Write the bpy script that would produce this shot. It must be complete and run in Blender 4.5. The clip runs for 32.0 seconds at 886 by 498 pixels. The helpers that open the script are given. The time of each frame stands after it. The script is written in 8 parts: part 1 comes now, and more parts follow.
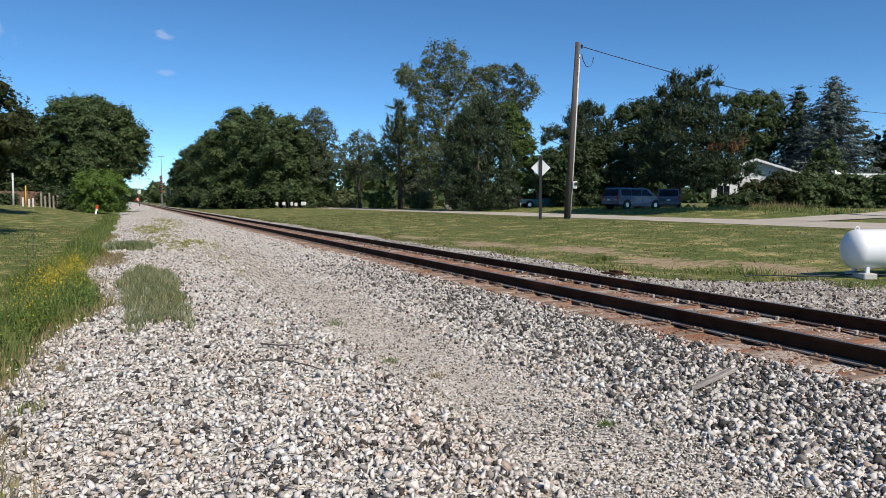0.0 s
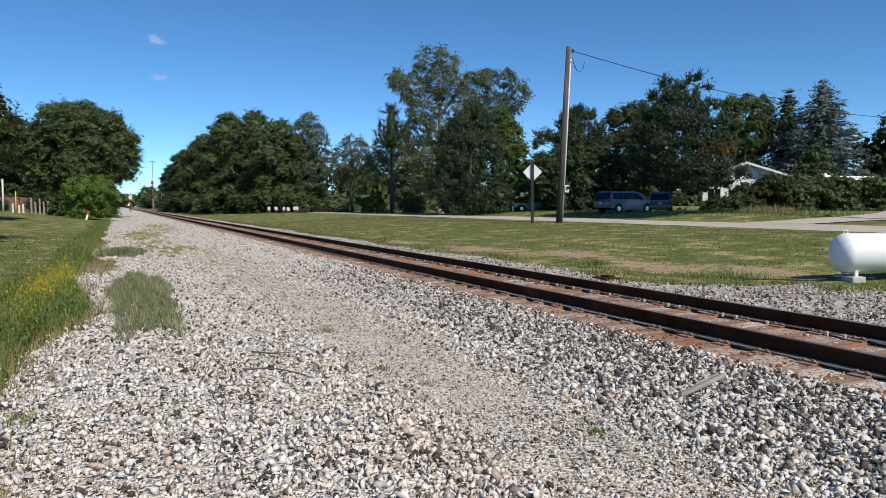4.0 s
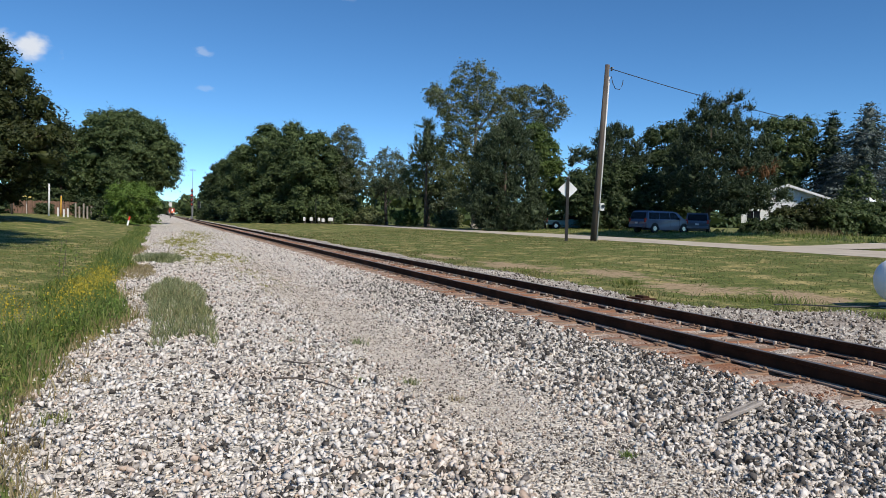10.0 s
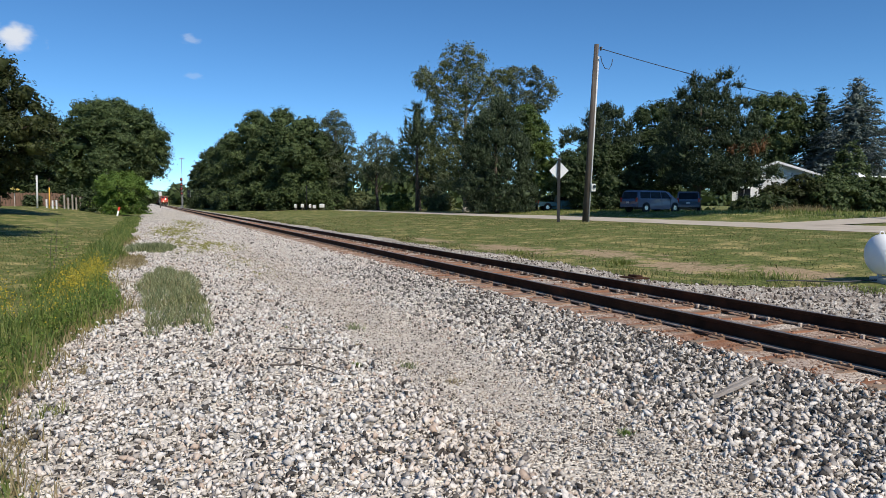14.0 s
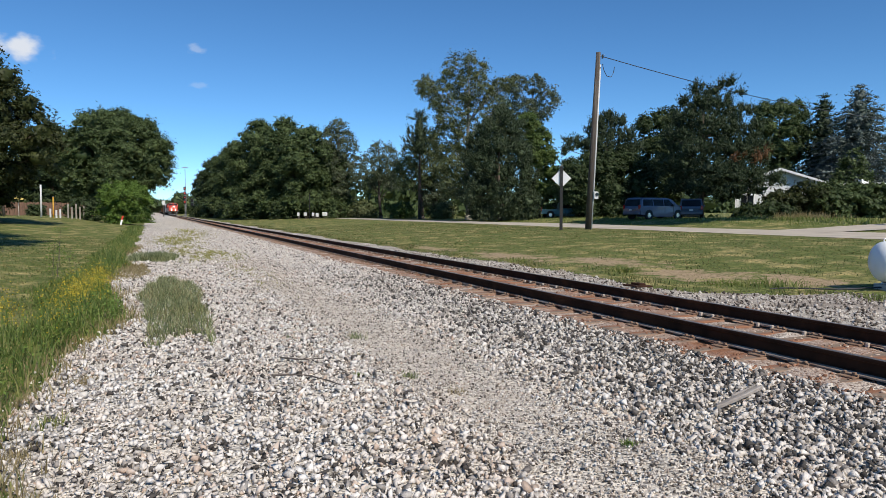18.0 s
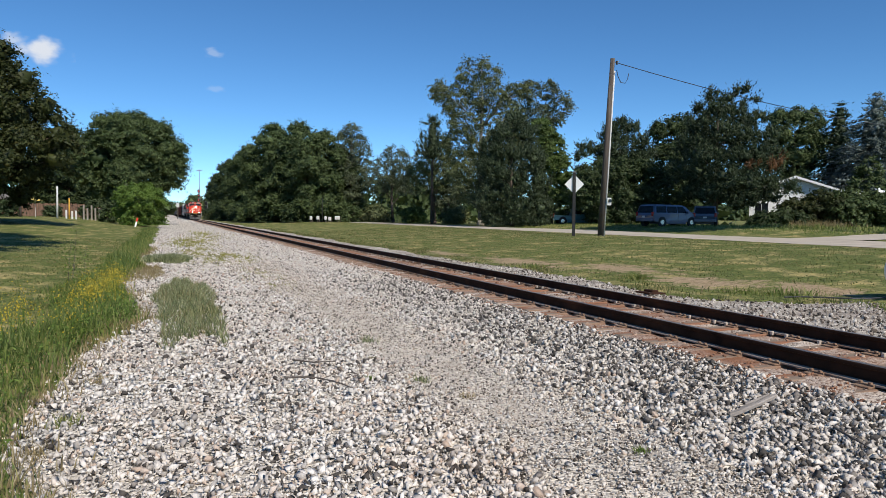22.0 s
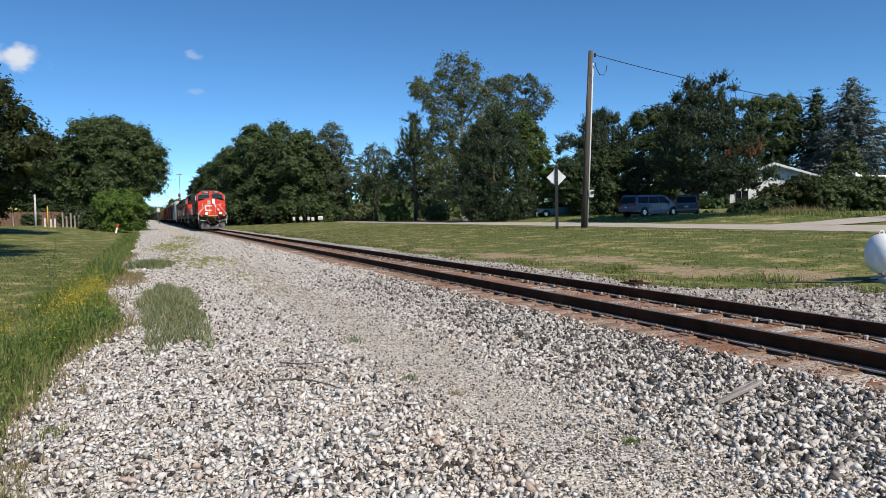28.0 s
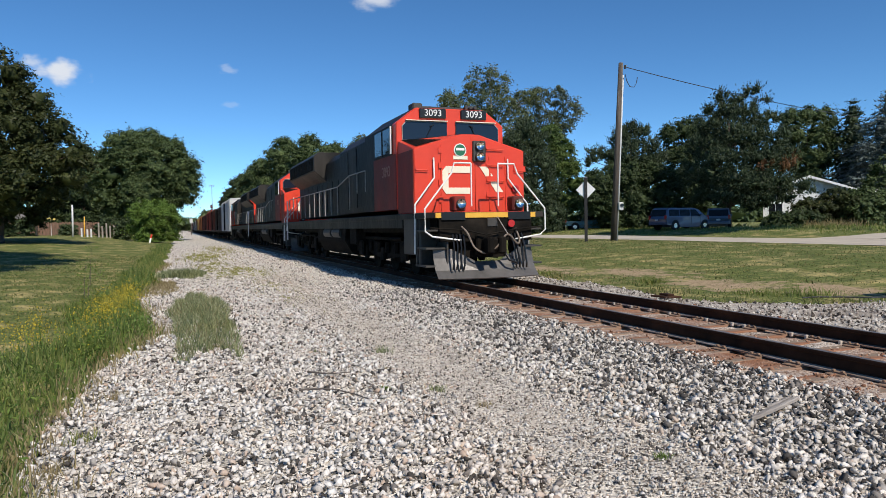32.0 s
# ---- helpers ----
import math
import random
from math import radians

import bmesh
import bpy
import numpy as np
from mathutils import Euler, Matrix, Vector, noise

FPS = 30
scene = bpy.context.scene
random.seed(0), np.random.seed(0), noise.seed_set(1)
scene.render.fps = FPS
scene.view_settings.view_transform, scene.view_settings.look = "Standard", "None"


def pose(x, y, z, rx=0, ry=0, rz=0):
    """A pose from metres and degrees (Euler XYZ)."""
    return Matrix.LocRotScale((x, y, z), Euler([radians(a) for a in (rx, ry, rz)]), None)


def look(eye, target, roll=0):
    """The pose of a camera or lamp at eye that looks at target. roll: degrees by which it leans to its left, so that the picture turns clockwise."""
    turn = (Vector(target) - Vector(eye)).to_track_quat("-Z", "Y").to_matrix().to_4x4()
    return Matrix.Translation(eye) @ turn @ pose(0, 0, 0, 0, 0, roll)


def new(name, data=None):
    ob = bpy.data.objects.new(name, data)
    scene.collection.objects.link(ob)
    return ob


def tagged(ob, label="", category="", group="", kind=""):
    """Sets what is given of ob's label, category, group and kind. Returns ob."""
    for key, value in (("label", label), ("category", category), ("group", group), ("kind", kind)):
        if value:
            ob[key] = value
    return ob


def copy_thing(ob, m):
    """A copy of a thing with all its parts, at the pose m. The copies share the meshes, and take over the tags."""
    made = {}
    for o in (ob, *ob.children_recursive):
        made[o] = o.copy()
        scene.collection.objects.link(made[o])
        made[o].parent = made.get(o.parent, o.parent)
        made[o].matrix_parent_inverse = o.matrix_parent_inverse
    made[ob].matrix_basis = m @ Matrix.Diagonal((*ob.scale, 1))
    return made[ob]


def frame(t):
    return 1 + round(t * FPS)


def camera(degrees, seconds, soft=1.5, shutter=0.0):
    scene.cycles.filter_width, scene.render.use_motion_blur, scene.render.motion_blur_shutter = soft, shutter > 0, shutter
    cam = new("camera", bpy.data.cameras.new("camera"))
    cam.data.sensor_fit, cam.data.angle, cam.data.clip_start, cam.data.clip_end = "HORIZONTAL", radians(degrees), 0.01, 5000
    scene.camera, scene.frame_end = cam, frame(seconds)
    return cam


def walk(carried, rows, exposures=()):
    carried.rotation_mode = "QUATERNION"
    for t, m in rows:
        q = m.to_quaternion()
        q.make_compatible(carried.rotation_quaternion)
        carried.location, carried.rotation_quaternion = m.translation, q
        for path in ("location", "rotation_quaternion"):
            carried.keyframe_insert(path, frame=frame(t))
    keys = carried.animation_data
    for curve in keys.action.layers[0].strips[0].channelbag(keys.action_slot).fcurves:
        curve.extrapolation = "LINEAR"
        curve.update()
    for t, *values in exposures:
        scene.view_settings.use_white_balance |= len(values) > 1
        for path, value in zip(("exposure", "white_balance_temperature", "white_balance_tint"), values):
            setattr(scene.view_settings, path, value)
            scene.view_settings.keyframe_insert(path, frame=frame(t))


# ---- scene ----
DEGREES = 64.838
cam = camera(DEGREES, 32.0, soft=0.85)


def stand(x, y, z, yaw, pitch, roll):
    """Camera pose: yaw to the right of +y, pitch up, roll, in degrees."""
    return pose(x, y, z, 0, 0, -yaw) @ pose(0, 0, 0, 90 + pitch) @ pose(0, 0, 0, 0, 0, roll)


PATH = [
    (0.0, stand(-0.013, -0.019, 1.567, 24.240, -3.923, 0.030)),
    (0.5, stand(-0.011, -0.017, 1.584, 24.469, -3.838, 0.574)),
    (1.0, stand(-0.033, 0.015, 1.681, 23.834, -5.182, 0.506)),
    (1.5, stand(-0.030, -0.029, 1.608, 20.740, -3.802, -0.455)),
    (2.0, stand(-0.001, -0.022, 1.594, 24.333, -4.639, -0.231)),
    (2.5, stand(0.007, -0.039, 1.580, 25.215, -2.466, -0.322)),
    (4.5, stand(-0.000, -0.043, 1.605, 24.339, -3.853, -0.377)),
    (5.0, stand(0.004, -0.051, 1.592, 23.040, -2.600, -0.945)),
    (5.5, stand(0.019, -0.057, 1.612, 23.868, -0.886, -0.982)),
    (6.0, stand(-0.012, -0.028, 1.607, 21.217, -0.419, -0.030)),
    (6.5, stand(-0.003, -0.023, 1.605, 21.489, -1.161, 0.225)),
    (7.0, stand(0.007, -0.017, 1.599, 22.185, -1.859, 0.563)),
    (7.5, stand(0.002, -0.017, 1.600, 22.438, -2.722, 0.258)),
    (8.0, stand(-0.004, -0.015, 1.598, 22.006, -2.855, 0.269)),
    (8.5, stand(-0.001, -0.007, 1.604, 21.895, -3.404, 0.177)),
    (9.0, stand(0.004, -0.005, 1.603, 21.998, -2.963, 0.304)),
    (9.5, stand(0.002, -0.014, 1.597, 22.031, -2.337, 0.478)),
    (10.0, stand(0.009, -0.010, 1.599, 22.146, -2.430, 1.304)),
    (10.5, stand(0.004, -0.010, 1.586, 22.468, -4.607, 0.580)),
    (11.0, stand(-0.003, -0.015, 1.593, 22.966, -4.747, -0.374)),
    (11.5, stand(-0.001, -0.018, 1.600, 23.425, -4.599, 0.190)),
    (12.0, stand(-0.006, -0.007, 1.595, 23.083, -4.467, -0.198)),
    (12.5, stand(-0.001, -0.006, 1.593, 22.762, -4.752, -0.118)),
    (13.0, stand(-0.002, -0.010, 1.596, 23.048, -4.224, 0.002)),
    (13.5, stand(0.002, -0.004, 1.594, 23.825, -3.680, 0.483)),
    (14.0, stand(-0.008, 0.002, 1.594, 22.801, -3.747, 0.122)),
    (14.5, stand(0.006, 0.014, 1.594, 23.744, -3.201, 0.154)),
    (15.0, stand(0.004, 0.012, 1.598, 22.837, -3.225, -0.064)),
    (15.5, stand(0.003, 0.000, 1.600, 22.664, -1.908, -0.071)),
    (17.5, stand(0.016, 0.005, 1.598, 22.273, -2.644, -0.256)),
    (18.0, stand(0.012, 0.015, 1.606, 22.557, -3.101, -0.072)),
    (18.5, stand(0.012, 0.010, 1.602, 22.375, -2.103, 0.056)),
    (19.0, stand(0.017, 0.006, 1.596, 21.363, -2.117, -0.568)),
    (19.5, stand(0.010, 0.005, 1.604, 21.370, -2.261, -0.152)),
    (20.0, stand(0.001, 0.012, 1.604, 21.667, -2.723, 0.241)),
    (20.5, stand(0.002, 0.003, 1.600, 21.764, -2.709, 0.352)),
    (21.0, stand(-0.004, 0.003, 1.606, 21.610, -2.791, 0.378)),
    (21.5, stand(-0.010, 0.008, 1.606, 21.388, -2.899, 0.584)),
    (22.0, stand(-0.005, 0.009, 1.602, 21.594, -2.701, 0.483)),
    (22.5, stand(-0.005, -0.002, 1.598, 21.785, -2.368, 0.467)),
    (23.0, stand(-0.007, 0.004, 1.598, 21.929, -2.154, 1.002)),
    (23.5, stand(-0.014, 0.006, 1.596, 22.218, -2.475, 0.566)),
    (24.0, stand(-0.016, 0.013, 1.601, 21.885, -2.863, 0.193)),
    (24.5, stand(-0.012, 0.014, 1.594, 21.481, -3.007, 0.253)),
    (25.0, stand(-0.001, 0.006, 1.587, 22.342, -3.190, 0.106)),
    (25.5, stand(-0.004, 0.013, 1.598, 23.091, -4.132, 0.494)),
    (27.5, stand(0.007, 0.026, 1.598, 22.945, -2.976, -1.146)),
    (28.0, stand(0.002, 0.028, 1.604, 22.861, -2.990, -1.243)),
    (28.5, stand(0.004, 0.022, 1.598, 22.780, -2.822, -1.306)),
    (29.0, stand(0.016, 0.023, 1.595, 22.379, -2.847, -1.445)),
    (29.5, stand(0.002, 0.025, 1.596, 22.425, -3.122, -1.275)),
    (30.0, stand(0.006, 0.026, 1.599, 21.735, -2.926, -1.729)),
    (30.5, stand(0.003, 0.029, 1.601, 20.783, -2.455, -2.201)),
    (31.0, stand(0.016, 0.040, 1.609, 21.708, -1.417, -0.895)),
    (31.5, stand(0.007, 0.048, 1.603, 21.593, -1.357, -0.668)),
    (32.0, stand(0.008, 0.044, 1.589, 20.572, -1.946, -0.962)),
]
walk(cam, PATH, exposures=[(0.0, 0.0), (32.0, 0.0)])

# ---- daylight: sun behind the camera, a little to the right ----
SUN_EL, SUN_SIDE = radians(44), radians(9)
to_sun = Vector((math.sin(SUN_SIDE) * math.cos(SUN_EL), -math.cos(SUN_SIDE) * math.cos(SUN_EL), math.sin(SUN_EL)))
world = bpy.data.worlds.new("sky")
scene.world = world
world.use_nodes = True
wn = world.node_tree.nodes
sky = wn.new("ShaderNodeTexSky")
sky.sky_type = "NISHITA"
sky.sun_disc = False
sky.sun_elevation = SUN_EL
sky.sun_rotation = math.pi - SUN_SIDE
sky.air_density, sky.dust_density, sky.ozone_density = 0.55, 0.0, 2.5
wn["Background"].inputs["Strength"].default_value = 0.107
deep = wn.new("ShaderNodeHueSaturation")
deep.inputs["Saturation"].default_value = 1.15
world.node_tree.links.new(sky.outputs["Color"], deep.inputs["Color"])
clear_air = wn.new("ShaderNodeMix")
clear_air.data_type, clear_air.blend_type = "RGBA", "MULTIPLY"
clear_air.inputs["Factor"].default_value = 1.0
clear_air.inputs["B"].default_value = (1.02, 1.30, 1.36, 1)
world.node_tree.links.new(deep.outputs["Color"], clear_air.inputs["A"])
world.node_tree.links.new(clear_air.outputs["Result"], wn["Background"].inputs["Color"])
sun_data = bpy.data.lights.new("sun", "SUN")
sun_data.energy, sun_data.angle, sun_data.color = 4.9, radians(0.53), (1.0, 0.925, 0.81)
sun = new("sun", sun_data)
sun.matrix_world = look(to_sun * 100, (0, 0, 0))

# ---- tools ----
RAIL_TOP = 0.25
X_NEAR, X_FAR = 6.09, 7.595
X_TRACK = (X_NEAR + X_FAR) / 2


def smooth(a, b, v):
    s = np.clip((np.asarray(v, float) - a) / (b - a), 0, 1)
    return s * s * (3 - 2 * s)


def ground_z(x, y):
    """Height of the land."""
    x, y = np.asarray(x, float), np.asarray(y, float)
    left = 0.32 * smooth(12, 75, y) * (1 - smooth(-3.0, -0.6, x)) + 0.75 * smooth(-3, -13, x) * smooth(15, 85, y) - 0.10 * smooth(-0.8, -1.6, x) * smooth(-4.2, -2.6, x)
    right = 0.42 * smooth(9.6, 24, x) + 0.16 * smooth(24, 40, x) * smooth(80, 50, y) + 0.30 * smooth(33.5, 37, x) * smooth(76, 60, y) * smooth(26, 36, y)
    bank = 0.06 * smooth(3.6, 5.2, x)
    roll = 0.02 * np.sin(x * 0.31 + 1.0) * np.sin(y * 0.23)
    return left + right + bank + roll * (1 - smooth(3.5, 5, x) * (1 - smooth(8.5, 10.5, x)))


def part(name, bm, material, parent=None, label="", smooth_shade=False):
    """Links a bmesh as one mesh object, under its thing."""
    me = bpy.data.meshes.new(name)
    bm.to_mesh(me)
    bm.free()
    return link_part(name, me, material, parent, label, smooth_shade)


def link_part(name, me, material, parent=None, label="", smooth_shade=False):
    if material is not None and not me.materials:
        me.materials.append(material)
    if smooth_shade:
        me.polygons.foreach_set("use_smooth", [True] * len(me.polygons))
    ob = new(name, me)
    ob.parent = parent
    return tagged(ob, label) if label else ob


def thing(name, m, label, category, group="", kind=""):
    ob = new(name)
    ob.empty_display_size = 0.2
    ob.matrix_basis = m
    return tagged(ob, label, category, group, kind)


def mesh_np(name, verts, faces, material=None, smooth_shade=False):
    """A mesh from arrays: verts (n, 3), faces (m, k)."""
    me = bpy.data.meshes.new(name)
    verts, faces = np.ascontiguousarray(verts, np.float32), np.ascontiguousarray(faces, np.int32)
    me.vertices.add(len(verts))
    me.vertices.foreach_set("co", verts.ravel())
    me.loops.add(faces.size)
    me.loops.foreach_set("vertex_index", faces.ravel())
    me.polygons.add(len(faces))
    me.polygons.foreach_set("loop_start", np.arange(len(faces), dtype=np.int32) * faces.shape[1])
    me.update(calc_edges=True)
    me.validate()
    if material:
        me.materials.append(material)
    if smooth_shade:
        me.polygons.foreach_set("use_smooth", [True] * len(me.polygons))
    return me


def box(bm, x0, x1, y0, y1, z0, z1, bevel=0.0, taper=None):
    """Adds a box to bm. taper: scale of the top about its middle (x, y)."""
    r = bmesh.ops.create_cube(bm, size=1)
    cx, cy = (x0 + x1) / 2, (y0 + y1) / 2
    for v in r["verts"]:
        tx, ty = taper if (taper and v.co.z > 0) else (1, 1)
        v.co = Vector((cx + v.co.x * (x1 - x0) * tx, cy + v.co.y * (y1 - y0) * ty, z0 + (v.co.z + 0.5) * (z1 - z0)))
    if bevel:
        edges = list({e for v in r["verts"] for e in v.link_edges})
        bmesh.ops.bevel(bm, geom=edges, offset=bevel, segments=1, affect="EDGES")
    return bm


def boxes(*rows, bevel=0.0):
    bm = bmesh.new()
    for row in rows:
        box(bm, *row, bevel=bevel)
    return bm


def prism(bm, outline, axis, a, b, bevel=0.0):
    """Extrudes a closed outline of (u, v) along an axis from a to b. axis 'x': (y, z), 'y': (x, z), 'z': (x, y)."""
    def at(u, v, w):
        return {"x": (w, u, v), "y": (u, w, v), "z": (u, v, w)}[axis]
    lo = [bm.verts.new(at(u, v, a)) for u, v in outline]
    hi = [bm.verts.new(at(u, v, b)) for u, v in outline]
    n = len(outline)
    faces = [bm.faces.new(lo), bm.faces.new(hi[::-1])]
    for i in range(n):
        faces.append(bm.faces.new((lo[i], hi[i], hi[(i + 1) % n], lo[(i + 1) % n])))
    bmesh.ops.recalc_face_normals(bm, faces=faces)
    if bevel:
        edges = list({e for f in faces for e in f.edges})
        bmesh.ops.bevel(bm, geom=edges, offset=bevel, segments=1, affect="EDGES")
    return bm


def tube(bm, points, radius, sides=6, radius_end=None):
    """A round bar along points, tapering to radius_end."""
    pts = [Vector(p) for p in points]
    rings, n = [], len(pts)
    for i, p in enumerate(pts):
        d = (pts[min(i + 1, n - 1)] - pts[max(i - 1, 0)]).normalized()
        side = d.cross(Vector((0, 0, 1)) if abs(d.z) < 0.9 else Vector((1, 0, 0))).normalized()
        up = side.cross(d)
        r = radius + ((radius_end if radius_end is not None else radius) - radius) * i / max(n - 1, 1)
        rings.append([bm.verts.new(p + r * (math.cos(2 * math.pi * k / sides) * side + math.sin(2 * math.pi * k / sides) * up)) for k in range(sides)])
    for a, b in zip(rings, rings[1:]):
        for k in range(sides):
            bm.faces.new((a[k], a[(k + 1) % sides], b[(k + 1) % sides], b[k]))
    bm.faces.new(rings[0][::-1])
    bm.faces.new(rings[-1])
    return bm


def disc(bm, centre, axis, radius, depth, sides=20, bevel=0.0):
    """A short cylinder along the axis 'x', 'y' or 'z', centred."""
    r = bmesh.ops.create_cone(bm, cap_ends=True, segments=sides, radius1=radius, radius2=radius, depth=depth)
    turn = {"x": pose(0, 0, 0, 0, 90), "y": pose(0, 0, 0, 90), "z": pose(0, 0, 0)}[axis]
    if bevel:
        edges = list({e for v in r["verts"] for e in v.link_edges if e.calc_face_angle(0) > 1})
        r2 = bmesh.ops.bevel(bm, geom=edges, offset=bevel, segments=2, affect="EDGES")
        verts = list({v for v in r["verts"] if v.is_valid} | set(r2["verts"]))
    else:
        verts = r["verts"]
    bmesh.ops.transform(bm, matrix=Matrix.Translation(centre) @ turn, verts=verts)
    return bm


# ---- materials ----
def node_mat(name):
    m = bpy.data.materials.new(name)
    m.use_nodes = True
    nt = m.node_tree
    return m, nt.nodes, nt.links, nt.nodes["Principled BSDF"]


def ramp_node(nodes, stops, constant=False):
    r = nodes.new("ShaderNodeValToRGB")
    if constant:
        r.color_ramp.interpolation = "CONSTANT"
    el = r.color_ramp.elements
    while len(el) < len(stops):
        el.new(0.5)
    for e, (p, c) in zip(el, stops):
        e.position, e.color = p, (*c, 1) if len(c) == 3 else c
    return r


def surf(name, c1, c2, scale=4.0, rough=(0.6, 0.85), metal=0.0, bump=0.3, bump_scale=40.0, stain=None, stain_at=(0.55, 0.75), stretch=None, specular=0.5):
    """A surface with two scales of variation: broad c1..c2, fine grain in bump, optional stains."""
    m, nodes, links, bsdf = node_mat(name)
    tc = nodes.new("ShaderNodeTexCoord")
    mp = nodes.new("ShaderNodeMapping")
    if stretch:
        mp.inputs["Scale"].default_value = stretch
    links.new(tc.outputs["Object"], mp.inputs["Vector"])
    n1 = nodes.new("ShaderNodeTexNoise")
    n1.inputs["Scale"].default_value, n1.inputs["Detail"].default_value = scale, 6
    n1.inputs["Roughness"].default_value = 0.65
    links.new(mp.outputs[0], n1.inputs["Vector"])
    r1 = ramp_node(nodes, [(0.3, c1), (0.7, c2)])
    links.new(n1.outputs["Fac"], r1.inputs["Fac"])
    colour = r1.outputs["Color"]
    if stain:
        n3 = nodes.new("ShaderNodeTexNoise")
        n3.inputs["Scale"].default_value, n3.inputs["Detail"].default_value = scale * 0.43, 8
        links.new(mp.outputs[0], n3.inputs["Vector"])
        r3 = ramp_node(nodes, [(stain_at[0], (0, 0, 0)), (stain_at[1], (1, 1, 1))])
        links.new(n3.outputs["Fac"], r3.inputs["Fac"])
        mix = nodes.new("ShaderNodeMix")
        mix.data_type = "RGBA"
        links.new(r3.outputs["Color"], mix.inputs["Factor"])
        links.new(colour, mix.inputs["A"])
        mix.inputs["B"].default_value = (*stain, 1)
        colour = mix.outputs["Result"]
    links.new(colour, bsdf.inputs["Base Color"])
    n2 = nodes.new("ShaderNodeTexNoise")
    n2.inputs["Scale"].default_value, n2.inputs["Detail"].default_value = bump_scale, 4
    links.new(mp.outputs[0], n2.inputs["Vector"])
    mr = nodes.new("ShaderNodeMapRange")
    mr.inputs["To Min"].default_value, mr.inputs["To Max"].default_value = rough
    links.new(n2.outputs["Fac"], mr.inputs["Value"])
    links.new(mr.outputs[0], bsdf.inputs["Roughness"])
    if bump:
        b = nodes.new("ShaderNodeBump")
        b.inputs["Strength"].default_value, b.inputs["Distance"].default_value = bump, 0.5 / bump_scale
        links.new(n2.outputs["Fac"], b.inputs["Height"])
        links.new(b.outputs[0], bsdf.inputs["Normal"])
    bsdf.inputs["Metallic"].default_value = metal
    bsdf.inputs["Specular IOR Level"].default_value = specular
    return m


def island_mat(name, stops, rough=0.7, translucent=0.0, constant=False, tint=None, tint_scale=0.25, specular=0.3, bump=0.0, bump_scale=60.0):
    """Colour that varies piece by piece, and broadly over the place."""
    m, nodes, links, bsdf = node_mat(name)
    g = nodes.new("ShaderNodeNewGeometry")
    r = ramp_node(nodes, stops, constant)
    links.new(g.outputs["Random Per Island"], r.inputs["Fac"])
    colour = r.outputs["Color"]
    if tint:
        n = nodes.new("ShaderNodeTexNoise")
        n.inputs["Scale"].default_value, n.inputs["Detail"].default_value = tint_scale, 4
        links.new(g.outputs["Position"], n.inputs["Vector"])
        rr = ramp_node(nodes, [(0.42, (0, 0, 0)), (0.68, (1, 1, 1))])
        links.new(n.outputs["Fac"], rr.inputs["Fac"])
        mix = nodes.new("ShaderNodeMix")
        mix.data_type, mix.blend_type = "RGBA", "MULTIPLY"
        links.new(rr.outputs["Color"], mix.inputs["Factor"])
        links.new(colour, mix.inputs["A"])
        mix.inputs["B"].default_value = (*tint, 1)
        colour = mix.outputs["Result"]
    links.new(colour, bsdf.inputs["Base Color"])
    bsdf.inputs["Roughness"].default_value = rough
    bsdf.inputs["Specular IOR Level"].default_value = specular
    if bump:
        n2 = nodes.new("ShaderNodeTexNoise")
        n2.inputs["Scale"].default_value, n2.inputs["Detail"].default_value = bump_scale, 4
        links.new(g.outputs["Position"], n2.inputs["Vector"])
        b = nodes.new("ShaderNodeBump")
        b.inputs["Strength"].default_value, b.inputs["Distance"].default_value = bump, 0.01
        links.new(n2.outputs["Fac"], b.inputs["Height"])
        links.new(b.outputs[0], bsdf.inputs["Normal"])
    if translucent:
        tr = nodes.new("ShaderNodeBsdfTranslucent")
        links.new(colour, tr.inputs["Color"])
        ms = nodes.new("ShaderNodeMixShader")
        ms.inputs["Fac"].default_value = translucent
        links.new(bsdf.outputs[0], ms.inputs[1])
        links.new(tr.outputs[0], ms.inputs[2])
        links.new(ms.outputs[0], nodes["Material Output"].inputs["Surface"])
    return m


def plain(name, c, rough=0.5, metal=0.0, emit=None, strength=0.0, specular=0.5):
    m, nodes, links, bsdf = node_mat(name)
    bsdf.inputs["Base Color"].default_value = (*c, 1)
    bsdf.inputs["Roughness"].default_value, bsdf.inputs["Metallic"].default_value = rough, metal
    bsdf.inputs["Specular IOR Level"].default_value = specular
    if emit:
        bsdf.inputs["Emission Color"].default_value = (*emit, 1)
        bsdf.inputs["Emission Strength"].default_value = strength
    return m


def glass(name, tint=(0.02, 0.03, 0.04), rough=0.05):
    """Dark window glass seen from outside."""
    m, nodes, links, bsdf = node_mat(name)
    bsdf.inputs["Base Color"].default_value = (*tint, 1)
    bsdf.inputs["Roughness"].default_value = rough
    bsdf.inputs["Specular IOR Level"].default_value = 0.4
    return m

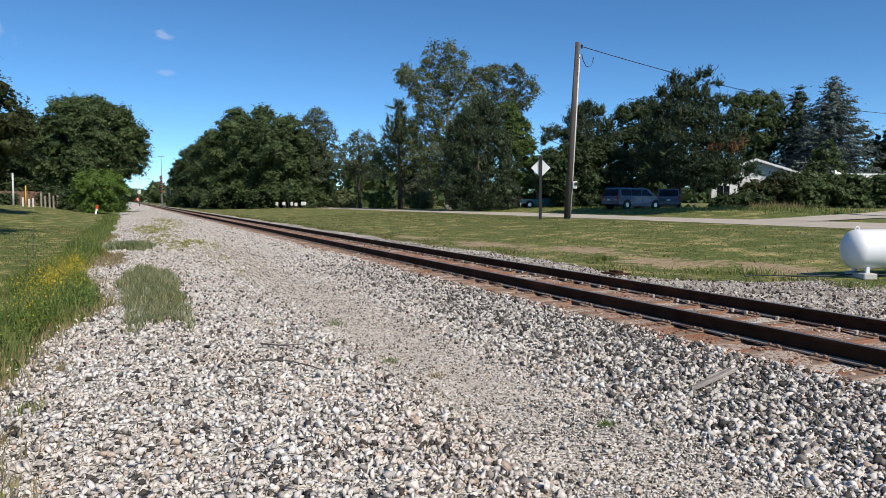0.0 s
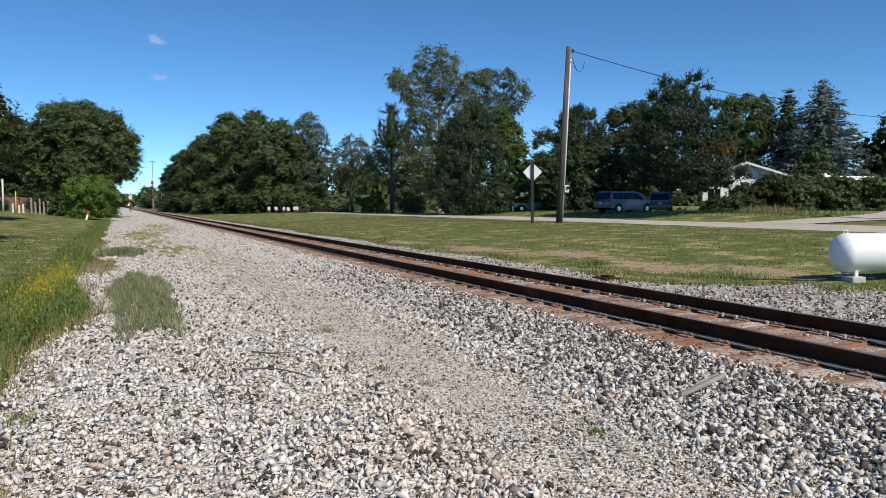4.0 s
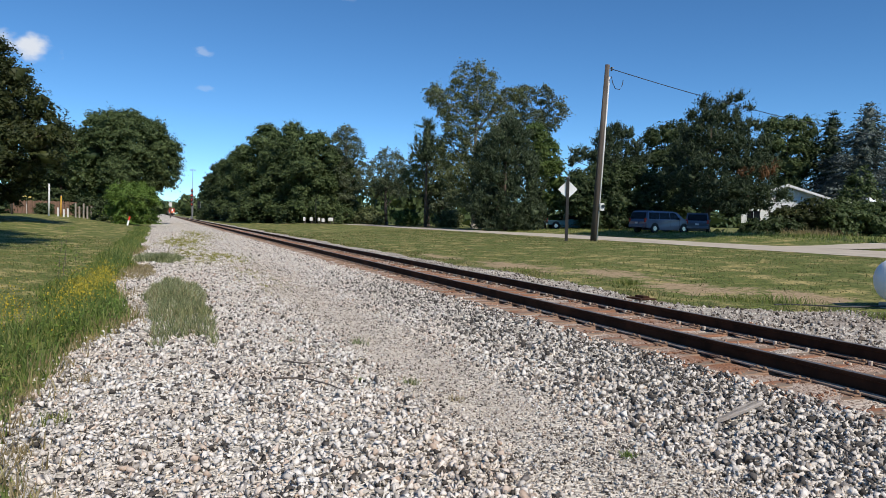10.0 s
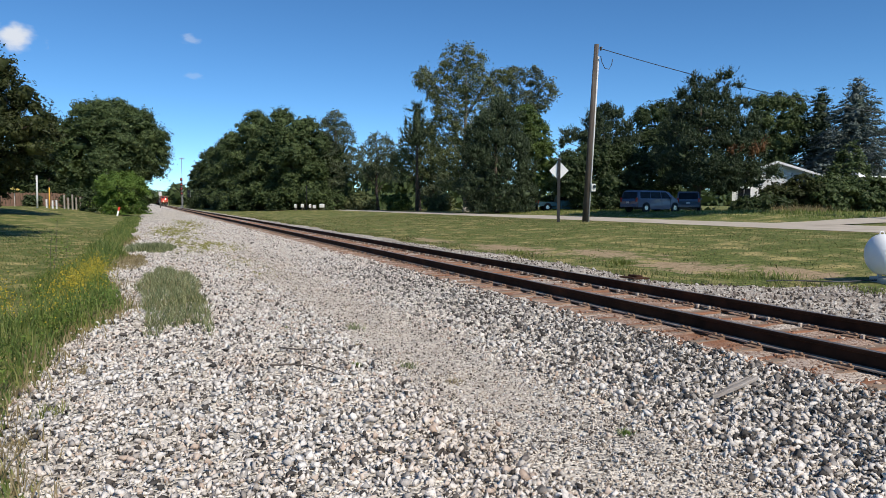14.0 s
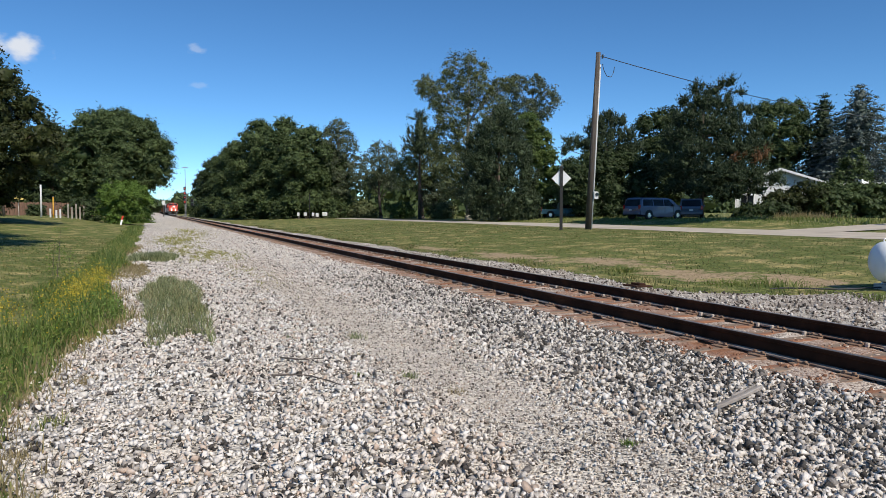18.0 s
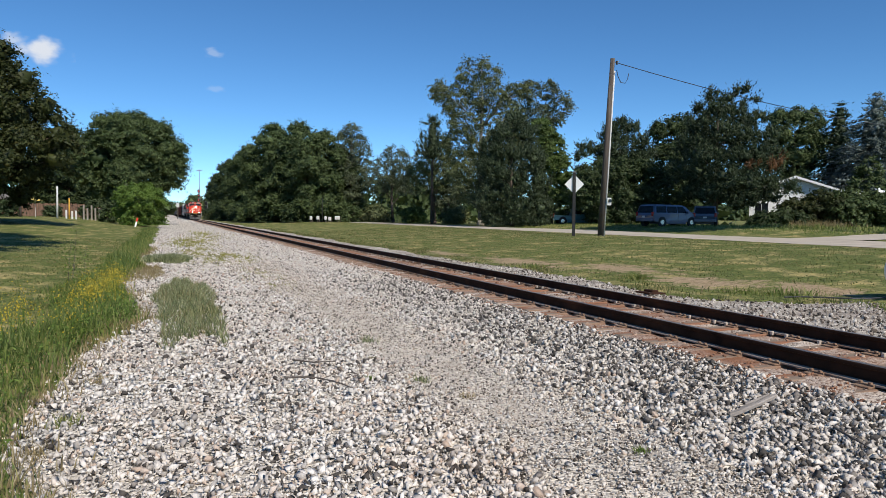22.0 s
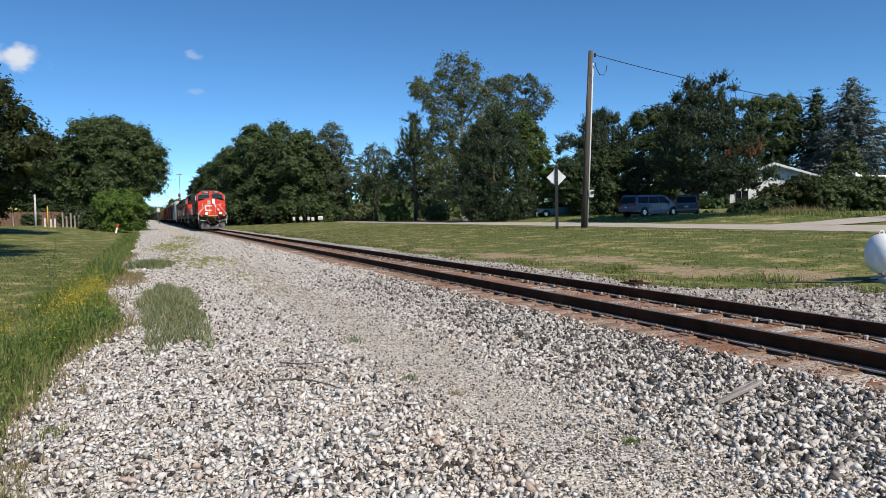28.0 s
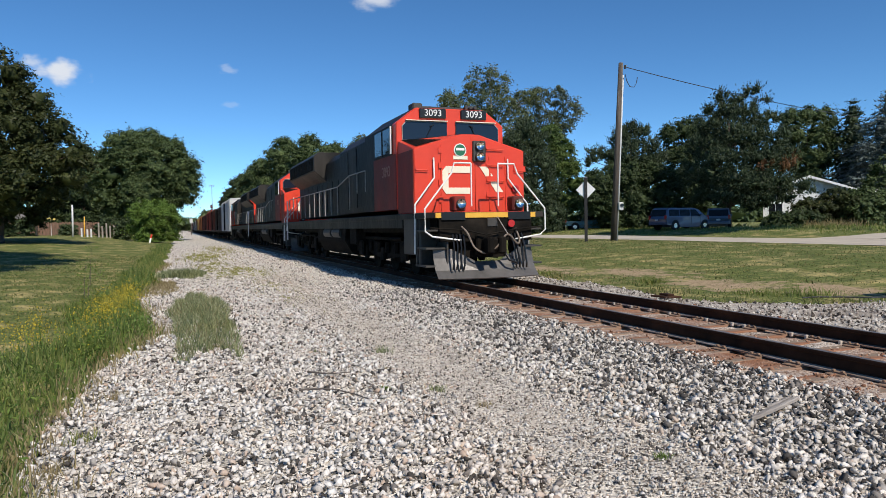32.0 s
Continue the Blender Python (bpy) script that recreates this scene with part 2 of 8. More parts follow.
# ---- land, gravel and track ----
def lawn_mat():
    """Mown grass, mottled green and straw, with bare soil worn in where feet and wheels pass."""
    m = surf("lawn", (0.074, 0.106, 0.029), (0.165, 0.180, 0.064), scale=2.2, rough=(0.85, 1.0), bump=1.0, bump_scale=16, stain=(0.34, 0.29, 0.135), stain_at=(0.50, 0.66), specular=0.1)
    nodes, links = m.node_tree.nodes, m.node_tree.links
    bsdf = nodes["Principled BSDF"]
    colour = bsdf.inputs["Base Color"].links[0].from_socket
    g = nodes.new("ShaderNodeNewGeometry")
    wob = nodes.new("ShaderNodeTexNoise")
    wob.inputs["Scale"].default_value, wob.inputs["Detail"].default_value = 1.5, 12
    wob.inputs["Roughness"].default_value = 0.72
    fine = nodes.new("ShaderNodeTexNoise")
    fine.inputs["Scale"].default_value, fine.inputs["Detail"].default_value = 9, 9
    fine.inputs["Roughness"].default_value = 0.75
    links.new(g.outputs["Position"], fine.inputs["Vector"])
    speck = ramp_node(nodes, [(0.40, (0.42, 0.47, 0.38)), (0.5, (1.0, 1.0, 1.0)), (0.60, (1.5, 1.35, 1.2))])
    links.new(fine.outputs["Fac"], speck.inputs["Fac"])
    mottle = nodes.new("ShaderNodeMix")
    mottle.data_type, mottle.blend_type = "RGBA", "MULTIPLY"
    mottle.inputs["Factor"].default_value = 1.0
    links.new(colour, mottle.inputs["A"])
    links.new(speck.outputs["Color"], mottle.inputs["B"])
    colour = mottle.outputs["Result"]
    links.new(g.outputs["Position"], wob.inputs["Vector"])
    soil = ramp_node(nodes, [(0.33, (0.17, 0.14, 0.07)), (0.45, (0.29, 0.215, 0.135)), (0.62, (0.44, 0.335, 0.215))])
    links.new(fine.outputs["Fac"], soil.inputs["Fac"])
    for cx, cy, rx, ry in WORN:
        sub = nodes.new("ShaderNodeVectorMath")
        sub.operation = "SUBTRACT"
        sub.inputs[1].default_value = (cx, cy, 0)
        links.new(g.outputs["Position"], sub.inputs[0])
        sc = nodes.new("ShaderNodeVectorMath")
        sc.operation = "MULTIPLY"
        sc.inputs[1].default_value = (1 / rx, 1 / ry, 0)
        links.new(sub.outputs[0], sc.inputs[0])
        ln = nodes.new("ShaderNodeVectorMath")
        ln.operation = "LENGTH"
        links.new(sc.outputs[0], ln.inputs[0])
        ad = nodes.new("ShaderNodeMath")
        ad.operation = "MULTIPLY_ADD"
        ad.inputs[1].default_value = 5.0
        links.new(wob.outputs["Fac"], ad.inputs[0])
        links.new(ln.outputs["Value"], ad.inputs[2])
        mr = nodes.new("ShaderNodeMapRange")
        mr.inputs["From Min"].default_value, mr.inputs["From Max"].default_value = 3.40, 2.95
        links.new(ad.outputs[0], mr.inputs["Value"])
        mix = nodes.new("ShaderNodeMix")
        mix.data_type = "RGBA"
        links.new(mr.outputs[0], mix.inputs["Factor"])
        links.new(colour, mix.inputs["A"])
        links.new(soil.outputs["Color"], mix.inputs["B"])
        colour = mix.outputs["Result"]
    links.new(colour, bsdf.inputs["Base Color"])
    return m


# bare places in the grass: centre and half size
WORN = ((11.0, 20.6, 1.1, 3.4), (12.4, 17.2, 1.2, 2.0), (11.8, 13.2, 1.1, 2.2), (12.8, 11.0, 1.1, 1.7), (10.6, 27.0, 0.7, 3.0))
LAWN = lawn_mat()
ROAD = surf("road_concrete", (0.40, 0.35, 0.29), (0.52, 0.46, 0.385), scale=0.8, rough=(0.75, 0.95), bump=0.4, bump_scale=30, stain=(0.33, 0.285, 0.235), specular=0.2)


def gravel_mat():
    """Crushed stone too fine or far to be single pieces; rusty near the rails, brown and fine along the wheel track."""
    m, nodes, links, bsdf = node_mat("gravel")
    g = nodes.new("ShaderNodeNewGeometry")
    vor = nodes.new("ShaderNodeTexVoronoi")
    vor.inputs["Scale"].default_value = 46
    links.new(g.outputs["Position"], vor.inputs["Vector"])
    sep = nodes.new("ShaderNodeSeparateColor")
    links.new(vor.outputs["Color"], sep.inputs[0])
    r = ramp_node(nodes, [(0.0, (0.05, 0.048, 0.045)), (0.20, (0.22, 0.205, 0.19)), (0.34, (0.54, 0.505, 0.46)), (1.0, (0.76, 0.715, 0.66))])
    links.new(sep.outputs[0], r.inputs["Fac"])
    xyz = nodes.new("ShaderNodeSeparateXYZ")
    links.new(g.outputs["Position"], xyz.inputs[0])
    wob = nodes.new("ShaderNodeTexNoise")
    wob.inputs["Scale"].default_value, wob.inputs["Detail"].default_value = 0.9, 6
    links.new(g.outputs["Position"], wob.inputs["Vector"])

    def zone(x0, x1, soft, amount, colour, before):
        """Blends a colour in between x0 and x1, broken up by noise."""
        up, down = nodes.new("ShaderNodeMapRange"), nodes.new("ShaderNodeMapRange")
        up.inputs["From Min"].default_value, up.inputs["From Max"].default_value = x0 - soft, x0 + soft
        down.inputs["From Min"].default_value, down.inputs["From Max"].default_value = x1 + soft, x1 - soft
        links.new(xyz.outputs["X"], up.inputs["Value"])
        links.new(xyz.outputs["X"], down.inputs["Value"])
        mul = nodes.new("ShaderNodeMath")
        mul.operation = "MULTIPLY"
        links.new(up.outputs[0], mul.inputs[0])
        links.new(down.outputs[0], mul.inputs[1])
        nr = nodes.new("ShaderNodeMapRange")
        nr.inputs["From Min"].default_value, nr.inputs["From Max"].default_value = 0.3, 0.65
        nr.inputs["To Max"].default_value = amount
        links.new(wob.outputs["Fac"], nr.inputs["Value"])
        m2 = nodes.new("ShaderNodeMath")
        m2.operation = "MULTIPLY"
        links.new(mul.outputs[0], m2.inputs[0])
        links.new(nr.outputs[0], m2.inputs[1])
        mix = nodes.new("ShaderNodeMix")
        mix.data_type = "RGBA"
        links.new(m2.outputs[0], mix.inputs["Factor"])
        links.new(before, mix.inputs["A"])
        mix.inputs["B"].default_value = (*colour, 1)
        return mix.outputs["Result"]

    mid = nodes.new("ShaderNodeTexNoise")
    mid.inputs["Scale"].default_value, mid.inputs["Detail"].default_value, mid.inputs["Roughness"].default_value = 3.5, 8, 0.8
    links.new(g.outputs["Position"], mid.inputs["Vector"])
    blotch = ramp_node(nodes, [(0.36, (0.55, 0.53, 0.50)), (0.5, (1.0, 0.985, 0.95)), (0.62, (1.28, 1.24, 1.18))])
    links.new(mid.outputs["Fac"], blotch.inputs["Fac"])
    mul = nodes.new("ShaderNodeMix")
    mul.data_type, mul.blend_type = "RGBA", "MULTIPLY"
    mul.inputs["Factor"].default_value = 1.0
    links.new(r.outputs["Color"], mul.inputs["A"])
    links.new(blotch.outputs["Color"], mul.inputs["B"])
    c = zone(1.9, 3.3, 0.6, 0.65, (0.53, 0.465, 0.395), mul.outputs["Result"])
    c = zone(5.3, 8.5, 0.35, 1.0, (0.26, 0.125, 0.072), c)
    c = zone(8.7, 14.0, 0.2, 0.8, (0.25, 0.21, 0.175), c)
    links.new(c, bsdf.inputs["Base Color"])
    bsdf.inputs["Roughness"].default_value = 0.9
    bsdf.inputs["Specular IOR Level"].default_value = 0.2
    b = nodes.new("ShaderNodeBump")
    b.inputs["Strength"].default_value, b.inputs["Distance"].default_value, b.invert = 1.0, 0.013, True
    links.new(vor.outputs["Distance"], b.inputs["Height"])
    links.new(b.outputs[0], bsdf.inputs["Normal"])
    return m


GRAVEL = gravel_mat()


def grid_mesh(name, xs, ys, z, material, smooth_shade=True):
    gx, gy = np.meshgrid(xs, ys)
    v = np.stack([gx, gy, z(gx, gy)], -1).reshape(-1, 3)
    nx, ny = len(xs), len(ys)
    i = (np.arange(ny - 1)[:, None] * nx + np.arange(nx - 1)[None]).ravel()
    return mesh_np(name, v, np.stack([i, i + 1, i + nx + 1, i + nx], 1), material, smooth_shade)


def left_edge(y):
    """The line where the gravel ends and the weeds begin."""
    y = np.asarray(y, float)
    return -0.95 - 0.10 * smooth(9.5, 7.0, y) + 0.10 * smooth(6.0, 4.5, y) + 0.14 * np.sin(y * 0.62) + 0.10 * np.sin(y * 1.7 + 1) - 0.25 * smooth(40, 120, y) + 0.3 * smooth(8, 11, y) * smooth(16, 12, y)


def right_edge(y):
    y = np.asarray(y, float)
    return 9.75 + 0.45 * smooth(13, 8.5, y) + 2.3 * smooth(10.4, 8.6, y) * smooth(3.0, 5.0, y) + 0.22 * np.sin(y * 0.45) + 0.12 * np.sin(y * 1.3 + 2)


def build_ground():
    xs = np.unique(np.concatenate([np.linspace(-2500, -60, 14), np.linspace(-60, -8, 27), np.linspace(-8, 14, 89), np.linspace(14, 60, 47), np.linspace(60, 2500, 14)]))
    ys = np.unique(np.concatenate([np.linspace(-2500, -30, 10), np.linspace(-30, 0, 21), np.linspace(0, 40, 101), np.linspace(40, 160, 61), np.linspace(160, 1200, 60), np.linspace(1250, 3000, 12)]))

    def z(x, y):
        dug = smooth(left_edge(y) - 0.1, left_edge(y) + 0.5, x) * (1 - smooth(right_edge(y) - 0.6, right_edge(y) + 0.05, x)) * smooth(1160, 1120, y)
        return ground_z(x, y) - 0.12 * dug + 0.025 * (1 - dug) * noise_grid(x, y)

    tagged(new("ground", grid_mesh("ground", xs, ys, z, LAWN)), "mown green and straw coloured grass land, flat", "ground", kind="structure")
    ys = np.concatenate([np.linspace(-12, 30, 211), np.linspace(30.5, 120, 150), np.linspace(122, 1150, 150)])
    gx = np.linspace(0, 1, 70)
    yy = np.repeat(ys, 70).reshape(-1, 70)
    lo, hi = left_edge(ys)[:, None], right_edge(ys)[:, None]
    xx = lo + (hi - lo) * gx[None]
    edge = smooth(0, 0.05, gx) * smooth(1, 0.96, gx)
    zz = ground_z(xx, yy) - 0.05 * (1 - edge)[None] + 0.03 * noise_grid(xx * 1.3, yy * 1.3)
    # rolled wheel track, and ballast that rises to the sleepers
    zz += -0.03 * smooth(1.7, 2.6, xx) * smooth(3.7, 2.9, xx) - 0.02 * smooth(5.3, 5.6, xx) * smooth(8.4, 8.1, xx)
    v = np.stack([xx, yy, zz], -1).reshape(-1, 3)
    i = (np.arange(len(ys) - 1)[:, None] * 70 + np.arange(69)[None]).ravel()
    me = mesh_np("gravel_bed", v, np.stack([i, i + 1, i + 71, i + 70], 1), GRAVEL, True)
    tagged(new("gravel_bed", me), "pale crushed limestone gravel bed along the railway", "gravel", kind="structure")
    # concrete street beyond the lawn
    ys = np.linspace(-120, 420, 271)
    mid = 28.5 + 0.6 * np.sin(ys * 0.02)
    xs = np.linspace(-2.6, 2.6, 9)
    xx, yy = mid[:, None] + xs[None], np.repeat(ys, 9).reshape(-1, 9)
    zz = ground_z(xx, yy) + 0.035 - 0.003 * xs[None] ** 2
    v = np.stack([xx, yy, zz], -1).reshape(-1, 3)
    i = (np.arange(270)[:, None] * 9 + np.arange(8)[None]).ravel()
    tagged(new("road", mesh_np("road", v, np.stack([i, i + 1, i + 10, i + 9], 1), ROAD, True)), "narrow pale concrete street beside the lawn", "road", kind="structure")
    # pale drive that leaves the street
    s = np.linspace(0, 1, 60)
    cx, cy = 29.0 + 34 * s, 25.5 + 13.5 * s - 3.0 * np.sin(s * 3.1)
    half = 1.9 - 0.5 * s
    w = np.linspace(-1, 1, 9)
    xx, yy = cx[:, None] - 0.35 * w[None] * half[:, None], cy[:, None] + w[None] * half[:, None]
    v = np.stack([xx, yy, ground_z(xx, yy) + 0.042], -1).reshape(-1, 3)
    i = (np.arange(59)[:, None] * 9 + np.arange(8)[None]).ravel()
    tagged(new("drive", mesh_np("drive", v, np.stack([i, i + 1, i + 10, i + 9], 1)[:, ::-1], ROAD, True)), "pale gravelled drive leaving the street", "drive", kind="structure")


def noise_grid(x, y):
    return np.sin(x * 2.1 + np.sin(y * 1.3)) * np.sin(y * 1.7 + np.sin(x * 0.9)) * 0.6 + np.sin(x * 5.3 + 1) * np.sin(y * 4.7) * 0.4


# stones
STONE = island_mat("limestone", [(0.0, (0.060, 0.054, 0.050)), (0.12, (0.105, 0.096, 0.090)), (0.16, (0.29, 0.27, 0.255)), (0.28, (0.44, 0.415, 0.39)), (0.42, (0.60, 0.57, 0.535)), (0.88, (0.76, 0.725, 0.685)), (0.92, (0.46, 0.36, 0.29)), (1.0, (0.56, 0.48, 0.42))], rough=0.95, tint=(0.93, 0.875, 0.83), tint_scale=0.8, specular=0.12, bump=0.5, bump_scale=90)
DARK_STONE = island_mat("dark_ballast", [(0.0, (0.048, 0.044, 0.041)), (0.28, (0.092, 0.084, 0.078)), (0.40, (0.22, 0.20, 0.185)), (0.58, (0.38, 0.35, 0.32)), (0.70, (0.53, 0.49, 0.45)), (1.0, (0.67, 0.63, 0.58))], rough=0.95, specular=0.12, bump=0.5, bump_scale=90)
SHOULDER = island_mat("weathered_ballast", [(0.0, (0.045, 0.038, 0.033)), (0.30, (0.11, 0.092, 0.078)), (0.40, (0.24, 0.20, 0.17)), (0.66, (0.36, 0.315, 0.275)), (0.76, (0.52, 0.475, 0.43)), (1.0, (0.64, 0.60, 0.55))], rough=0.95, specular=0.12)
CHIP = island_mat("stone_chips", [(0.0, (0.06, 0.050, 0.043)), (0.20, (0.12, 0.10, 0.085)), (0.26, (0.32, 0.27, 0.225)), (0.55, (0.52, 0.46, 0.40)), (1.0, (0.72, 0.665, 0.60))], rough=0.95, specular=0.12)
RUSTY = island_mat("rusty_ballast", [(0.0, (0.10, 0.05, 0.03)), (0.4, (0.26, 0.125, 0.075)), (0.75, (0.40, 0.25, 0.17)), (1.0, (0.56, 0.47, 0.40))], rough=0.9)


def stone_shapes(rng, corners=8, count=24):
    """Broken lumps, about 1 across."""
    shapes = []
    for _ in range(count):
        bm = bmesh.new()
        p = rng.normal(size=(corners, 3))
        p *= (rng.uniform(0.44, 0.58, corners) / np.linalg.norm(p, axis=1))[:, None]
        p *= rng.uniform(0.82, 1.18, 3) * (1.06, 1.0, 0.88)
        made = bmesh.ops.convex_hull(bm, input=[bm.verts.new(tuple(q)) for q in p])
        bmesh.ops.delete(bm, geom=list({q for q in made["geom_interior"] + made["geom_unused"] if isinstance(q, bmesh.types.BMVert)}), context="VERTS")
        bmesh.ops.triangulate(bm, faces=bm.faces[:])
        bmesh.ops.recalc_face_normals(bm, faces=bm.faces[:])
        bm.verts.index_update()
        v = np.array([tuple(q.co) for q in bm.verts])
        shapes.append((v, np.array([[q.index for q in f.verts] for f in bm.faces])))
        bm.free()
    return shapes


def stones(name, xy, size, material, label, rng, sink=0.2, corners=8, most=0.085):
    shapes = stone_shapes(rng, corners)
    size = np.minimum(size, most)
    kind = rng.integers(0, len(shapes), len(xy))
    vs, fs, base = [], [], 0
    for k, (v, f) in enumerate(shapes):
        at = np.flatnonzero(kind == k)
        n = len(at)
        q = rng.normal(size=(n, 4))
        q[:, 1:3] *= 0.9
        q /= np.linalg.norm(q, axis=1)[:, None]
        w, x, y, z = q.T
        rot = np.stack([1 - 2 * (y * y + z * z), 2 * (x * y - z * w), 2 * (x * z + y * w), 2 * (x * y + z * w), 1 - 2 * (x * x + z * z), 2 * (y * z - x * w), 2 * (x * z - y * w), 2 * (y * z + x * w), 1 - 2 * (x * x + y * y)], -1).reshape(n, 3, 3)
        p = np.einsum("nij,vj->nvi", rot, v) * size[at][:, None, None]
        p[..., 0] += xy[at, 0, None]
        p[..., 1] += xy[at, 1, None]
        p[..., 2] += xy[at, 2, None] + (size[at] * (0.32 - sink))[:, None]
        vs.append(p.reshape(-1, 3))
        fs.append((f[None] + (np.arange(n) * len(v))[:, None, None] + base).reshape(-1, 3))
        base += n * len(v)
    me = mesh_np(name, np.concatenate(vs), np.concatenate(fs), material)
    return tagged(new(name, me), label, "gravel", kind="stuff")


def bed_z(x, y):
    lo, hi = left_edge(y), right_edge(y)
    k = (x - lo) / (hi - lo)
    z = ground_z(x, y) - 0.05 * (1 - smooth(0, 0.05, k) * smooth(1, 0.96, k)) + 0.03 * noise_grid(x * 1.3, y * 1.3)
    return z - 0.03 * smooth(1.7, 2.6, x) * smooth(3.7, 2.9, x) - 0.02 * smooth(5.3, 5.6, x) * smooth(8.4, 8.1, x)


def build_stones():
    rng = np.random.default_rng(11)

    def scatter(n, x0, x1, y0, y1, power=1.0):
        x = rng.uniform(x0, x1, n)
        y = y0 + (y1 - y0) * rng.uniform(0, 1, n) ** power
        return x, y

    def placed(x, y):
        return np.column_stack([x, y, bed_z(x, y)])

    x, y = scatter(66000, -1.3, 5.45, 2.0, 20, 1.75)
    keep = (x > left_edge(y) + rng.normal(0.05, 0.12, len(x))) & (x < 2.4 + y * 1.15)
    fine = smooth(1.9, 2.5, x) * smooth(3.5, 2.9, x)
    keep &= rng.uniform(0, 1, len(x)) > fine * 0.74
    x, y, fine = x[keep], y[keep], fine[keep]
    size = rng.lognormal(math.log(0.041), 0.30, len(x)) * (1 - 0.35 * fine)
    dark = rng.uniform(0, 1, len(x)) < smooth(3.0, 4.6, x + 0.25 * noise_grid(x, y)) * smooth(26, 9, y) * 0.9
    stones("gravel_stones", placed(x, y)[~dark], size[~dark], STONE, "loose pale and dark grey crushed limestone gravel", rng, 0.03, 7)
    stones("ballast_stones", placed(x, y)[dark], size[dark] * 1.12, DARK_STONE, "coarse dark and pale grey ballast stones", rng, 0.03, 7)
    x, y = scatter(26000, -1.2, 5.4, 17, 62, 1.5)
    keep = x > left_edge(y) + 0.05
    x, y = x[keep], y[keep]
    stones("far_gravel_stones", placed(x, y), rng.lognormal(math.log(0.060), 0.3, len(x)) * (1 + 0.010 * (y - 17)), STONE, "loose pale gravel stones further along", rng, 0.3, 5, 0.14)
    x, y = scatter(30000, 1.6, 3.7, 2.1, 24, 1.8)
    stones("stone_chips", placed(x, y), rng.uniform(0.016, 0.036, len(x)) * (1 + 0.03 * np.maximum(0, y - 8)), CHIP, "fine brownish crushed stone in a wheel track", rng, 0.08, 5)
    x, y = scatter(7000, 5.2, 8.6, 3.5, 24, 1.5)
    tie = np.abs(((y - 0.3) % 0.53) - 0.265) > 0.15
    rail = (np.abs(x - X_NEAR) > 0.13) & (np.abs(x - X_FAR) > 0.13)
    keep = rail & (tie | (x < 5.5) | (x > 8.2))
    x, y = x[keep], y[keep]
    stones("track_ballast", placed(x, y), rng.lognormal(math.log(0.042), 0.25, len(x)), RUSTY, "rust stained stone ballast between the sleepers", rng)
    x, y = scatter(9500, 8.3, 12.6, 4.5, 26, 1.5)
    keep = x < right_edge(y) + rng.normal(0, 0.15, len(x))
    stones("shoulder_stones", placed(x[keep], y[keep]), rng.lognormal(math.log(0.045), 0.25, int(keep.sum())), SHOULDER, "grey, brown and white ballast stones beside the far rail", rng, 0.08, 7)


# track
RAIL = surf("rail_steel", (0.024, 0.014, 0.010), (0.055, 0.028, 0.018), scale=3, rough=(0.55, 0.8), metal=0.0, bump=0.2, bump_scale=70, stain=(0.09, 0.040, 0.022), specular=0.04)
RAIL_HEAD = surf("rail_running_face", (0.16, 0.14, 0.125), (0.30, 0.27, 0.25), scale=5, rough=(0.42, 0.6), metal=0.6, bump=0.05, bump_scale=50, stretch=(1, 0.1, 1))
SLEEPER = surf("sleeper_wood", (0.17, 0.125, 0.094), (0.29, 0.225, 0.168), scale=5, rough=(0.8, 0.95), bump=0.5, bump_scale=45, stretch=(0.3, 2.2, 1), stain=(0.24, 0.11, 0.06), stain_at=(0.42, 0.62))
# pale colour that stands for sunlight on the edge of the rail foot
FOOT_LIT = surf("lit_rail_foot", (0.20, 0.155, 0.125), (0.36, 0.31, 0.27), scale=4, rough=(0.75, 0.95), bump=0.2, bump_scale=60, stain=(0.17, 0.085, 0.05), stain_at=(0.48, 0.62), specular=0.2)
PLATE = surf("tie_plate_rust", (0.16, 0.085, 0.05), (0.34, 0.24, 0.17), scale=9, rough=(0.7, 0.9), metal=0.1, bump=0.3, bump_scale=60)
CLIP = surf("anchor_rust", (0.42, 0.35, 0.29), (0.56, 0.49, 0.42), scale=12, rough=(0.6, 0.85), bump=0.2, bump_scale=80)


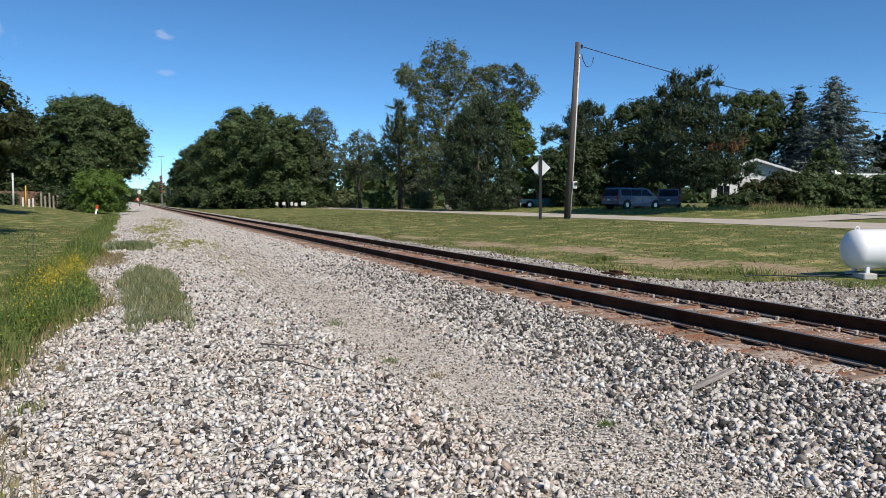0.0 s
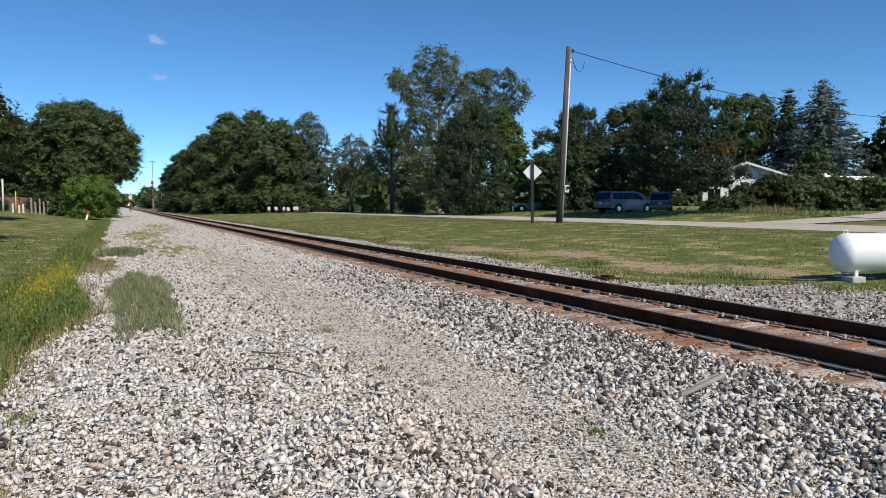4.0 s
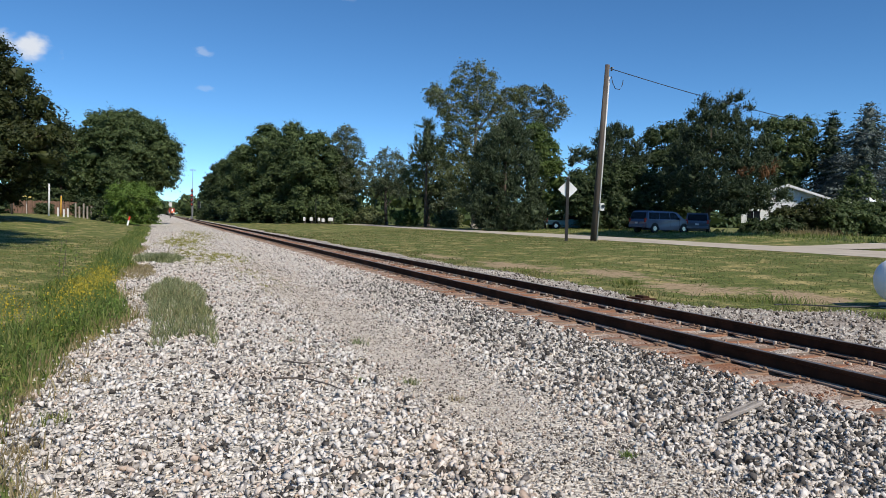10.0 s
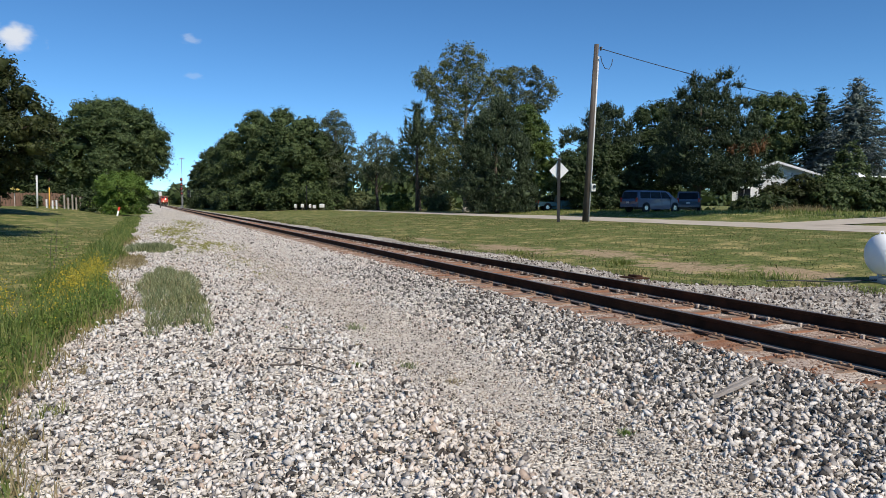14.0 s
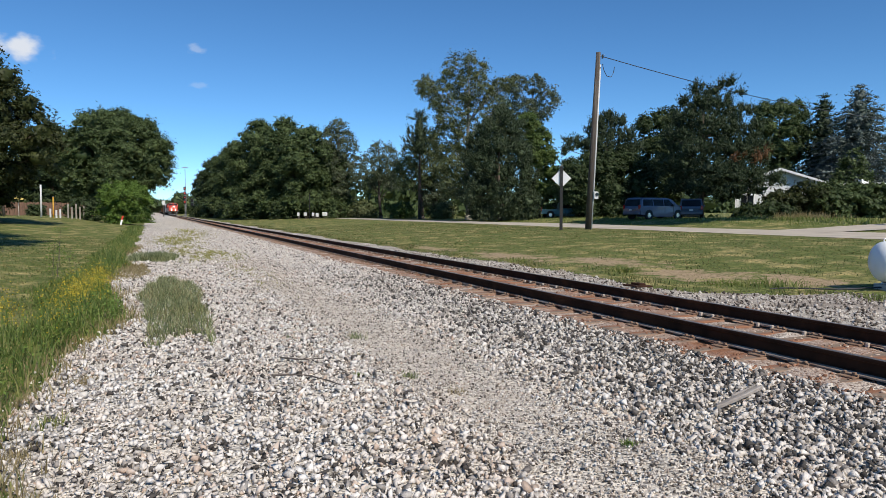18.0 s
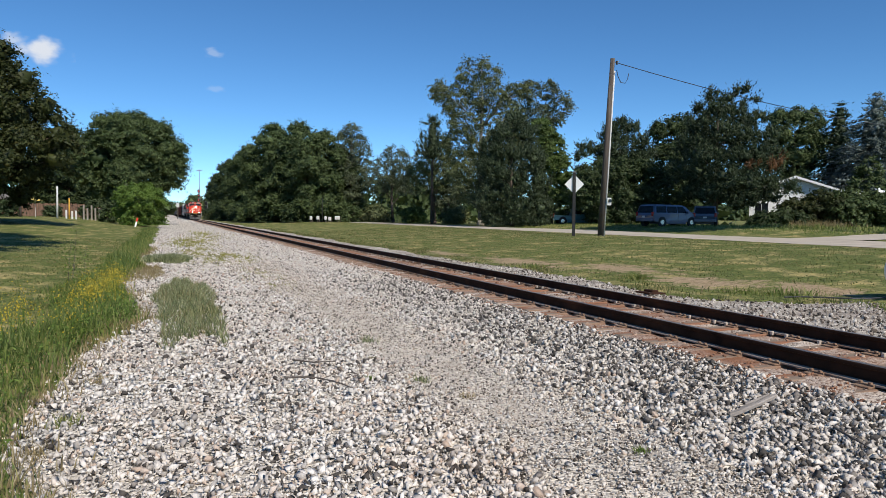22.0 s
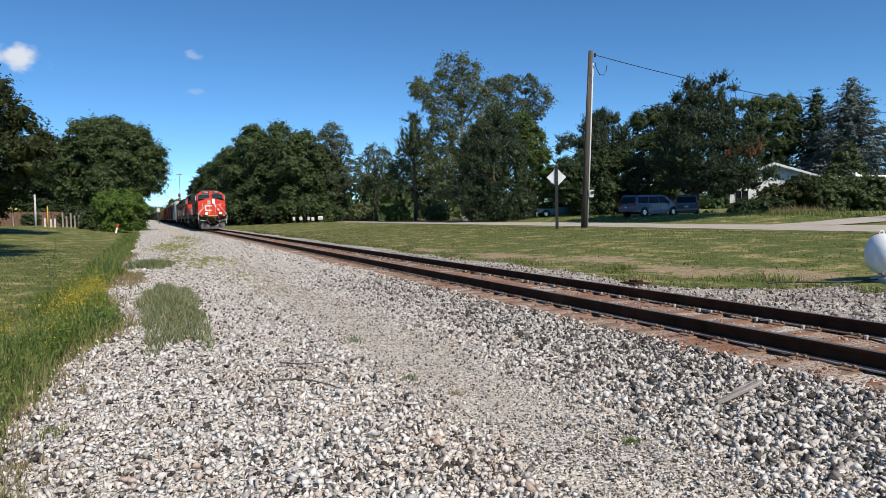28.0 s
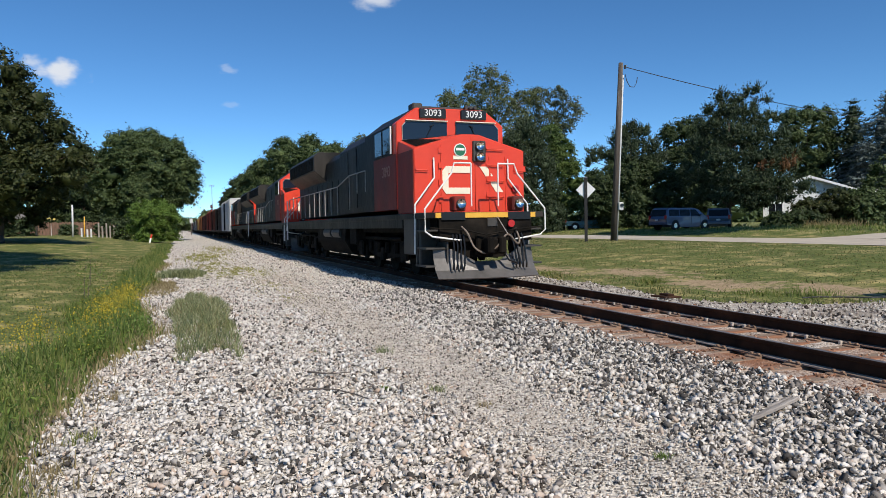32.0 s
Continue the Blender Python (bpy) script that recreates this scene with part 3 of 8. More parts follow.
def build_track():
    track = thing("railway_track", pose(0, 0, 0), "single rusty railway track on wooden sleepers in ballast", "railway track", kind="structure")
    half = [(0.070, 0.0), (0.072, 0.012), (0.024, 0.030), (0.010, 0.045), (0.009, 0.125), (0.020, 0.138), (0.036, 0.143), (0.037, 0.168), (0.033, 0.178)]
    outline = half + [(-a, b) for a, b in reversed(half)]
    for x in (X_NEAR, X_FAR):
        bm = prism(bmesh.new(), [(x + a, RAIL_TOP - 0.179 + b) for a, b in outline], "y", -14, 1150)
        part("rail", bm, RAIL, track, "dark rusty steel rail")
        bm = bmesh.new()
        box(bm, x - 0.031, x + 0.031, -14, 1150, RAIL_TOP - 0.0008, RAIL_TOP + 0.0012)
        part("running_face", bm, RAIL_HEAD, track, "dull polished top of the rail")
        foot = [(x - 0.0745, RAIL_TOP - 0.178), (x - 0.0745, RAIL_TOP - 0.163), (x - 0.036, RAIL_TOP - 0.149), (x - 0.036, RAIL_TOP - 0.156)]
        part("rail_foot", prism(bmesh.new(), foot, "y", -14, 1150), FOOT_LIT, track, "pale strip on the rail foot, sunlit tone in its colour")
    rng = random.Random(4)
    bm = boxes((-1.3, 1.3, -0.115, 0.115, -0.17, 0), bevel=0.012)
    me = bpy.data.meshes.new("sleeper")
    bm.to_mesh(me)
    bm.free()
    bm = boxes((-0.16, 0.16, -0.09, 0.09, 0.0, 0.018), bevel=0.006)
    box(bm, -0.098, -0.078, -0.09, 0.09, 0.018, 0.034)
    box(bm, 0.078, 0.098, -0.09, 0.09, 0.018, 0.034)
    for sx in (-0.085, 0.085):
        for sy in (-0.05, 0.05):
            box(bm, sx - 0.016, sx + 0.016, sy - 0.016, sy + 0.016, 0.03, 0.052, bevel=0.004)
    plate = bpy.data.meshes.new("tie_plate")
    bm.to_mesh(plate)
    bm.free()
    bm = boxes((-0.10, 0.02, -0.014, 0.014, -0.012, 0.0), (-0.104, -0.066, -0.021, 0.021, -0.028, 0.026), bevel=0.006)
    anchor = bpy.data.meshes.new("rail_anchor")
    bm.to_mesh(anchor)
    bm.free()
    far = bmesh.new()
    top = RAIL_TOP - 0.179 - 0.018
    for k in range(1100):
        y = -13 + k * 0.53 + 0.03
        if k < 230:
            ob = link_part("sleeper", me, SLEEPER, track)
            ob.matrix_basis = pose(X_TRACK + rng.uniform(-0.04, 0.04), y + rng.uniform(-0.02, 0.02), top, 0, 0, rng.uniform(-0.8, 0.8))
        else:
            box(far, X_TRACK - 1.3, X_TRACK + 1.3, y - 0.115, y + 0.115, top - 0.1, top)
        if k < 120:
            for x in (X_NEAR, X_FAR):
                ob = link_part("tie_plate", plate, PLATE, track)
                ob.matrix_basis = pose(x, y, top)
        if 20 < k < 170:
            for x, turn in ((X_NEAR, 180), (X_FAR, 0)):
                ob = link_part("rail_anchor", anchor, CLIP, track)
                ob.matrix_basis = pose(x, y + rng.choice((-0.15, 0.15)) + rng.uniform(-0.02, 0.02), RAIL_TOP - 0.175, 0, 0, turn)
    tagged(part("far_sleepers", far, SLEEPER, track, "weathered wooden sleepers further along the track"), kind="stuff")


build_ground()
build_stones()
build_track()

# ---- trees ----
BARK = surf("bark", (0.055, 0.042, 0.032), (0.13, 0.10, 0.078), scale=4, rough=(0.85, 1.0), bump=0.9, bump_scale=18, stretch=(1, 1, 0.25))
BARK_PALE = surf("pale_bark", (0.20, 0.18, 0.15), (0.34, 0.31, 0.27), scale=4, rough=(0.85, 1.0), bump=0.6, bump_scale=18, stretch=(1, 1, 0.3))


def leaf_mat(name, dark, light, accent, translucent=0.22, rough=0.6):
    mid = [(a + b) / 2 for a, b in zip(dark, light)]
    lo = tuple(m + 0.85 * (a - m) for m, a in zip(mid, dark))
    hi = tuple(m + 0.85 * (b - m) for m, b in zip(mid, light))
    return island_mat(name, [(0.0, lo), (0.55, tuple(mid)), (0.94, hi), (1.0, tuple((a + b) / 2 for a, b in zip(hi, accent)))], rough=rough, translucent=translucent, tint=(0.66, 0.70, 0.58), tint_scale=0.45, specular=0.3)


LEAF_GREEN = leaf_mat("leaf_green", (0.042, 0.068, 0.024), (0.122, 0.165, 0.062), (0.18, 0.21, 0.08))
LEAF_DARK = leaf_mat("leaf_dark", (0.024, 0.040, 0.015), (0.082, 0.116, 0.044), (0.12, 0.15, 0.055))
LEAF_OLIVE = leaf_mat("leaf_olive", (0.075, 0.095, 0.040), (0.185, 0.210, 0.095), (0.30, 0.28, 0.07))
LEAF_GREY = leaf_mat("leaf_greyish", (0.068, 0.088, 0.052), (0.155, 0.182, 0.105), (0.21, 0.22, 0.11))
LEAF_LIME = leaf_mat("leaf_lime", (0.064, 0.104, 0.026), (0.145, 0.205, 0.055), (0.20, 0.24, 0.07))
LEAF_BRIGHT = leaf_mat("leaf_bright", (0.085, 0.15, 0.026), (0.17, 0.26, 0.052), (0.23, 0.31, 0.07), translucent=0.3)
LEAF_BROWNISH = leaf_mat("leaf_browning", (0.026, 0.036, 0.011), (0.066, 0.078, 0.023), (0.12, 0.085, 0.022))
NEEDLE = leaf_mat("needle_dark", (0.022, 0.036, 0.018), (0.064, 0.090, 0.044), (0.095, 0.12, 0.055), translucent=0.08)
NEEDLE_BLUE = leaf_mat("needle_blue", (0.080, 0.105, 0.100), (0.155, 0.190, 0.178), (0.19, 0.22, 0.20), translucent=0.1)
RUST_LEAF = leaf_mat("needle_dead", (0.13, 0.062, 0.030), (0.25, 0.125, 0.062), (0.28, 0.15, 0.07), translucent=0.1)


def unit(v):
    return v / (np.linalg.norm(v, axis=-1, keepdims=True) + 1e-9)


def leaf_cloud(name, centre, out, size, rng, slim=0.5, along=None, stray=0.55):
    """One little folded blade for each point, facing roughly outwards."""
    n = len(centre)
    nor = out + rng.normal(0, stray, (n, 3))
    nor[:, 2] += 0.25
    nor = unit(nor)
    a = unit(np.cross(nor, rng.normal(size=(n, 3))))
    if along is not None:
        a = unit(along + rng.normal(0, 0.35, (n, 3)))
    b = unit(np.cross(nor, a))
    s = (size * rng.uniform(0.5, 1.2, n))[:, None]
    v = np.stack([centre - a * s * 0.5, centre + b * s * slim * 0.5 + nor * s * 0.1, centre + a * s * 0.5, centre - b * s * slim * 0.5 + nor * s * 0.1], 1)
    return v.reshape(-1, 3), np.arange(n * 4).reshape(-1, 4)


def lumps(p, rng, wave):
    """Smooth noise of about the given wavelength, roughly -1..1."""
    k = rng.normal(size=(9, 3))
    k *= (2 * np.pi / (wave * rng.uniform(0.6, 1.5, 9)) / np.linalg.norm(k, axis=1))[:, None]
    return np.sin(p @ k.T + rng.uniform(0, 6.28, 9)).sum(1) / 4.2


def icosphere(level):
    bm = bmesh.new()
    bmesh.ops.create_icosphere(bm, subdivisions=level, radius=1.0)
    v = np.array([tuple(q.co) for q in bm.verts])
    f = np.array([[q.index for q in g.verts] for g in bm.faces])
    bm.free()
    return v, f


BALL = icosphere(2)
KNOT = (np.array([(1, 0, 0), (-1, 0, 0), (0, 1, 0), (0, -1, 0), (0, 0, 1), (0, 0, -1)], float), np.array([(0, 2, 4), (2, 1, 4), (1, 3, 4), (3, 0, 4), (2, 0, 5), (1, 2, 5), (3, 1, 5), (0, 3, 5)]))


def core_mesh(lobes, rng, shrink):
    """The dense twiggy inside of a crown: small rough bodies deep within the lobes."""
    v0, f0 = BALL
    vs = [v0 * (shrink * (1 + rng.normal(0, 0.2, (len(v0), 1)))) * np.array(m[3:6]) + np.array(m[:3]) for m in lobes]
    return np.concatenate(vs), np.concatenate([f0 + k * len(v0) for k in range(len(lobes))])


def leaflets(centre, out, size, rng, slim, along=None, stray=0.45):
    """A pointed leaf for each place, facing roughly outwards."""
    n = len(centre)
    nor = unit(out + rng.normal(0, stray, (n, 3)) + (0, 0, 0.2))
    a = unit(np.cross(nor, rng.normal(size=(n, 3)))) if along is None else unit(along + rng.normal(0, 0.35, (n, 3)))
    b = unit(np.cross(nor, a))
    s = (size * rng.uniform(0.55, 1.25, n))[:, None]
    v = np.stack([centre + a * s * 0.62, centre - a * s * 0.38 + b * s * slim * 0.55, centre - a * s * 0.38 - b * s * slim * 0.55], 1)
    return v.reshape(-1, 3), np.arange(n * 3).reshape(-1, 3)


def on_lobes(lobes, count, rng, clear=0.84):
    """Places on the outside of a heap of lobes, with the outward direction."""
    lobes = np.asarray(lobes, float)
    area = lobes[:, 3] * lobes[:, 4] + lobes[:, 3] * lobes[:, 5] + lobes[:, 4] * lobes[:, 5]
    pick = rng.choice(len(lobes), count, p=area / area.sum())
    d = unit(rng.normal(size=(count, 3)))
    p = lobes[pick, :3] + d * lobes[pick, 3:6] * (1 - 0.16 * rng.uniform(0, 1, count) ** 1.5)[:, None]
    inside = np.full(count, 9.0)
    for m in lobes:
        inside = np.minimum(inside, np.linalg.norm((p - m[:3]) / m[3:6], axis=1))
    keep = inside > clear
    return p[keep], unit(d[keep] / lobes[pick[keep], 3:6]), float(4.19 * area.sum() * keep.mean())


SPRAYS = {"leaf": (1.25, 0.85, 0.50), "pine": (0.55, 0.55, 1.35), "spruce": (1.25, 0.75, 0.42)}


def sprays(p, d, radius, leaves, size, rng, style="leaf", cores=0.55):
    """Clumps of foliage at p that face d: drooping sprays of leaves, upright tufts or flat boughs."""
    n = len(p)
    up = np.array([0, 0, 1.0])
    if style == "leaf":
        u = unit(d * (1, 1, 0.35) - 0.30 * up + rng.normal(0, 0.40, (n, 3)))
        w = unit(d * 0.6 + 0.7 * up + rng.normal(0, 0.25, (n, 3)))
        w = unit(w - u * (w * u).sum(1, keepdims=True))
    elif style == "pine":
        w = unit(d * 0.60 + 0.70 * up + rng.normal(0, 0.3, (n, 3)))
        u = unit(np.cross(w, rng.normal(size=(n, 3))))
    else:
        u = unit(d * (1, 1, 0) - 0.28 * up + rng.normal(0, 0.22, (n, 3)))
        w = unit(up - u * u[:, 2:3])
    axes = np.stack([u, np.cross(w, u), w], 1)
    rad = np.array(SPRAYS[style]) * (radius * np.clip(rng.lognormal(0, 0.30, n), 0.5, 1.6))[:, None]
    per = max(6, leaves // n)
    q = unit(rng.normal(size=(n, per, 3)))
    q[..., 2] = np.where(q[..., 2] < -0.30, -q[..., 2], q[..., 2])
    far = np.where(rng.uniform(0, 1, (n, per, 1)) < 0.30, rng.uniform(1.0, 1.35, (n, per, 1)), rng.uniform(0.45, 1.05, (n, per, 1)))
    at = q * far * rad[:, None, :]
    turned = np.einsum("nki,nij->nkj", at, axes)
    pos = (p[:, None] + turned).reshape(-1, 3)
    nor = unit(np.einsum("nki,nij->nkj", q / rad[:, None, :], axes)).reshape(-1, 3)
    grow = None
    if style != "leaf":
        grow = unit(turned).reshape(-1, 3) + (0, 0, 0.25)
        nor = unit(nor + (0, 0, 0.5))
    pos[:, 2] = np.maximum(pos[:, 2], 0.15)
    v, f = leaflets(pos, nor, np.full(len(pos), size), rng, 0.62 if style == "leaf" else 0.32, grow, 0.45)
    if cores:
        v0, f0 = KNOT
        body = v0[None] * rad[:, None, :] * cores * rng.uniform(0.75, 1.15, (n, len(v0), 1))
        body = (p[:, None] + np.einsum("nki,nij->nkj", body, axes)).reshape(-1, 3)
        body[:, 2] = np.maximum(body[:, 2], 0.1)
        f = np.concatenate([f, (f0[None] + (np.arange(n) * len(v0))[:, None, None]).reshape(-1, 3) + len(v)])
        v = np.concatenate([v, body])
    return v, f


def crown(tree, lobes, leaf, leaves, size, rng, radius, style="leaf", cover=1.5, gaps=-9.0, inside=0.62, cores=0.55):
    """The foliage of a tree as one part: clumps over the lobes, and a twiggy inside."""
    lobes = [m for m in lobes]
    _, _, area = on_lobes(lobes, 4000, np.random.default_rng(1))
    count = int(cover * area / (math.pi * radius ** 2))
    p, d, _ = on_lobes(lobes, count * 6, rng)
    p = p + d * (0.30 * radius * lumps(p, rng, radius * 4.5) - 0.55 * radius)[:, None]
    if style == "pine":
        p[:, 2] -= 0.45 * radius
    keep = lumps(p, rng, radius * 3.4) > gaps
    p, d = p[keep][:count], d[keep][:count]
    v, f = sprays(p, d, radius, leaves, size, rng, style, cores)
    if inside:
        v2, f2 = core_mesh(lobes, rng, inside)
        v2[:, 2] = np.maximum(v2[:, 2], 0.1)
        v, f = np.concatenate([v, v2]), np.concatenate([f, f2 + len(v)])
    link_part("crown", mesh_np("crown", v, f, leaf), leaf, tree)


def lobe_points(lobes, count, rng, inner):
    lobes = np.asarray(lobes, float)
    area = (lobes[:, 3] * lobes[:, 4] + lobes[:, 3] * lobes[:, 5] + lobes[:, 4] * lobes[:, 5])
    pick = rng.choice(len(lobes), count, p=area / area.sum())
    d = unit(rng.normal(size=(count, 3)))
    deep = rng.uniform(0, 1, count) < inner
    r = np.where(deep, rng.uniform(0.25, 0.8, count), 1 - 0.30 * rng.uniform(0, 1, count) ** 1.6)
    wave = 1 + 0.10 * np.sin(d[:, 0] * 7 + pick * 1.7) * np.sin(d[:, 1] * 6 + pick) + 0.08 * np.sin(d[:, 2] * 9 + pick * 2.3)
    p = lobes[pick, :3] + d * lobes[pick, 3:6] * (r * wave)[:, None]
    return p, d, np.where(deep, 2.2, 1.0)


def limbs(bm, base, top, radius, ends, rng):
    """A trunk that tapers and leans a little, with limbs to the given ends."""
    base, top = Vector(base), Vector(top)
    lean = Vector((rng.uniform(-0.25, 0.25), rng.uniform(-0.25, 0.25), 0))
    line = [base + (top - base) * s + lean * math.sin(s * 3) for s in (0, 0.04, 0.25, 0.5, 0.75, 1)]
    tube(bm, [line[0] - Vector((0, 0, 0.15)), line[1]], radius * 1.45, 9, radius)
    tube(bm, line[1:], radius, 9, radius * 0.25)
    for e in ends:
        e = Vector(e)
        s = min(0.9, max(0.18, (e.z - base.z) / max(top.z - base.z, 0.1) - 0.28))
        a = base + (top - base) * s + lean * math.sin(s * 3)
        mid = a.lerp(e, 0.5) + Vector((0, 0, 0.08 * (e - a).length))
        tube(bm, [a, mid, e], radius * 0.42 * (1 - 0.5 * s), 6, radius * 0.08)


def broadleaf(name, x, y, height, width, seed, leaf, label, leaves=9000, size=0.30, clear=0.12, lobes=26, shape=1.0, bark=None, extra=(), airy=0.0, z=None, clump=0.0, drop=0.0):
    """A leafy tree: trunk, limbs and a crown of lobes. shape: above 1 widest low, under 1 widest high. extra: further lobes (dx, dy, z, r). airy: how open the crown is."""
    rng, rnd = np.random.default_rng(seed), random.Random(seed)
    base = float(ground_z(x, y)) if z is None else z
    tree = thing(name, pose(x, y, base), label, "tree")
    made, c0 = [], clear * height
    for k in range(lobes):
        s = (k + 0.5) / lobes
        h = c0 + (height - c0) * (0.10 + 0.84 * s)
        env = math.sin(math.pi * min(1, max(0.03, (0.12 + 0.86 * s) ** shape))) ** 0.6
        a = k * 2.399 + rnd.uniform(-0.5, 0.5)
        r = width * rnd.uniform(0.14, 0.20) * (0.75 + 0.35 * env)
        far = max(0.0, width / 2 * env - r * 0.95) * rnd.uniform(0.78, 1.06)
        made.append((far * math.cos(a), far * math.sin(a), min(h, height - r * 0.75), r, r, r * rnd.uniform(0.62, 0.85)))
    made.append((0, 0, c0 + (height - c0) * 0.5, width * 0.27, width * 0.27, (height - c0) * 0.34))
    made += [(dx, dy, h, r, r, r * 0.8) for dx, dy, h, r in extra]
    if clear < 0.03:
        made += [(width * 0.36 * math.cos(k * 0.785), width * 0.36 * math.sin(k * 0.785), rnd.uniform(1.2, 3.4), width * 0.17, width * 0.17, 1.7) for k in range(8)]
    if airy:
        made = [m for m in made[:-1] if rnd.random() > drop]
    bm = bmesh.new()
    limbs(bm, (0, 0, 0), (0, 0, height * 0.8), 0.022 * height, [m[:3] for m in made[::2]], rnd)
    part("trunk", bm, bark or BARK, tree, "", True)
    crown(tree, made, leaf, leaves, size, rng, clump or 0.026 * width + 0.36, cover=1.6 - 0.7 * airy, gaps=-0.75 + 0.6 * airy, inside=0.52 if airy < 0.2 else 0, cores=0.50 if airy < 0.2 else 0.0)
    return tree


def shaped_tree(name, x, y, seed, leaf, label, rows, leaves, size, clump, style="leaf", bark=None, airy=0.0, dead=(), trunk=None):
    """A tree whose crown follows rows of (across, height, radius), shaped to fit the camera's view; across runs to the
    camera's right.
    """
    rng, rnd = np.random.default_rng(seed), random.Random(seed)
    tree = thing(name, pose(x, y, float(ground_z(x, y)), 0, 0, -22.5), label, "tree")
    made = []
    half = 0.40 * (max(a for a, h, r in rows) - min(a for a, h, r in rows))
    tall = max(h for a, h, r in rows)
    for a, h, r in rows:
        made.append((a, rnd.uniform(-0.2, 0.2), h, r, r * 1.1, r * 0.92))
        reach = half * min(1.0, 0.25 + 1.5 * (1 - h / (tall + 1)))
        for s in (-1, 1):
            made.append((a * 0.9 + rnd.uniform(-0.3, 0.3) * r, s * (reach * rnd.uniform(0.5, 1.0)), h - r * rnd.uniform(0.1, 0.5), r * 0.88, r * 0.95, r * 0.8))
    mid = trunk if trunk is not None else sum(a * r for a, h, r in rows) / sum(r for a, h, r in rows)
    bm = bmesh.new()
    limbs(bm, (mid, 0, 0), (mid, 0, tall * 0.85), 0.020 * tall, [m[:3] for m in made[::3]], rnd)
    part("trunk", bm, bark or BARK, tree, "", True)
    crown(tree, made, leaf, leaves, size, rng, clump, style, cover=(1.9 if style == "pine" else 1.45) - 0.7 * airy, gaps=-0.8 + 0.6 * airy, inside=(0.30 if style == "pine" else 0.50) if airy < 0.2 else 0, cores=0.42 if airy < 0.2 else 0.0)
    for a, h, r in dead:
        for da, dz in ((0.0, 0.0), (0.5 * r, 0.3 * r), (-0.4 * r, -0.2 * r)):
            v, f = sprays(np.array([(a + da, -half * 0.97, h + dz)]), np.array([(0, -1.0, 0.3)]), r * 0.7, 110, 0.20, rng, "pine", 0.6)
            tagged(link_part("dead_bough", mesh_np("dead_bough", v, f, RUST_LEAF), RUST_LEAF, tree), "rust brown dead needles", kind="stuff")
    return tree


def conifer(name, x, y, height, width, seed, leaf, label, leaves=9000, size=0.28, low=0.05, power=0.8, style="spruce", z=None, clump=0.55, ragged=0.2):
    """A needle tree: trunk, boughs in whorls and sprays of needles. power: under 1 gives a fuller top."""
    rng = np.random.default_rng(seed)
    base = float(ground_z(x, y)) if z is None else z
    tree = thing(name, pose(x, y, base), label, "tree")
    bm = bmesh.new()
    tube(bm, [(0, 0, -0.15), (0, 0, height * 0.5), (0.05, 0, height * 0.97)], 0.019 * height, 8, 0.02)
    p, d = [], []
    whorls = int(height * (1 - low) / 0.46)
    for k in range(whorls):
        s = low + (1 - low) * (k + 0.5 + 0.3 * math.sin(k * 5.1)) / whorls
        reach = width / 2 * ((1 - s) / (1 - low)) ** power + 0.12
        n = max(5, int(reach * 4.2))
        for i in range(n):
            a = 2 * math.pi * (i + rng.uniform(-0.3, 0.3)) / n + k * 1.3
            r = reach * (1 + ragged * rng.normal())
            if i % 2 == 0:
                tube(bm, [(0, 0, height * s), (r * 0.8 * math.cos(a), r * 0.8 * math.sin(a), height * s - 0.06 * r)], 0.05 * (1 - 0.7 * s), 5, 0.012)
            for q in np.arange(max(0.3, r - 2.2), r + 0.01, 0.62):
                p.append((q * math.cos(a), q * math.sin(a), height * s + 0.10 * q - 0.05 * q * q / max(r, 0.5) + rng.normal(0, 0.10)))
                d.append((math.cos(a), math.sin(a), 0.2))
    part("trunk", bm, BARK, tree, "", True)
    p, d = np.array(p), unit(np.array(d))
    v, f = sprays(p, d, clump, leaves, size, rng, style, 0.5)
    rings = [(0, 0, s * height, *(2 * [width / 2 * ((1 - s) / (1 - low)) ** power * 0.62 + 0.05]), height * 0.06) for s in np.linspace(low + 0.04, 0.92, 12)]
    v2, f2 = core_mesh(rings, rng, 0.72)
    v2[:, 2] = np.maximum(v2[:, 2], 0.1)
    link_part("crown", mesh_np("crown", np.concatenate([v, v2]), np.concatenate([f, f2 + len(v)]), leaf), leaf, tree)
    return tree


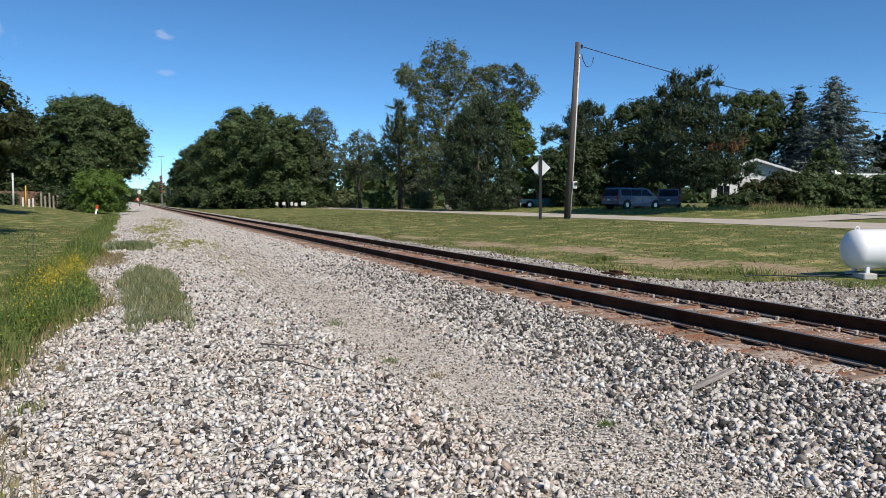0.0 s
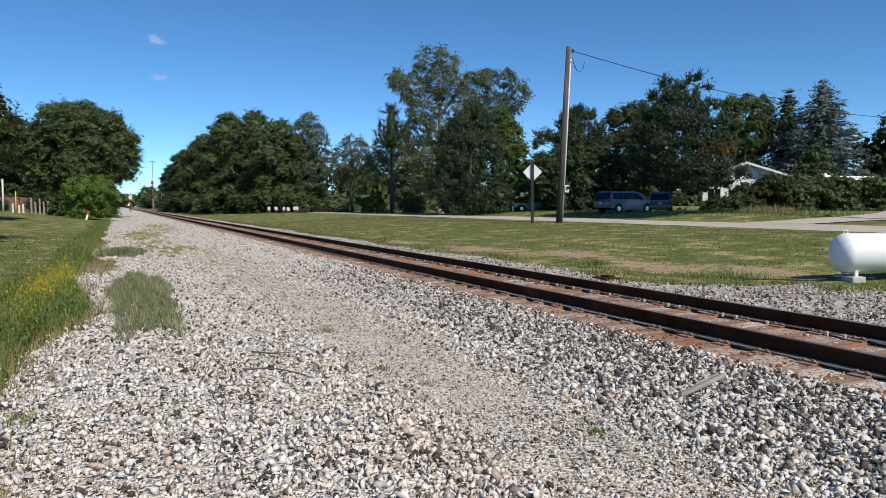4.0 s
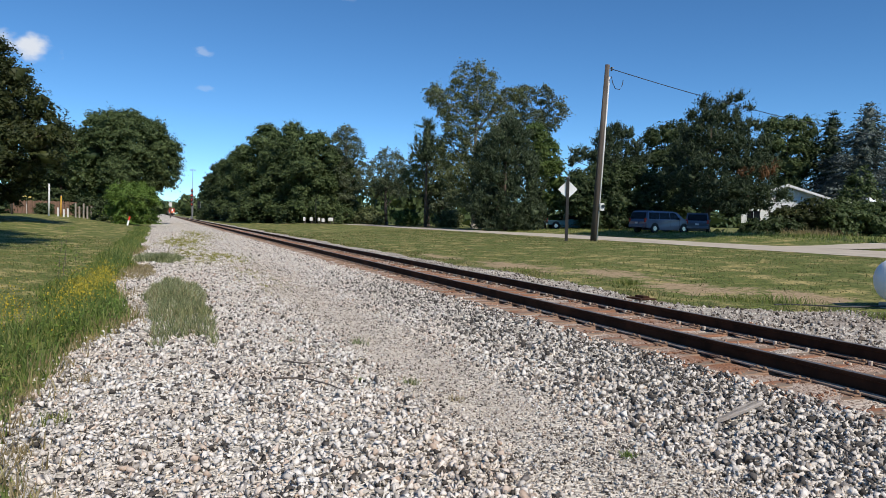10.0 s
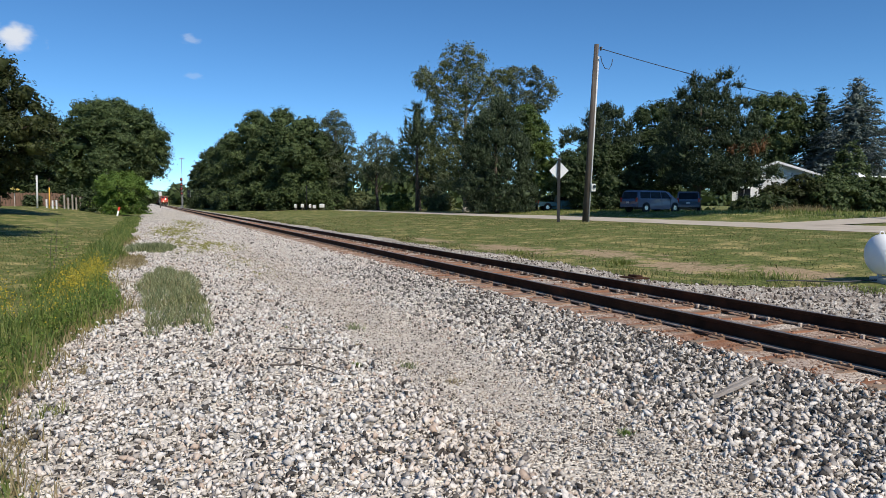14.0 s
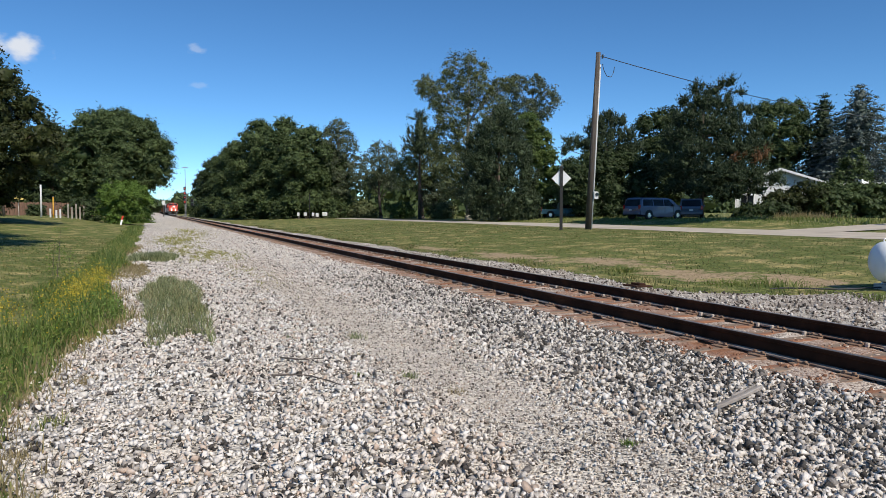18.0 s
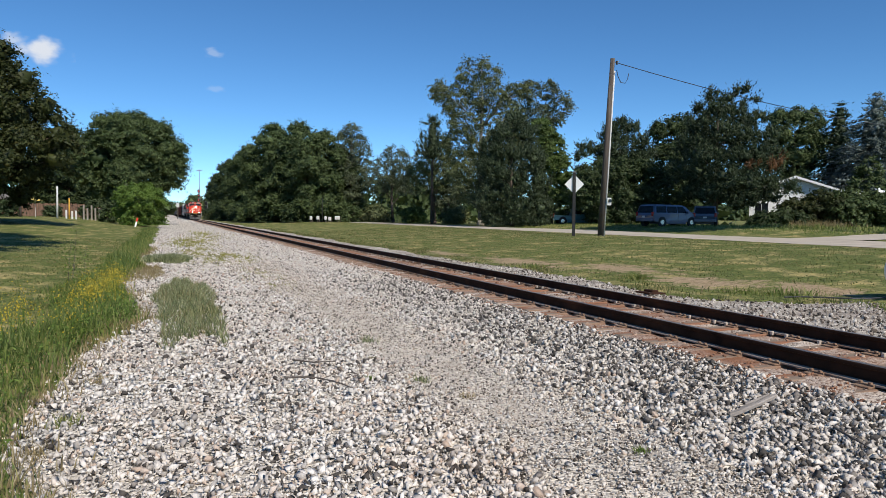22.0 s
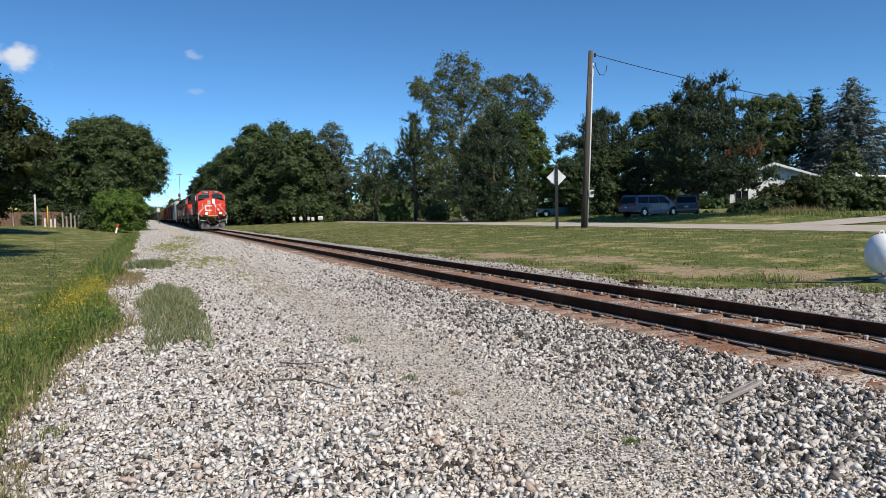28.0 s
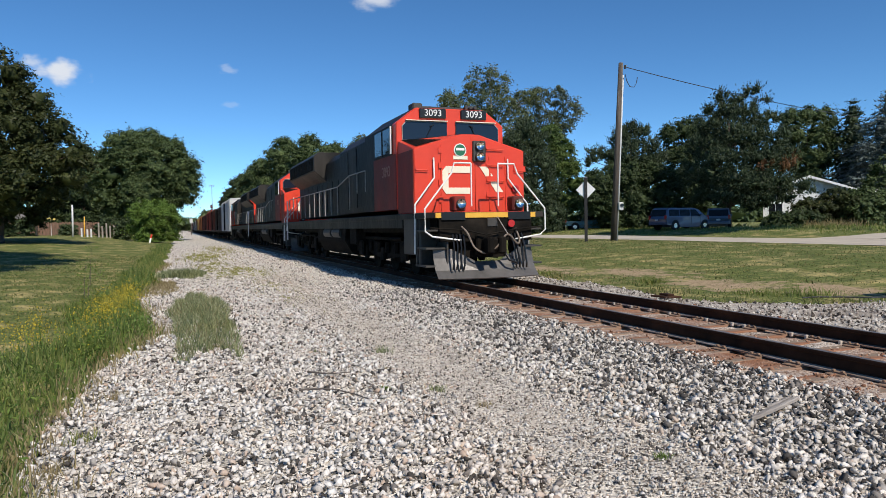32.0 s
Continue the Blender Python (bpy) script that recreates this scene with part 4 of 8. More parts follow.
def shrub(name, x, y, height, width, seed, leaf, label, leaves=2500, size=0.18, depth=None, category="shrub", z=None):
    """Stems that fan out, and a low leafy crown."""
    rng, rnd = np.random.default_rng(seed), random.Random(seed)
    base = float(ground_z(x, y)) if z is None else z
    ob = thing(name, pose(x, y, base), label, category)
    depth = depth or width
    made = []
    for k in range(17):
        a = k * 2.4
        q = rnd.uniform(0.15, 0.85)
        r = width * rnd.uniform(0.15, 0.22)
        made.append((q * (width / 2 - r * 0.6) * math.cos(a), q * (depth / 2 - r * 0.6) * math.sin(a), height * (0.86 - 0.55 * q * q) * (rnd.uniform(0.8, 1.0) if k < 12 else 0.25), r, r * depth / width, height * 0.24))
    for m in made[::2]:
        part("stem", tube(bmesh.new(), [(m[0] * 0.15, m[1] * 0.15, -0.1), (m[0] * 0.6, m[1] * 0.6, m[2] * 0.6), m[:3]], 0.05, 5, 0.012), BARK, ob)
    radius = 0.045 * width + 0.16
    _, _, area = on_lobes(made, 3000, np.random.default_rng(1))
    p, d, _ = on_lobes(made, int(9 * area / (math.pi * radius ** 2)), rng)
    n = int(1.4 * area / (math.pi * radius ** 2))
    v, f = sprays(p[:n], d[:n], radius, leaves, size, rng)
    v[:, 2] = np.maximum(v[:, 2], 0.03)
    link_part("foliage", mesh_np("foliage", v, f, leaf), leaf, ob)
    return ob


# crowns by lobes: across, height, radius; laid out to fit the camera's view
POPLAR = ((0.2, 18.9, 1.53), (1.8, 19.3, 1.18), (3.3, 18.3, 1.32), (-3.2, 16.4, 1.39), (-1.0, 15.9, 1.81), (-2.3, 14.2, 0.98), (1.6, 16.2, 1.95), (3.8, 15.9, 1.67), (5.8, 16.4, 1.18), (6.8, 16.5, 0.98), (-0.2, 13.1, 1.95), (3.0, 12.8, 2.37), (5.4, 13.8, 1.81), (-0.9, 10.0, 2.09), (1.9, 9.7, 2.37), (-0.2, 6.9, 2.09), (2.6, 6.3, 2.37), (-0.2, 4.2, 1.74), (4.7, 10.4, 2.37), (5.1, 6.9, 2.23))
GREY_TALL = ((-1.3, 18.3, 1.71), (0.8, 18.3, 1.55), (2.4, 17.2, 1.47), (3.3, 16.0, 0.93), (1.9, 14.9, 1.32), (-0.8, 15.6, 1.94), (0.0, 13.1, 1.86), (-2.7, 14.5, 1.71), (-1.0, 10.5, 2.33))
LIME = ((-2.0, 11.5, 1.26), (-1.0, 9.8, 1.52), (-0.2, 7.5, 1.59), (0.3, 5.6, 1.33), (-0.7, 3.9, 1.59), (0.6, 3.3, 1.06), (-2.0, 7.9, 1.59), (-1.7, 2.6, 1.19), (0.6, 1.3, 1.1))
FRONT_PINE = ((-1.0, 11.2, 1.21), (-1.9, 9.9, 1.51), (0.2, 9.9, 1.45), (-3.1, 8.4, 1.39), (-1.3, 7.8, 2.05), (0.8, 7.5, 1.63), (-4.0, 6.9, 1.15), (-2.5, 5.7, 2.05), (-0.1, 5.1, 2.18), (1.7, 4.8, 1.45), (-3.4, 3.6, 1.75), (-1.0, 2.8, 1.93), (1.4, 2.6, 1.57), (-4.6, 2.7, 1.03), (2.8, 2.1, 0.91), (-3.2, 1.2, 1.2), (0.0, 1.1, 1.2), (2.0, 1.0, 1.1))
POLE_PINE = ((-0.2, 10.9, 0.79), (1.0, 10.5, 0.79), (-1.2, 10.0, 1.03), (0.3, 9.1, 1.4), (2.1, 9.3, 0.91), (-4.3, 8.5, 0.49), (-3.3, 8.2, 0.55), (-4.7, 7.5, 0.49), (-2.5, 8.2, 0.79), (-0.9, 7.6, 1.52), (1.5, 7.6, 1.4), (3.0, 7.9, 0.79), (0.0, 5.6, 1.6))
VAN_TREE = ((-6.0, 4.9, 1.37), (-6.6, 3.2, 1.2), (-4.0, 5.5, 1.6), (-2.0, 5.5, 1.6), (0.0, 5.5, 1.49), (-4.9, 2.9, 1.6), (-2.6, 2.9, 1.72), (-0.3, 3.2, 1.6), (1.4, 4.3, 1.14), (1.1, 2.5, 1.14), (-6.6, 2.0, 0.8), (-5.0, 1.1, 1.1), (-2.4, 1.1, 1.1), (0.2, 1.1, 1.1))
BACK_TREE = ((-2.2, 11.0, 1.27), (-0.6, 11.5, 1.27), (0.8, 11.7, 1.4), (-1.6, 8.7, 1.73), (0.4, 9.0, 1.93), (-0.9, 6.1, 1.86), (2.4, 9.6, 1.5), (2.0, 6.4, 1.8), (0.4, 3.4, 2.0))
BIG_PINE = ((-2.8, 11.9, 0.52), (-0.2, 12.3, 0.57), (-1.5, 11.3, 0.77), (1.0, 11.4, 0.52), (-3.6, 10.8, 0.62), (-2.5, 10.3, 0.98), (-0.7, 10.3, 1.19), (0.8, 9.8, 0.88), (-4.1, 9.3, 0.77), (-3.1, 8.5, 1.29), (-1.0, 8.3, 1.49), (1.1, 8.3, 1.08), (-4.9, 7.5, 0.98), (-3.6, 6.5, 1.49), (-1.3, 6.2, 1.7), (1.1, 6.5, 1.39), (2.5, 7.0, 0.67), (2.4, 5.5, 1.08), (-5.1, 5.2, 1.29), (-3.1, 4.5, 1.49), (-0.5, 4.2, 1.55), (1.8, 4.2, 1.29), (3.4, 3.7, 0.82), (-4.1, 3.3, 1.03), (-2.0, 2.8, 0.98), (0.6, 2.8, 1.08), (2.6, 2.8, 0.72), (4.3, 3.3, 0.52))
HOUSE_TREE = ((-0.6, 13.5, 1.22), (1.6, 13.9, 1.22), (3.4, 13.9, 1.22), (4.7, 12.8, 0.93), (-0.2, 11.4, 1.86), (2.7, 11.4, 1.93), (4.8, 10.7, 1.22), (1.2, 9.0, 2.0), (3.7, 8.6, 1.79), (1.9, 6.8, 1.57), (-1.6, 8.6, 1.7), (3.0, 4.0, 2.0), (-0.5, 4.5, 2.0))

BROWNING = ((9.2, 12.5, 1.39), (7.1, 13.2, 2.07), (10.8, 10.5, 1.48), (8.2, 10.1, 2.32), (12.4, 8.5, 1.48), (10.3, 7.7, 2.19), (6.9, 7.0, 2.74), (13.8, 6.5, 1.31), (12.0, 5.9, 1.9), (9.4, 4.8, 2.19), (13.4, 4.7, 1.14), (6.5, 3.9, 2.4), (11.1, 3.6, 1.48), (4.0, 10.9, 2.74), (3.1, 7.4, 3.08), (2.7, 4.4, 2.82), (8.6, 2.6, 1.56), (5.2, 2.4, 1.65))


def plant_trees():
    deep = "dense green broadleaf tree in the row beside the railway"
    for x, y, h, w, seed, leaf in ((15.0, 222, 14.0, 9.0, 21, LEAF_DARK), (15.4, 184, 15.5, 12.0, 22, LEAF_DARK), (16.6, 154, 16.4, 11.5, 23, LEAF_GREEN), (17.9, 129, 18.2, 12.5, 24, LEAF_GREEN), (23.6, 115, 15.2, 12.0, 25, LEAF_GREEN), (21.0, 121, 17.2, 11.0, 26, LEAF_GREEN), (27.5, 117, 13.0, 9.0, 27, LEAF_GREEN)):
        broadleaf("tree", x, y, h, w, seed, leaf, deep, leaves=35100, size=0.32, clear=0.0, shape=1.25)
    broadleaf("tree", 28.9, 115, 17.2, 8.5, 31, LEAF_GREY, "tall airy grey-green broadleaf tree", leaves=18900, size=0.28, clear=0.1, lobes=26, airy=0.45, drop=0.08)
    broadleaf("tree", 28.5, 123, 11.5, 9.0, 32, LEAF_OLIVE, "olive green broadleaf tree", leaves=12100, size=0.32, clear=0.02)
    broadleaf("tree", 34.0, 108, 12.4, 9.5, 33, LEAF_GREY, "open grey-green tree with sky between its limbs", leaves=12800, size=0.27, clear=0.36, lobes=24, shape=0.7, airy=0.40, drop=0.05)
    broadleaf("tree", 37.0, 97, 12.4, 9.5, 34, LEAF_OLIVE, "open olive tree with dark crooked limbs", leaves=16200, size=0.27, clear=0.34, lobes=26, shape=0.75, airy=0.4, drop=0.05)
    broadleaf("tree", 39.0, 97, 7.0, 7.0, 35, LEAF_GREY, "small grey-green tree with bare lower trunk", leaves=8100, size=0.28, clear=0.25, airy=0.4)
    conifer("pine_tree", 34.5, 91.5, 14.8, 3.2, 36, NEEDLE, "slim dark green pine among the trees", leaves=5000, low=0.62, power=0.5, style="pine", ragged=0.4)
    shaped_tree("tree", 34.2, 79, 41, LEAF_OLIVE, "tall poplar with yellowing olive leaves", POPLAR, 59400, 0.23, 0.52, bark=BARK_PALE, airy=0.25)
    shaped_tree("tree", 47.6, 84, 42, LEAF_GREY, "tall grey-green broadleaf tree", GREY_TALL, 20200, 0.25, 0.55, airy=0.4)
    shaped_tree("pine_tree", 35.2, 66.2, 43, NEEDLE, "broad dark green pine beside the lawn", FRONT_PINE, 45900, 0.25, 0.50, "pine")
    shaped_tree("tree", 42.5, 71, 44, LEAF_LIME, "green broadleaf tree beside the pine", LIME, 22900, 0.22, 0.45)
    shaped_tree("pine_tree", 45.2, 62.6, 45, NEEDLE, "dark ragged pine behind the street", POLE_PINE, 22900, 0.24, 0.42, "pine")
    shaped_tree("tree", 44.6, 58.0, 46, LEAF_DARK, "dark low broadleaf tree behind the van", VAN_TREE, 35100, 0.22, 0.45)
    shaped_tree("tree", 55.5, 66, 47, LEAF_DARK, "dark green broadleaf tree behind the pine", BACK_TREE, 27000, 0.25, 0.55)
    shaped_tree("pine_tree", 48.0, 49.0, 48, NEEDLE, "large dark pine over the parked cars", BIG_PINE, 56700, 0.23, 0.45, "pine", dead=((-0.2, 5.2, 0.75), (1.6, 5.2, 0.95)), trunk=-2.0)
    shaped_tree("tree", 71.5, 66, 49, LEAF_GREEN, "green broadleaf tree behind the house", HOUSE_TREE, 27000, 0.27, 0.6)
    conifer("spruce_tree", 76.5, 62, 15.0, 8.8, 50, NEEDLE, "dark green spruce behind the house", leaves=24000, power=0.68)
    conifer("spruce_tree", 74.2, 55.6, 14.9, 11.4, 51, NEEDLE_BLUE, "blue-grey spruce behind the house", leaves=36000, power=0.68)
    broadleaf("tree", 84, 52, 12.6, 11.0, 52, LEAF_DARK, "dark green broadleaf tree behind the camper", leaves=12100, size=0.32, clear=0.0)
    broadleaf("tree", 86, 41, 11.0, 11.0, 53, LEAF_OLIVE, "olive green broadleaf tree behind the camper", leaves=10800, size=0.32, clear=0.0)
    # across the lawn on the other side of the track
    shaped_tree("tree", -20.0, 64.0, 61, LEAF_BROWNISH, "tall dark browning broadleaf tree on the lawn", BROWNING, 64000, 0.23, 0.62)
    broadleaf("tree", -5.0, 109, 15.6, 17.0, 62, LEAF_GREEN, "large round green broadleaf tree", leaves=70200, size=0.29, clear=0.09, lobes=42, shape=1.15)
    broadleaf("tree", -15.0, 128, 14.5, 13.0, 66, LEAF_DARK, "dark broadleaf tree behind the fence", leaves=13500, size=0.36, clear=0.0)
    broadleaf("tree", -18.5, 160, 18.5, 13.0, 63, LEAF_DARK, "dark broadleaf tree further back", leaves=10800, size=0.42, clear=0.0)
    broadleaf("tree", -29, 100, 15.0, 13.0, 67, LEAF_DARK, "dark broadleaf tree at the side of the lawn", leaves=13500, size=0.36, clear=0.0)
    for x, y, h, w, seed in ((15.5, 455, 13.5, 14.0, 81), (24.0, 400, 13.0, 13.0, 82), (-9.0, 470, 10.0, 12.0, 83)):
        broadleaf("tree", x, y, h, w, seed, LEAF_GREEN, "far green broadleaf tree beside the railway", leaves=3500, size=0.95, clear=0.0, lobes=20, clump=1.5)
    shrub("bush", -3.0, 84.5, 4.5, 7.2, 64, LEAF_BRIGHT, "bright green thicket at the edge of the gravel", leaves=24300, size=0.20)
    # unseen tall trees, added to cast shade on the grass and the cars
    broadleaf("tree", -7.2, 17.5, 30.0, 13.0, 65, LEAF_GREEN, "unseen tall broadleaf tree, added to shade the lawn", leaves=9000, size=0.5, clear=0.45, clump=1.1)
    broadleaf("tree", 42.0, 22.5, 27.5, 15.0, 68, LEAF_GREEN, "unseen tall broadleaf tree, added to shade the parked cars", leaves=9000, size=0.5, clear=0.68, clump=1.1)
    for x, y, h, w in ((-17.6, 96, 2.2, 3.6), (-8.6, 99, 2.4, 3.4), (-13.8, 103, 1.5, 2.6), (-6.2, 93, 2.4, 4.0), (-19.5, 97, 1.6, 2.0)):
        shrub("bush", x, y, h, w, int(h * 100 + y), LEAF_DARK, "dark low bush before the fence", leaves=2400, size=0.26)
    # low growth under the row
    rnd = random.Random(8)
    for x, y, h, w, leaf in ((31, 108, 2.6, 5, LEAF_OLIVE), (35, 101, 2.4, 5, LEAF_LIME), (38.5, 92, 2.2, 5, LEAF_OLIVE), (27.0, 110, 2.8, 5, LEAF_GREEN), (41.5, 79, 3.0, 5, LEAF_GREEN), (44.5, 68, 3.0, 5, LEAF_DARK), (10.8, 190, 3.0, 5, LEAF_DARK), (12.2, 165, 3.4, 6, LEAF_DARK), (13.6, 143, 3.2, 6, LEAF_DARK), (16.0, 124, 3.4, 6, LEAF_DARK), (19.6, 114, 3.2, 6, LEAF_DARK)):
        shrub("bush", x, y, h, w, rnd.randint(0, 999), leaf, "low green undergrowth below the trees", leaves=2700, size=0.38)
    for x, y, h, w, leaf in ((53.8, 47.6, 2.5, 3.8, LEAF_BROWNISH), (55.7, 46.6, 3.2, 4.2, LEAF_BROWNISH), (57.6, 45.9, 3.1, 4.4, LEAF_GREEN), (59.6, 45.0, 3.1, 4.6, LEAF_GREEN), (61.9, 44.1, 3.1, 4.8, LEAF_GREEN), (64.4, 43.1, 3.1, 5.0, LEAF_GREEN), (67.0, 41.9, 3.2, 5.0, LEAF_GREEN), (57.0, 44.6, 2.6, 4.4, LEAF_GREEN), (60.4, 43.2, 2.8, 4.6, LEAF_GREEN), (63.4, 41.8, 2.8, 4.6, LEAF_GREEN), (66.3, 40.4, 2.8, 4.6, LEAF_GREEN), (52.2, 47.0, 1.3, 4.0, LEAF_DARK), (48.5, 46.0, 1.1, 3.4, LEAF_DARK)):
        shrub("hedge_shrub", x, y, h, w, rnd.randint(0, 999), leaf, "dense dark green shrub before the house", leaves=5100, size=0.28)
    shrub("sapling", 61.4, 46.6, 6.2, 3.6, 77, LEAF_GREEN, "young green tree between the shrubs", leaves=4800, size=0.28)


def distant_woods():
    """Far tree line all round."""
    rng = np.random.default_rng(9)
    lobes = []
    for a in np.concatenate([np.linspace(-0.5, 1.3, 170), np.linspace(1.32, 5.75, 90)]):
        r = rng.uniform(380, 520)
        x, y = r * math.sin(a), r * math.cos(a)
        if abs(x - 6.8) < 16 and y > 0:
            continue
        h = rng.uniform(7, 13)
        lobes += [(x, y, h * 0.45, rng.uniform(7, 11), rng.uniform(7, 11), h * 0.6)]
    for x, y, h in ((-4, 380, 8), (-3, 470, 10), (-14, 320, 13), (-22, 300, 15), (-30, 260, 14), (24, 330, 14), (32, 290, 15), (28, 250, 14), (22, 225, 13), (60, 190, 14), (75, 160, 13), (90, 140, 14), (50, 150, 13), (56, 140, 13), (64, 125, 13), (72, 115, 13), (82, 108, 13), (45, 160, 13), (95, 100, 13), (105, 75, 13), (112, 50, 13), (-40, 190, 14), (-55, 150, 13), (-48, 230, 14), (-26, 140, 14), (-36, 120, 13), (-10, 1230, 24), (6, 1260, 26), (22, 1230, 24), (-40, 1200, 20), (50, 1200, 20), (14, 800, 14), (-8, 700, 13), (-6, 560, 12), (19, 560, 13), (18, 430, 13)):
        for _ in range(4):
            lobes.append((x + rng.normal(0, 3), y + rng.normal(0, 4), h * rng.uniform(0.35, 0.62), 4.5, 4.5, h * 0.38))
    lobes += [(x, 1190 + rng.normal(0, 8), 9, 9, 9, 13) for x in np.arange(-90, 100, 8)]
    lobes += [(x, 150 - 0.75 * x + rng.normal(0, 2), 1.6, 3.0, 3.0, 2.6) for x in np.arange(28, 78, 2.2)]
    lobes += [(x, 128 + 0.5 * (x + 30), 1.6, 3.0, 3.0, 2.6) for x in np.arange(-45, -10, 2.5)]
    p, d, k = lobe_points(lobes, 60000, rng, 0.3)
    p[:, 2] = np.maximum(p[:, 2], 0.2)
    keep = (np.abs(p[:, 0] - X_TRACK) > 4.5) | (p[:, 1] > 1160)
    p, d, k = p[keep], d[keep], k[keep]
    v, f = leaflets(p, d, 1.15 * k * np.clip(np.hypot(p[:, 0], p[:, 1]) / 150, 0.8, 2.6), rng, 0.7)
    tagged(new("distant_woods", mesh_np("distant_woods", v, f, LEAF_GREEN)), "far line of dark green woods", "woods", kind="stuff")


plant_trees()
distant_woods()

# ---- train ----
RED = surf("orange_red_paint", (0.60, 0.040, 0.016), (0.68, 0.055, 0.022), scale=1.6, rough=(0.32, 0.5), bump=0.02, bump_scale=30, stain=(0.50, 0.04, 0.02), stain_at=(0.6, 0.85))
# red darkened for grime and for the shade on the locomotive's side
DULL_RED = surf("dark_red_paint", (0.15, 0.018, 0.012), (0.25, 0.028, 0.018), scale=1.3, rough=(0.5, 0.7), bump=0.04, bump_scale=25, stain=(0.045, 0.016, 0.013), stain_at=(0.45, 0.7), stretch=(1, 1, 0.4), specular=0.3)
BLACK = surf("grimy_black_paint", (0.006, 0.006, 0.006), (0.022, 0.020, 0.018), scale=2.2, rough=(0.35, 0.7), bump=0.08, bump_scale=18, stain=(0.060, 0.052, 0.045), stain_at=(0.52, 0.78), stretch=(1, 1, 0.22), specular=0.16)
GRIME = surf("running_gear_grime", (0.006, 0.0055, 0.005), (0.018, 0.015, 0.012), scale=3, rough=(0.65, 0.9), bump=0.3, bump_scale=30, stain=(0.045, 0.036, 0.028), stain_at=(0.58, 0.85), specular=0.05)
PLOUGH = surf("worn_plough_steel", (0.07, 0.066, 0.062), (0.14, 0.13, 0.125), scale=2, rough=(0.35, 0.6), metal=0.3, bump=0.12, bump_scale=30, stain=(0.19, 0.18, 0.17), stain_at=(0.55, 0.75))
GREY = surf("grey_step_paint", (0.026, 0.023, 0.020), (0.055, 0.050, 0.045), scale=3, rough=(0.5, 0.7), bump=0.05)
# silver darkened to match the shaded side of the train
RAILING = surf("silver_railing", (0.20, 0.19, 0.18), (0.34, 0.33, 0.31), scale=6, rough=(0.5, 0.7), metal=0.1, bump=0)
WHITE = surf("white_railing", (0.72, 0.70, 0.66), (0.82, 0.80, 0.77), scale=6, rough=(0.4, 0.6), bump=0)
CREAM = surf("cream_marking", (0.74, 0.66, 0.50), (0.82, 0.75, 0.60), scale=4, rough=(0.4, 0.55), bump=0)
YELLOW = surf("yellow_stripe", (0.62, 0.32, 0.03), (0.74, 0.42, 0.05), scale=4, rough=(0.5, 0.7), bump=0.05)
CABGLASS = glass("cab_glass", (0.012, 0.020, 0.035), 0.04)
BULB_ON = plain("lit_bulb", (0.9, 0.9, 0.85), 0.2, emit=(1.0, 0.90, 0.74), strength=30.0)
DISH = plain("mirror_dish", (0.85, 0.84, 0.82), 0.06, metal=1.0)
SIDE_NUMBER = plain("dull_side_number", (0.34, 0.16, 0.13), 0.6)
LAMP_DIM = plain("unlit_bulb", (0.55, 0.54, 0.52), 0.12)
RUBBER = surf("hose_rubber", (0.14, 0.105, 0.08), (0.24, 0.19, 0.15), scale=8, rough=(0.6, 0.85), bump=0.1)
GREEN = plain("green_badge", (0.02, 0.14, 0.07), 0.4)
RED_LAMP = plain("red_marker", (0.42, 0.02, 0.02), 0.25)
INK = plain("black_board", (0.008, 0.008, 0.008), 0.35)

wheelsets = []


def slung(pts, steps=6):
    """A smooth line through the points."""
    p = [Vector(q) for q in pts]
    p = [p[0] * 2 - p[1]] + p + [p[-1] * 2 - p[-2]]
    out = []
    for a, b, c, d in zip(p, p[1:], p[2:], p[3:]):
        for k in range(steps):
            t = k / steps
            out.append(0.5 * (2 * b + (c - a) * t + (2 * a - 5 * b + 4 * c - d) * t * t + (3 * b - a - 3 * c + d) * t ** 3))
    return out + [p[-2]]


def words(text, size, m, material, parent, name="lettering"):
    """Raised flat lettering in the built-in font, centred, facing the local -y."""
    cu = bpy.data.curves.new(name, "FONT")
    cu.body, cu.size, cu.align_x, cu.align_y, cu.extrude = text, size, "CENTER", "CENTER", 0.004
    tmp = bpy.data.objects.new(name, cu)
    scene.collection.objects.link(tmp)
    me = bpy.data.meshes.new_from_object(tmp)
    bpy.data.objects.remove(tmp)
    ob = link_part(name, me, material, parent)
    ob.matrix_basis = m
    return ob


def wheelset(parent, y, radius, keyed):
    bm = bmesh.new()
    for x in (-0.752, 0.752):
        disc(bm, (x, 0, 0), "x", radius, 0.13, 16)
        disc(bm, (x, 0, 0), "x", radius + 0.028, 0.03, 18)
        for a in range(0, 360, 60):
            c, s = math.cos(radians(a)), math.sin(radians(a))
            disc(bm, (x + math.copysign(0.068, x), 0.28 * c, 0.28 * s), "x", 0.05, 0.02, 8)
    disc(bm, (0, 0, 0), "x", 0.09, 1.9, 10)
    ob = part("wheelset", bm, GRIME, parent, "dark steel wheels on their axle")
    ob.matrix_basis = pose(0, y, radius)
    if keyed:
        wheelsets.append((ob, y, radius))


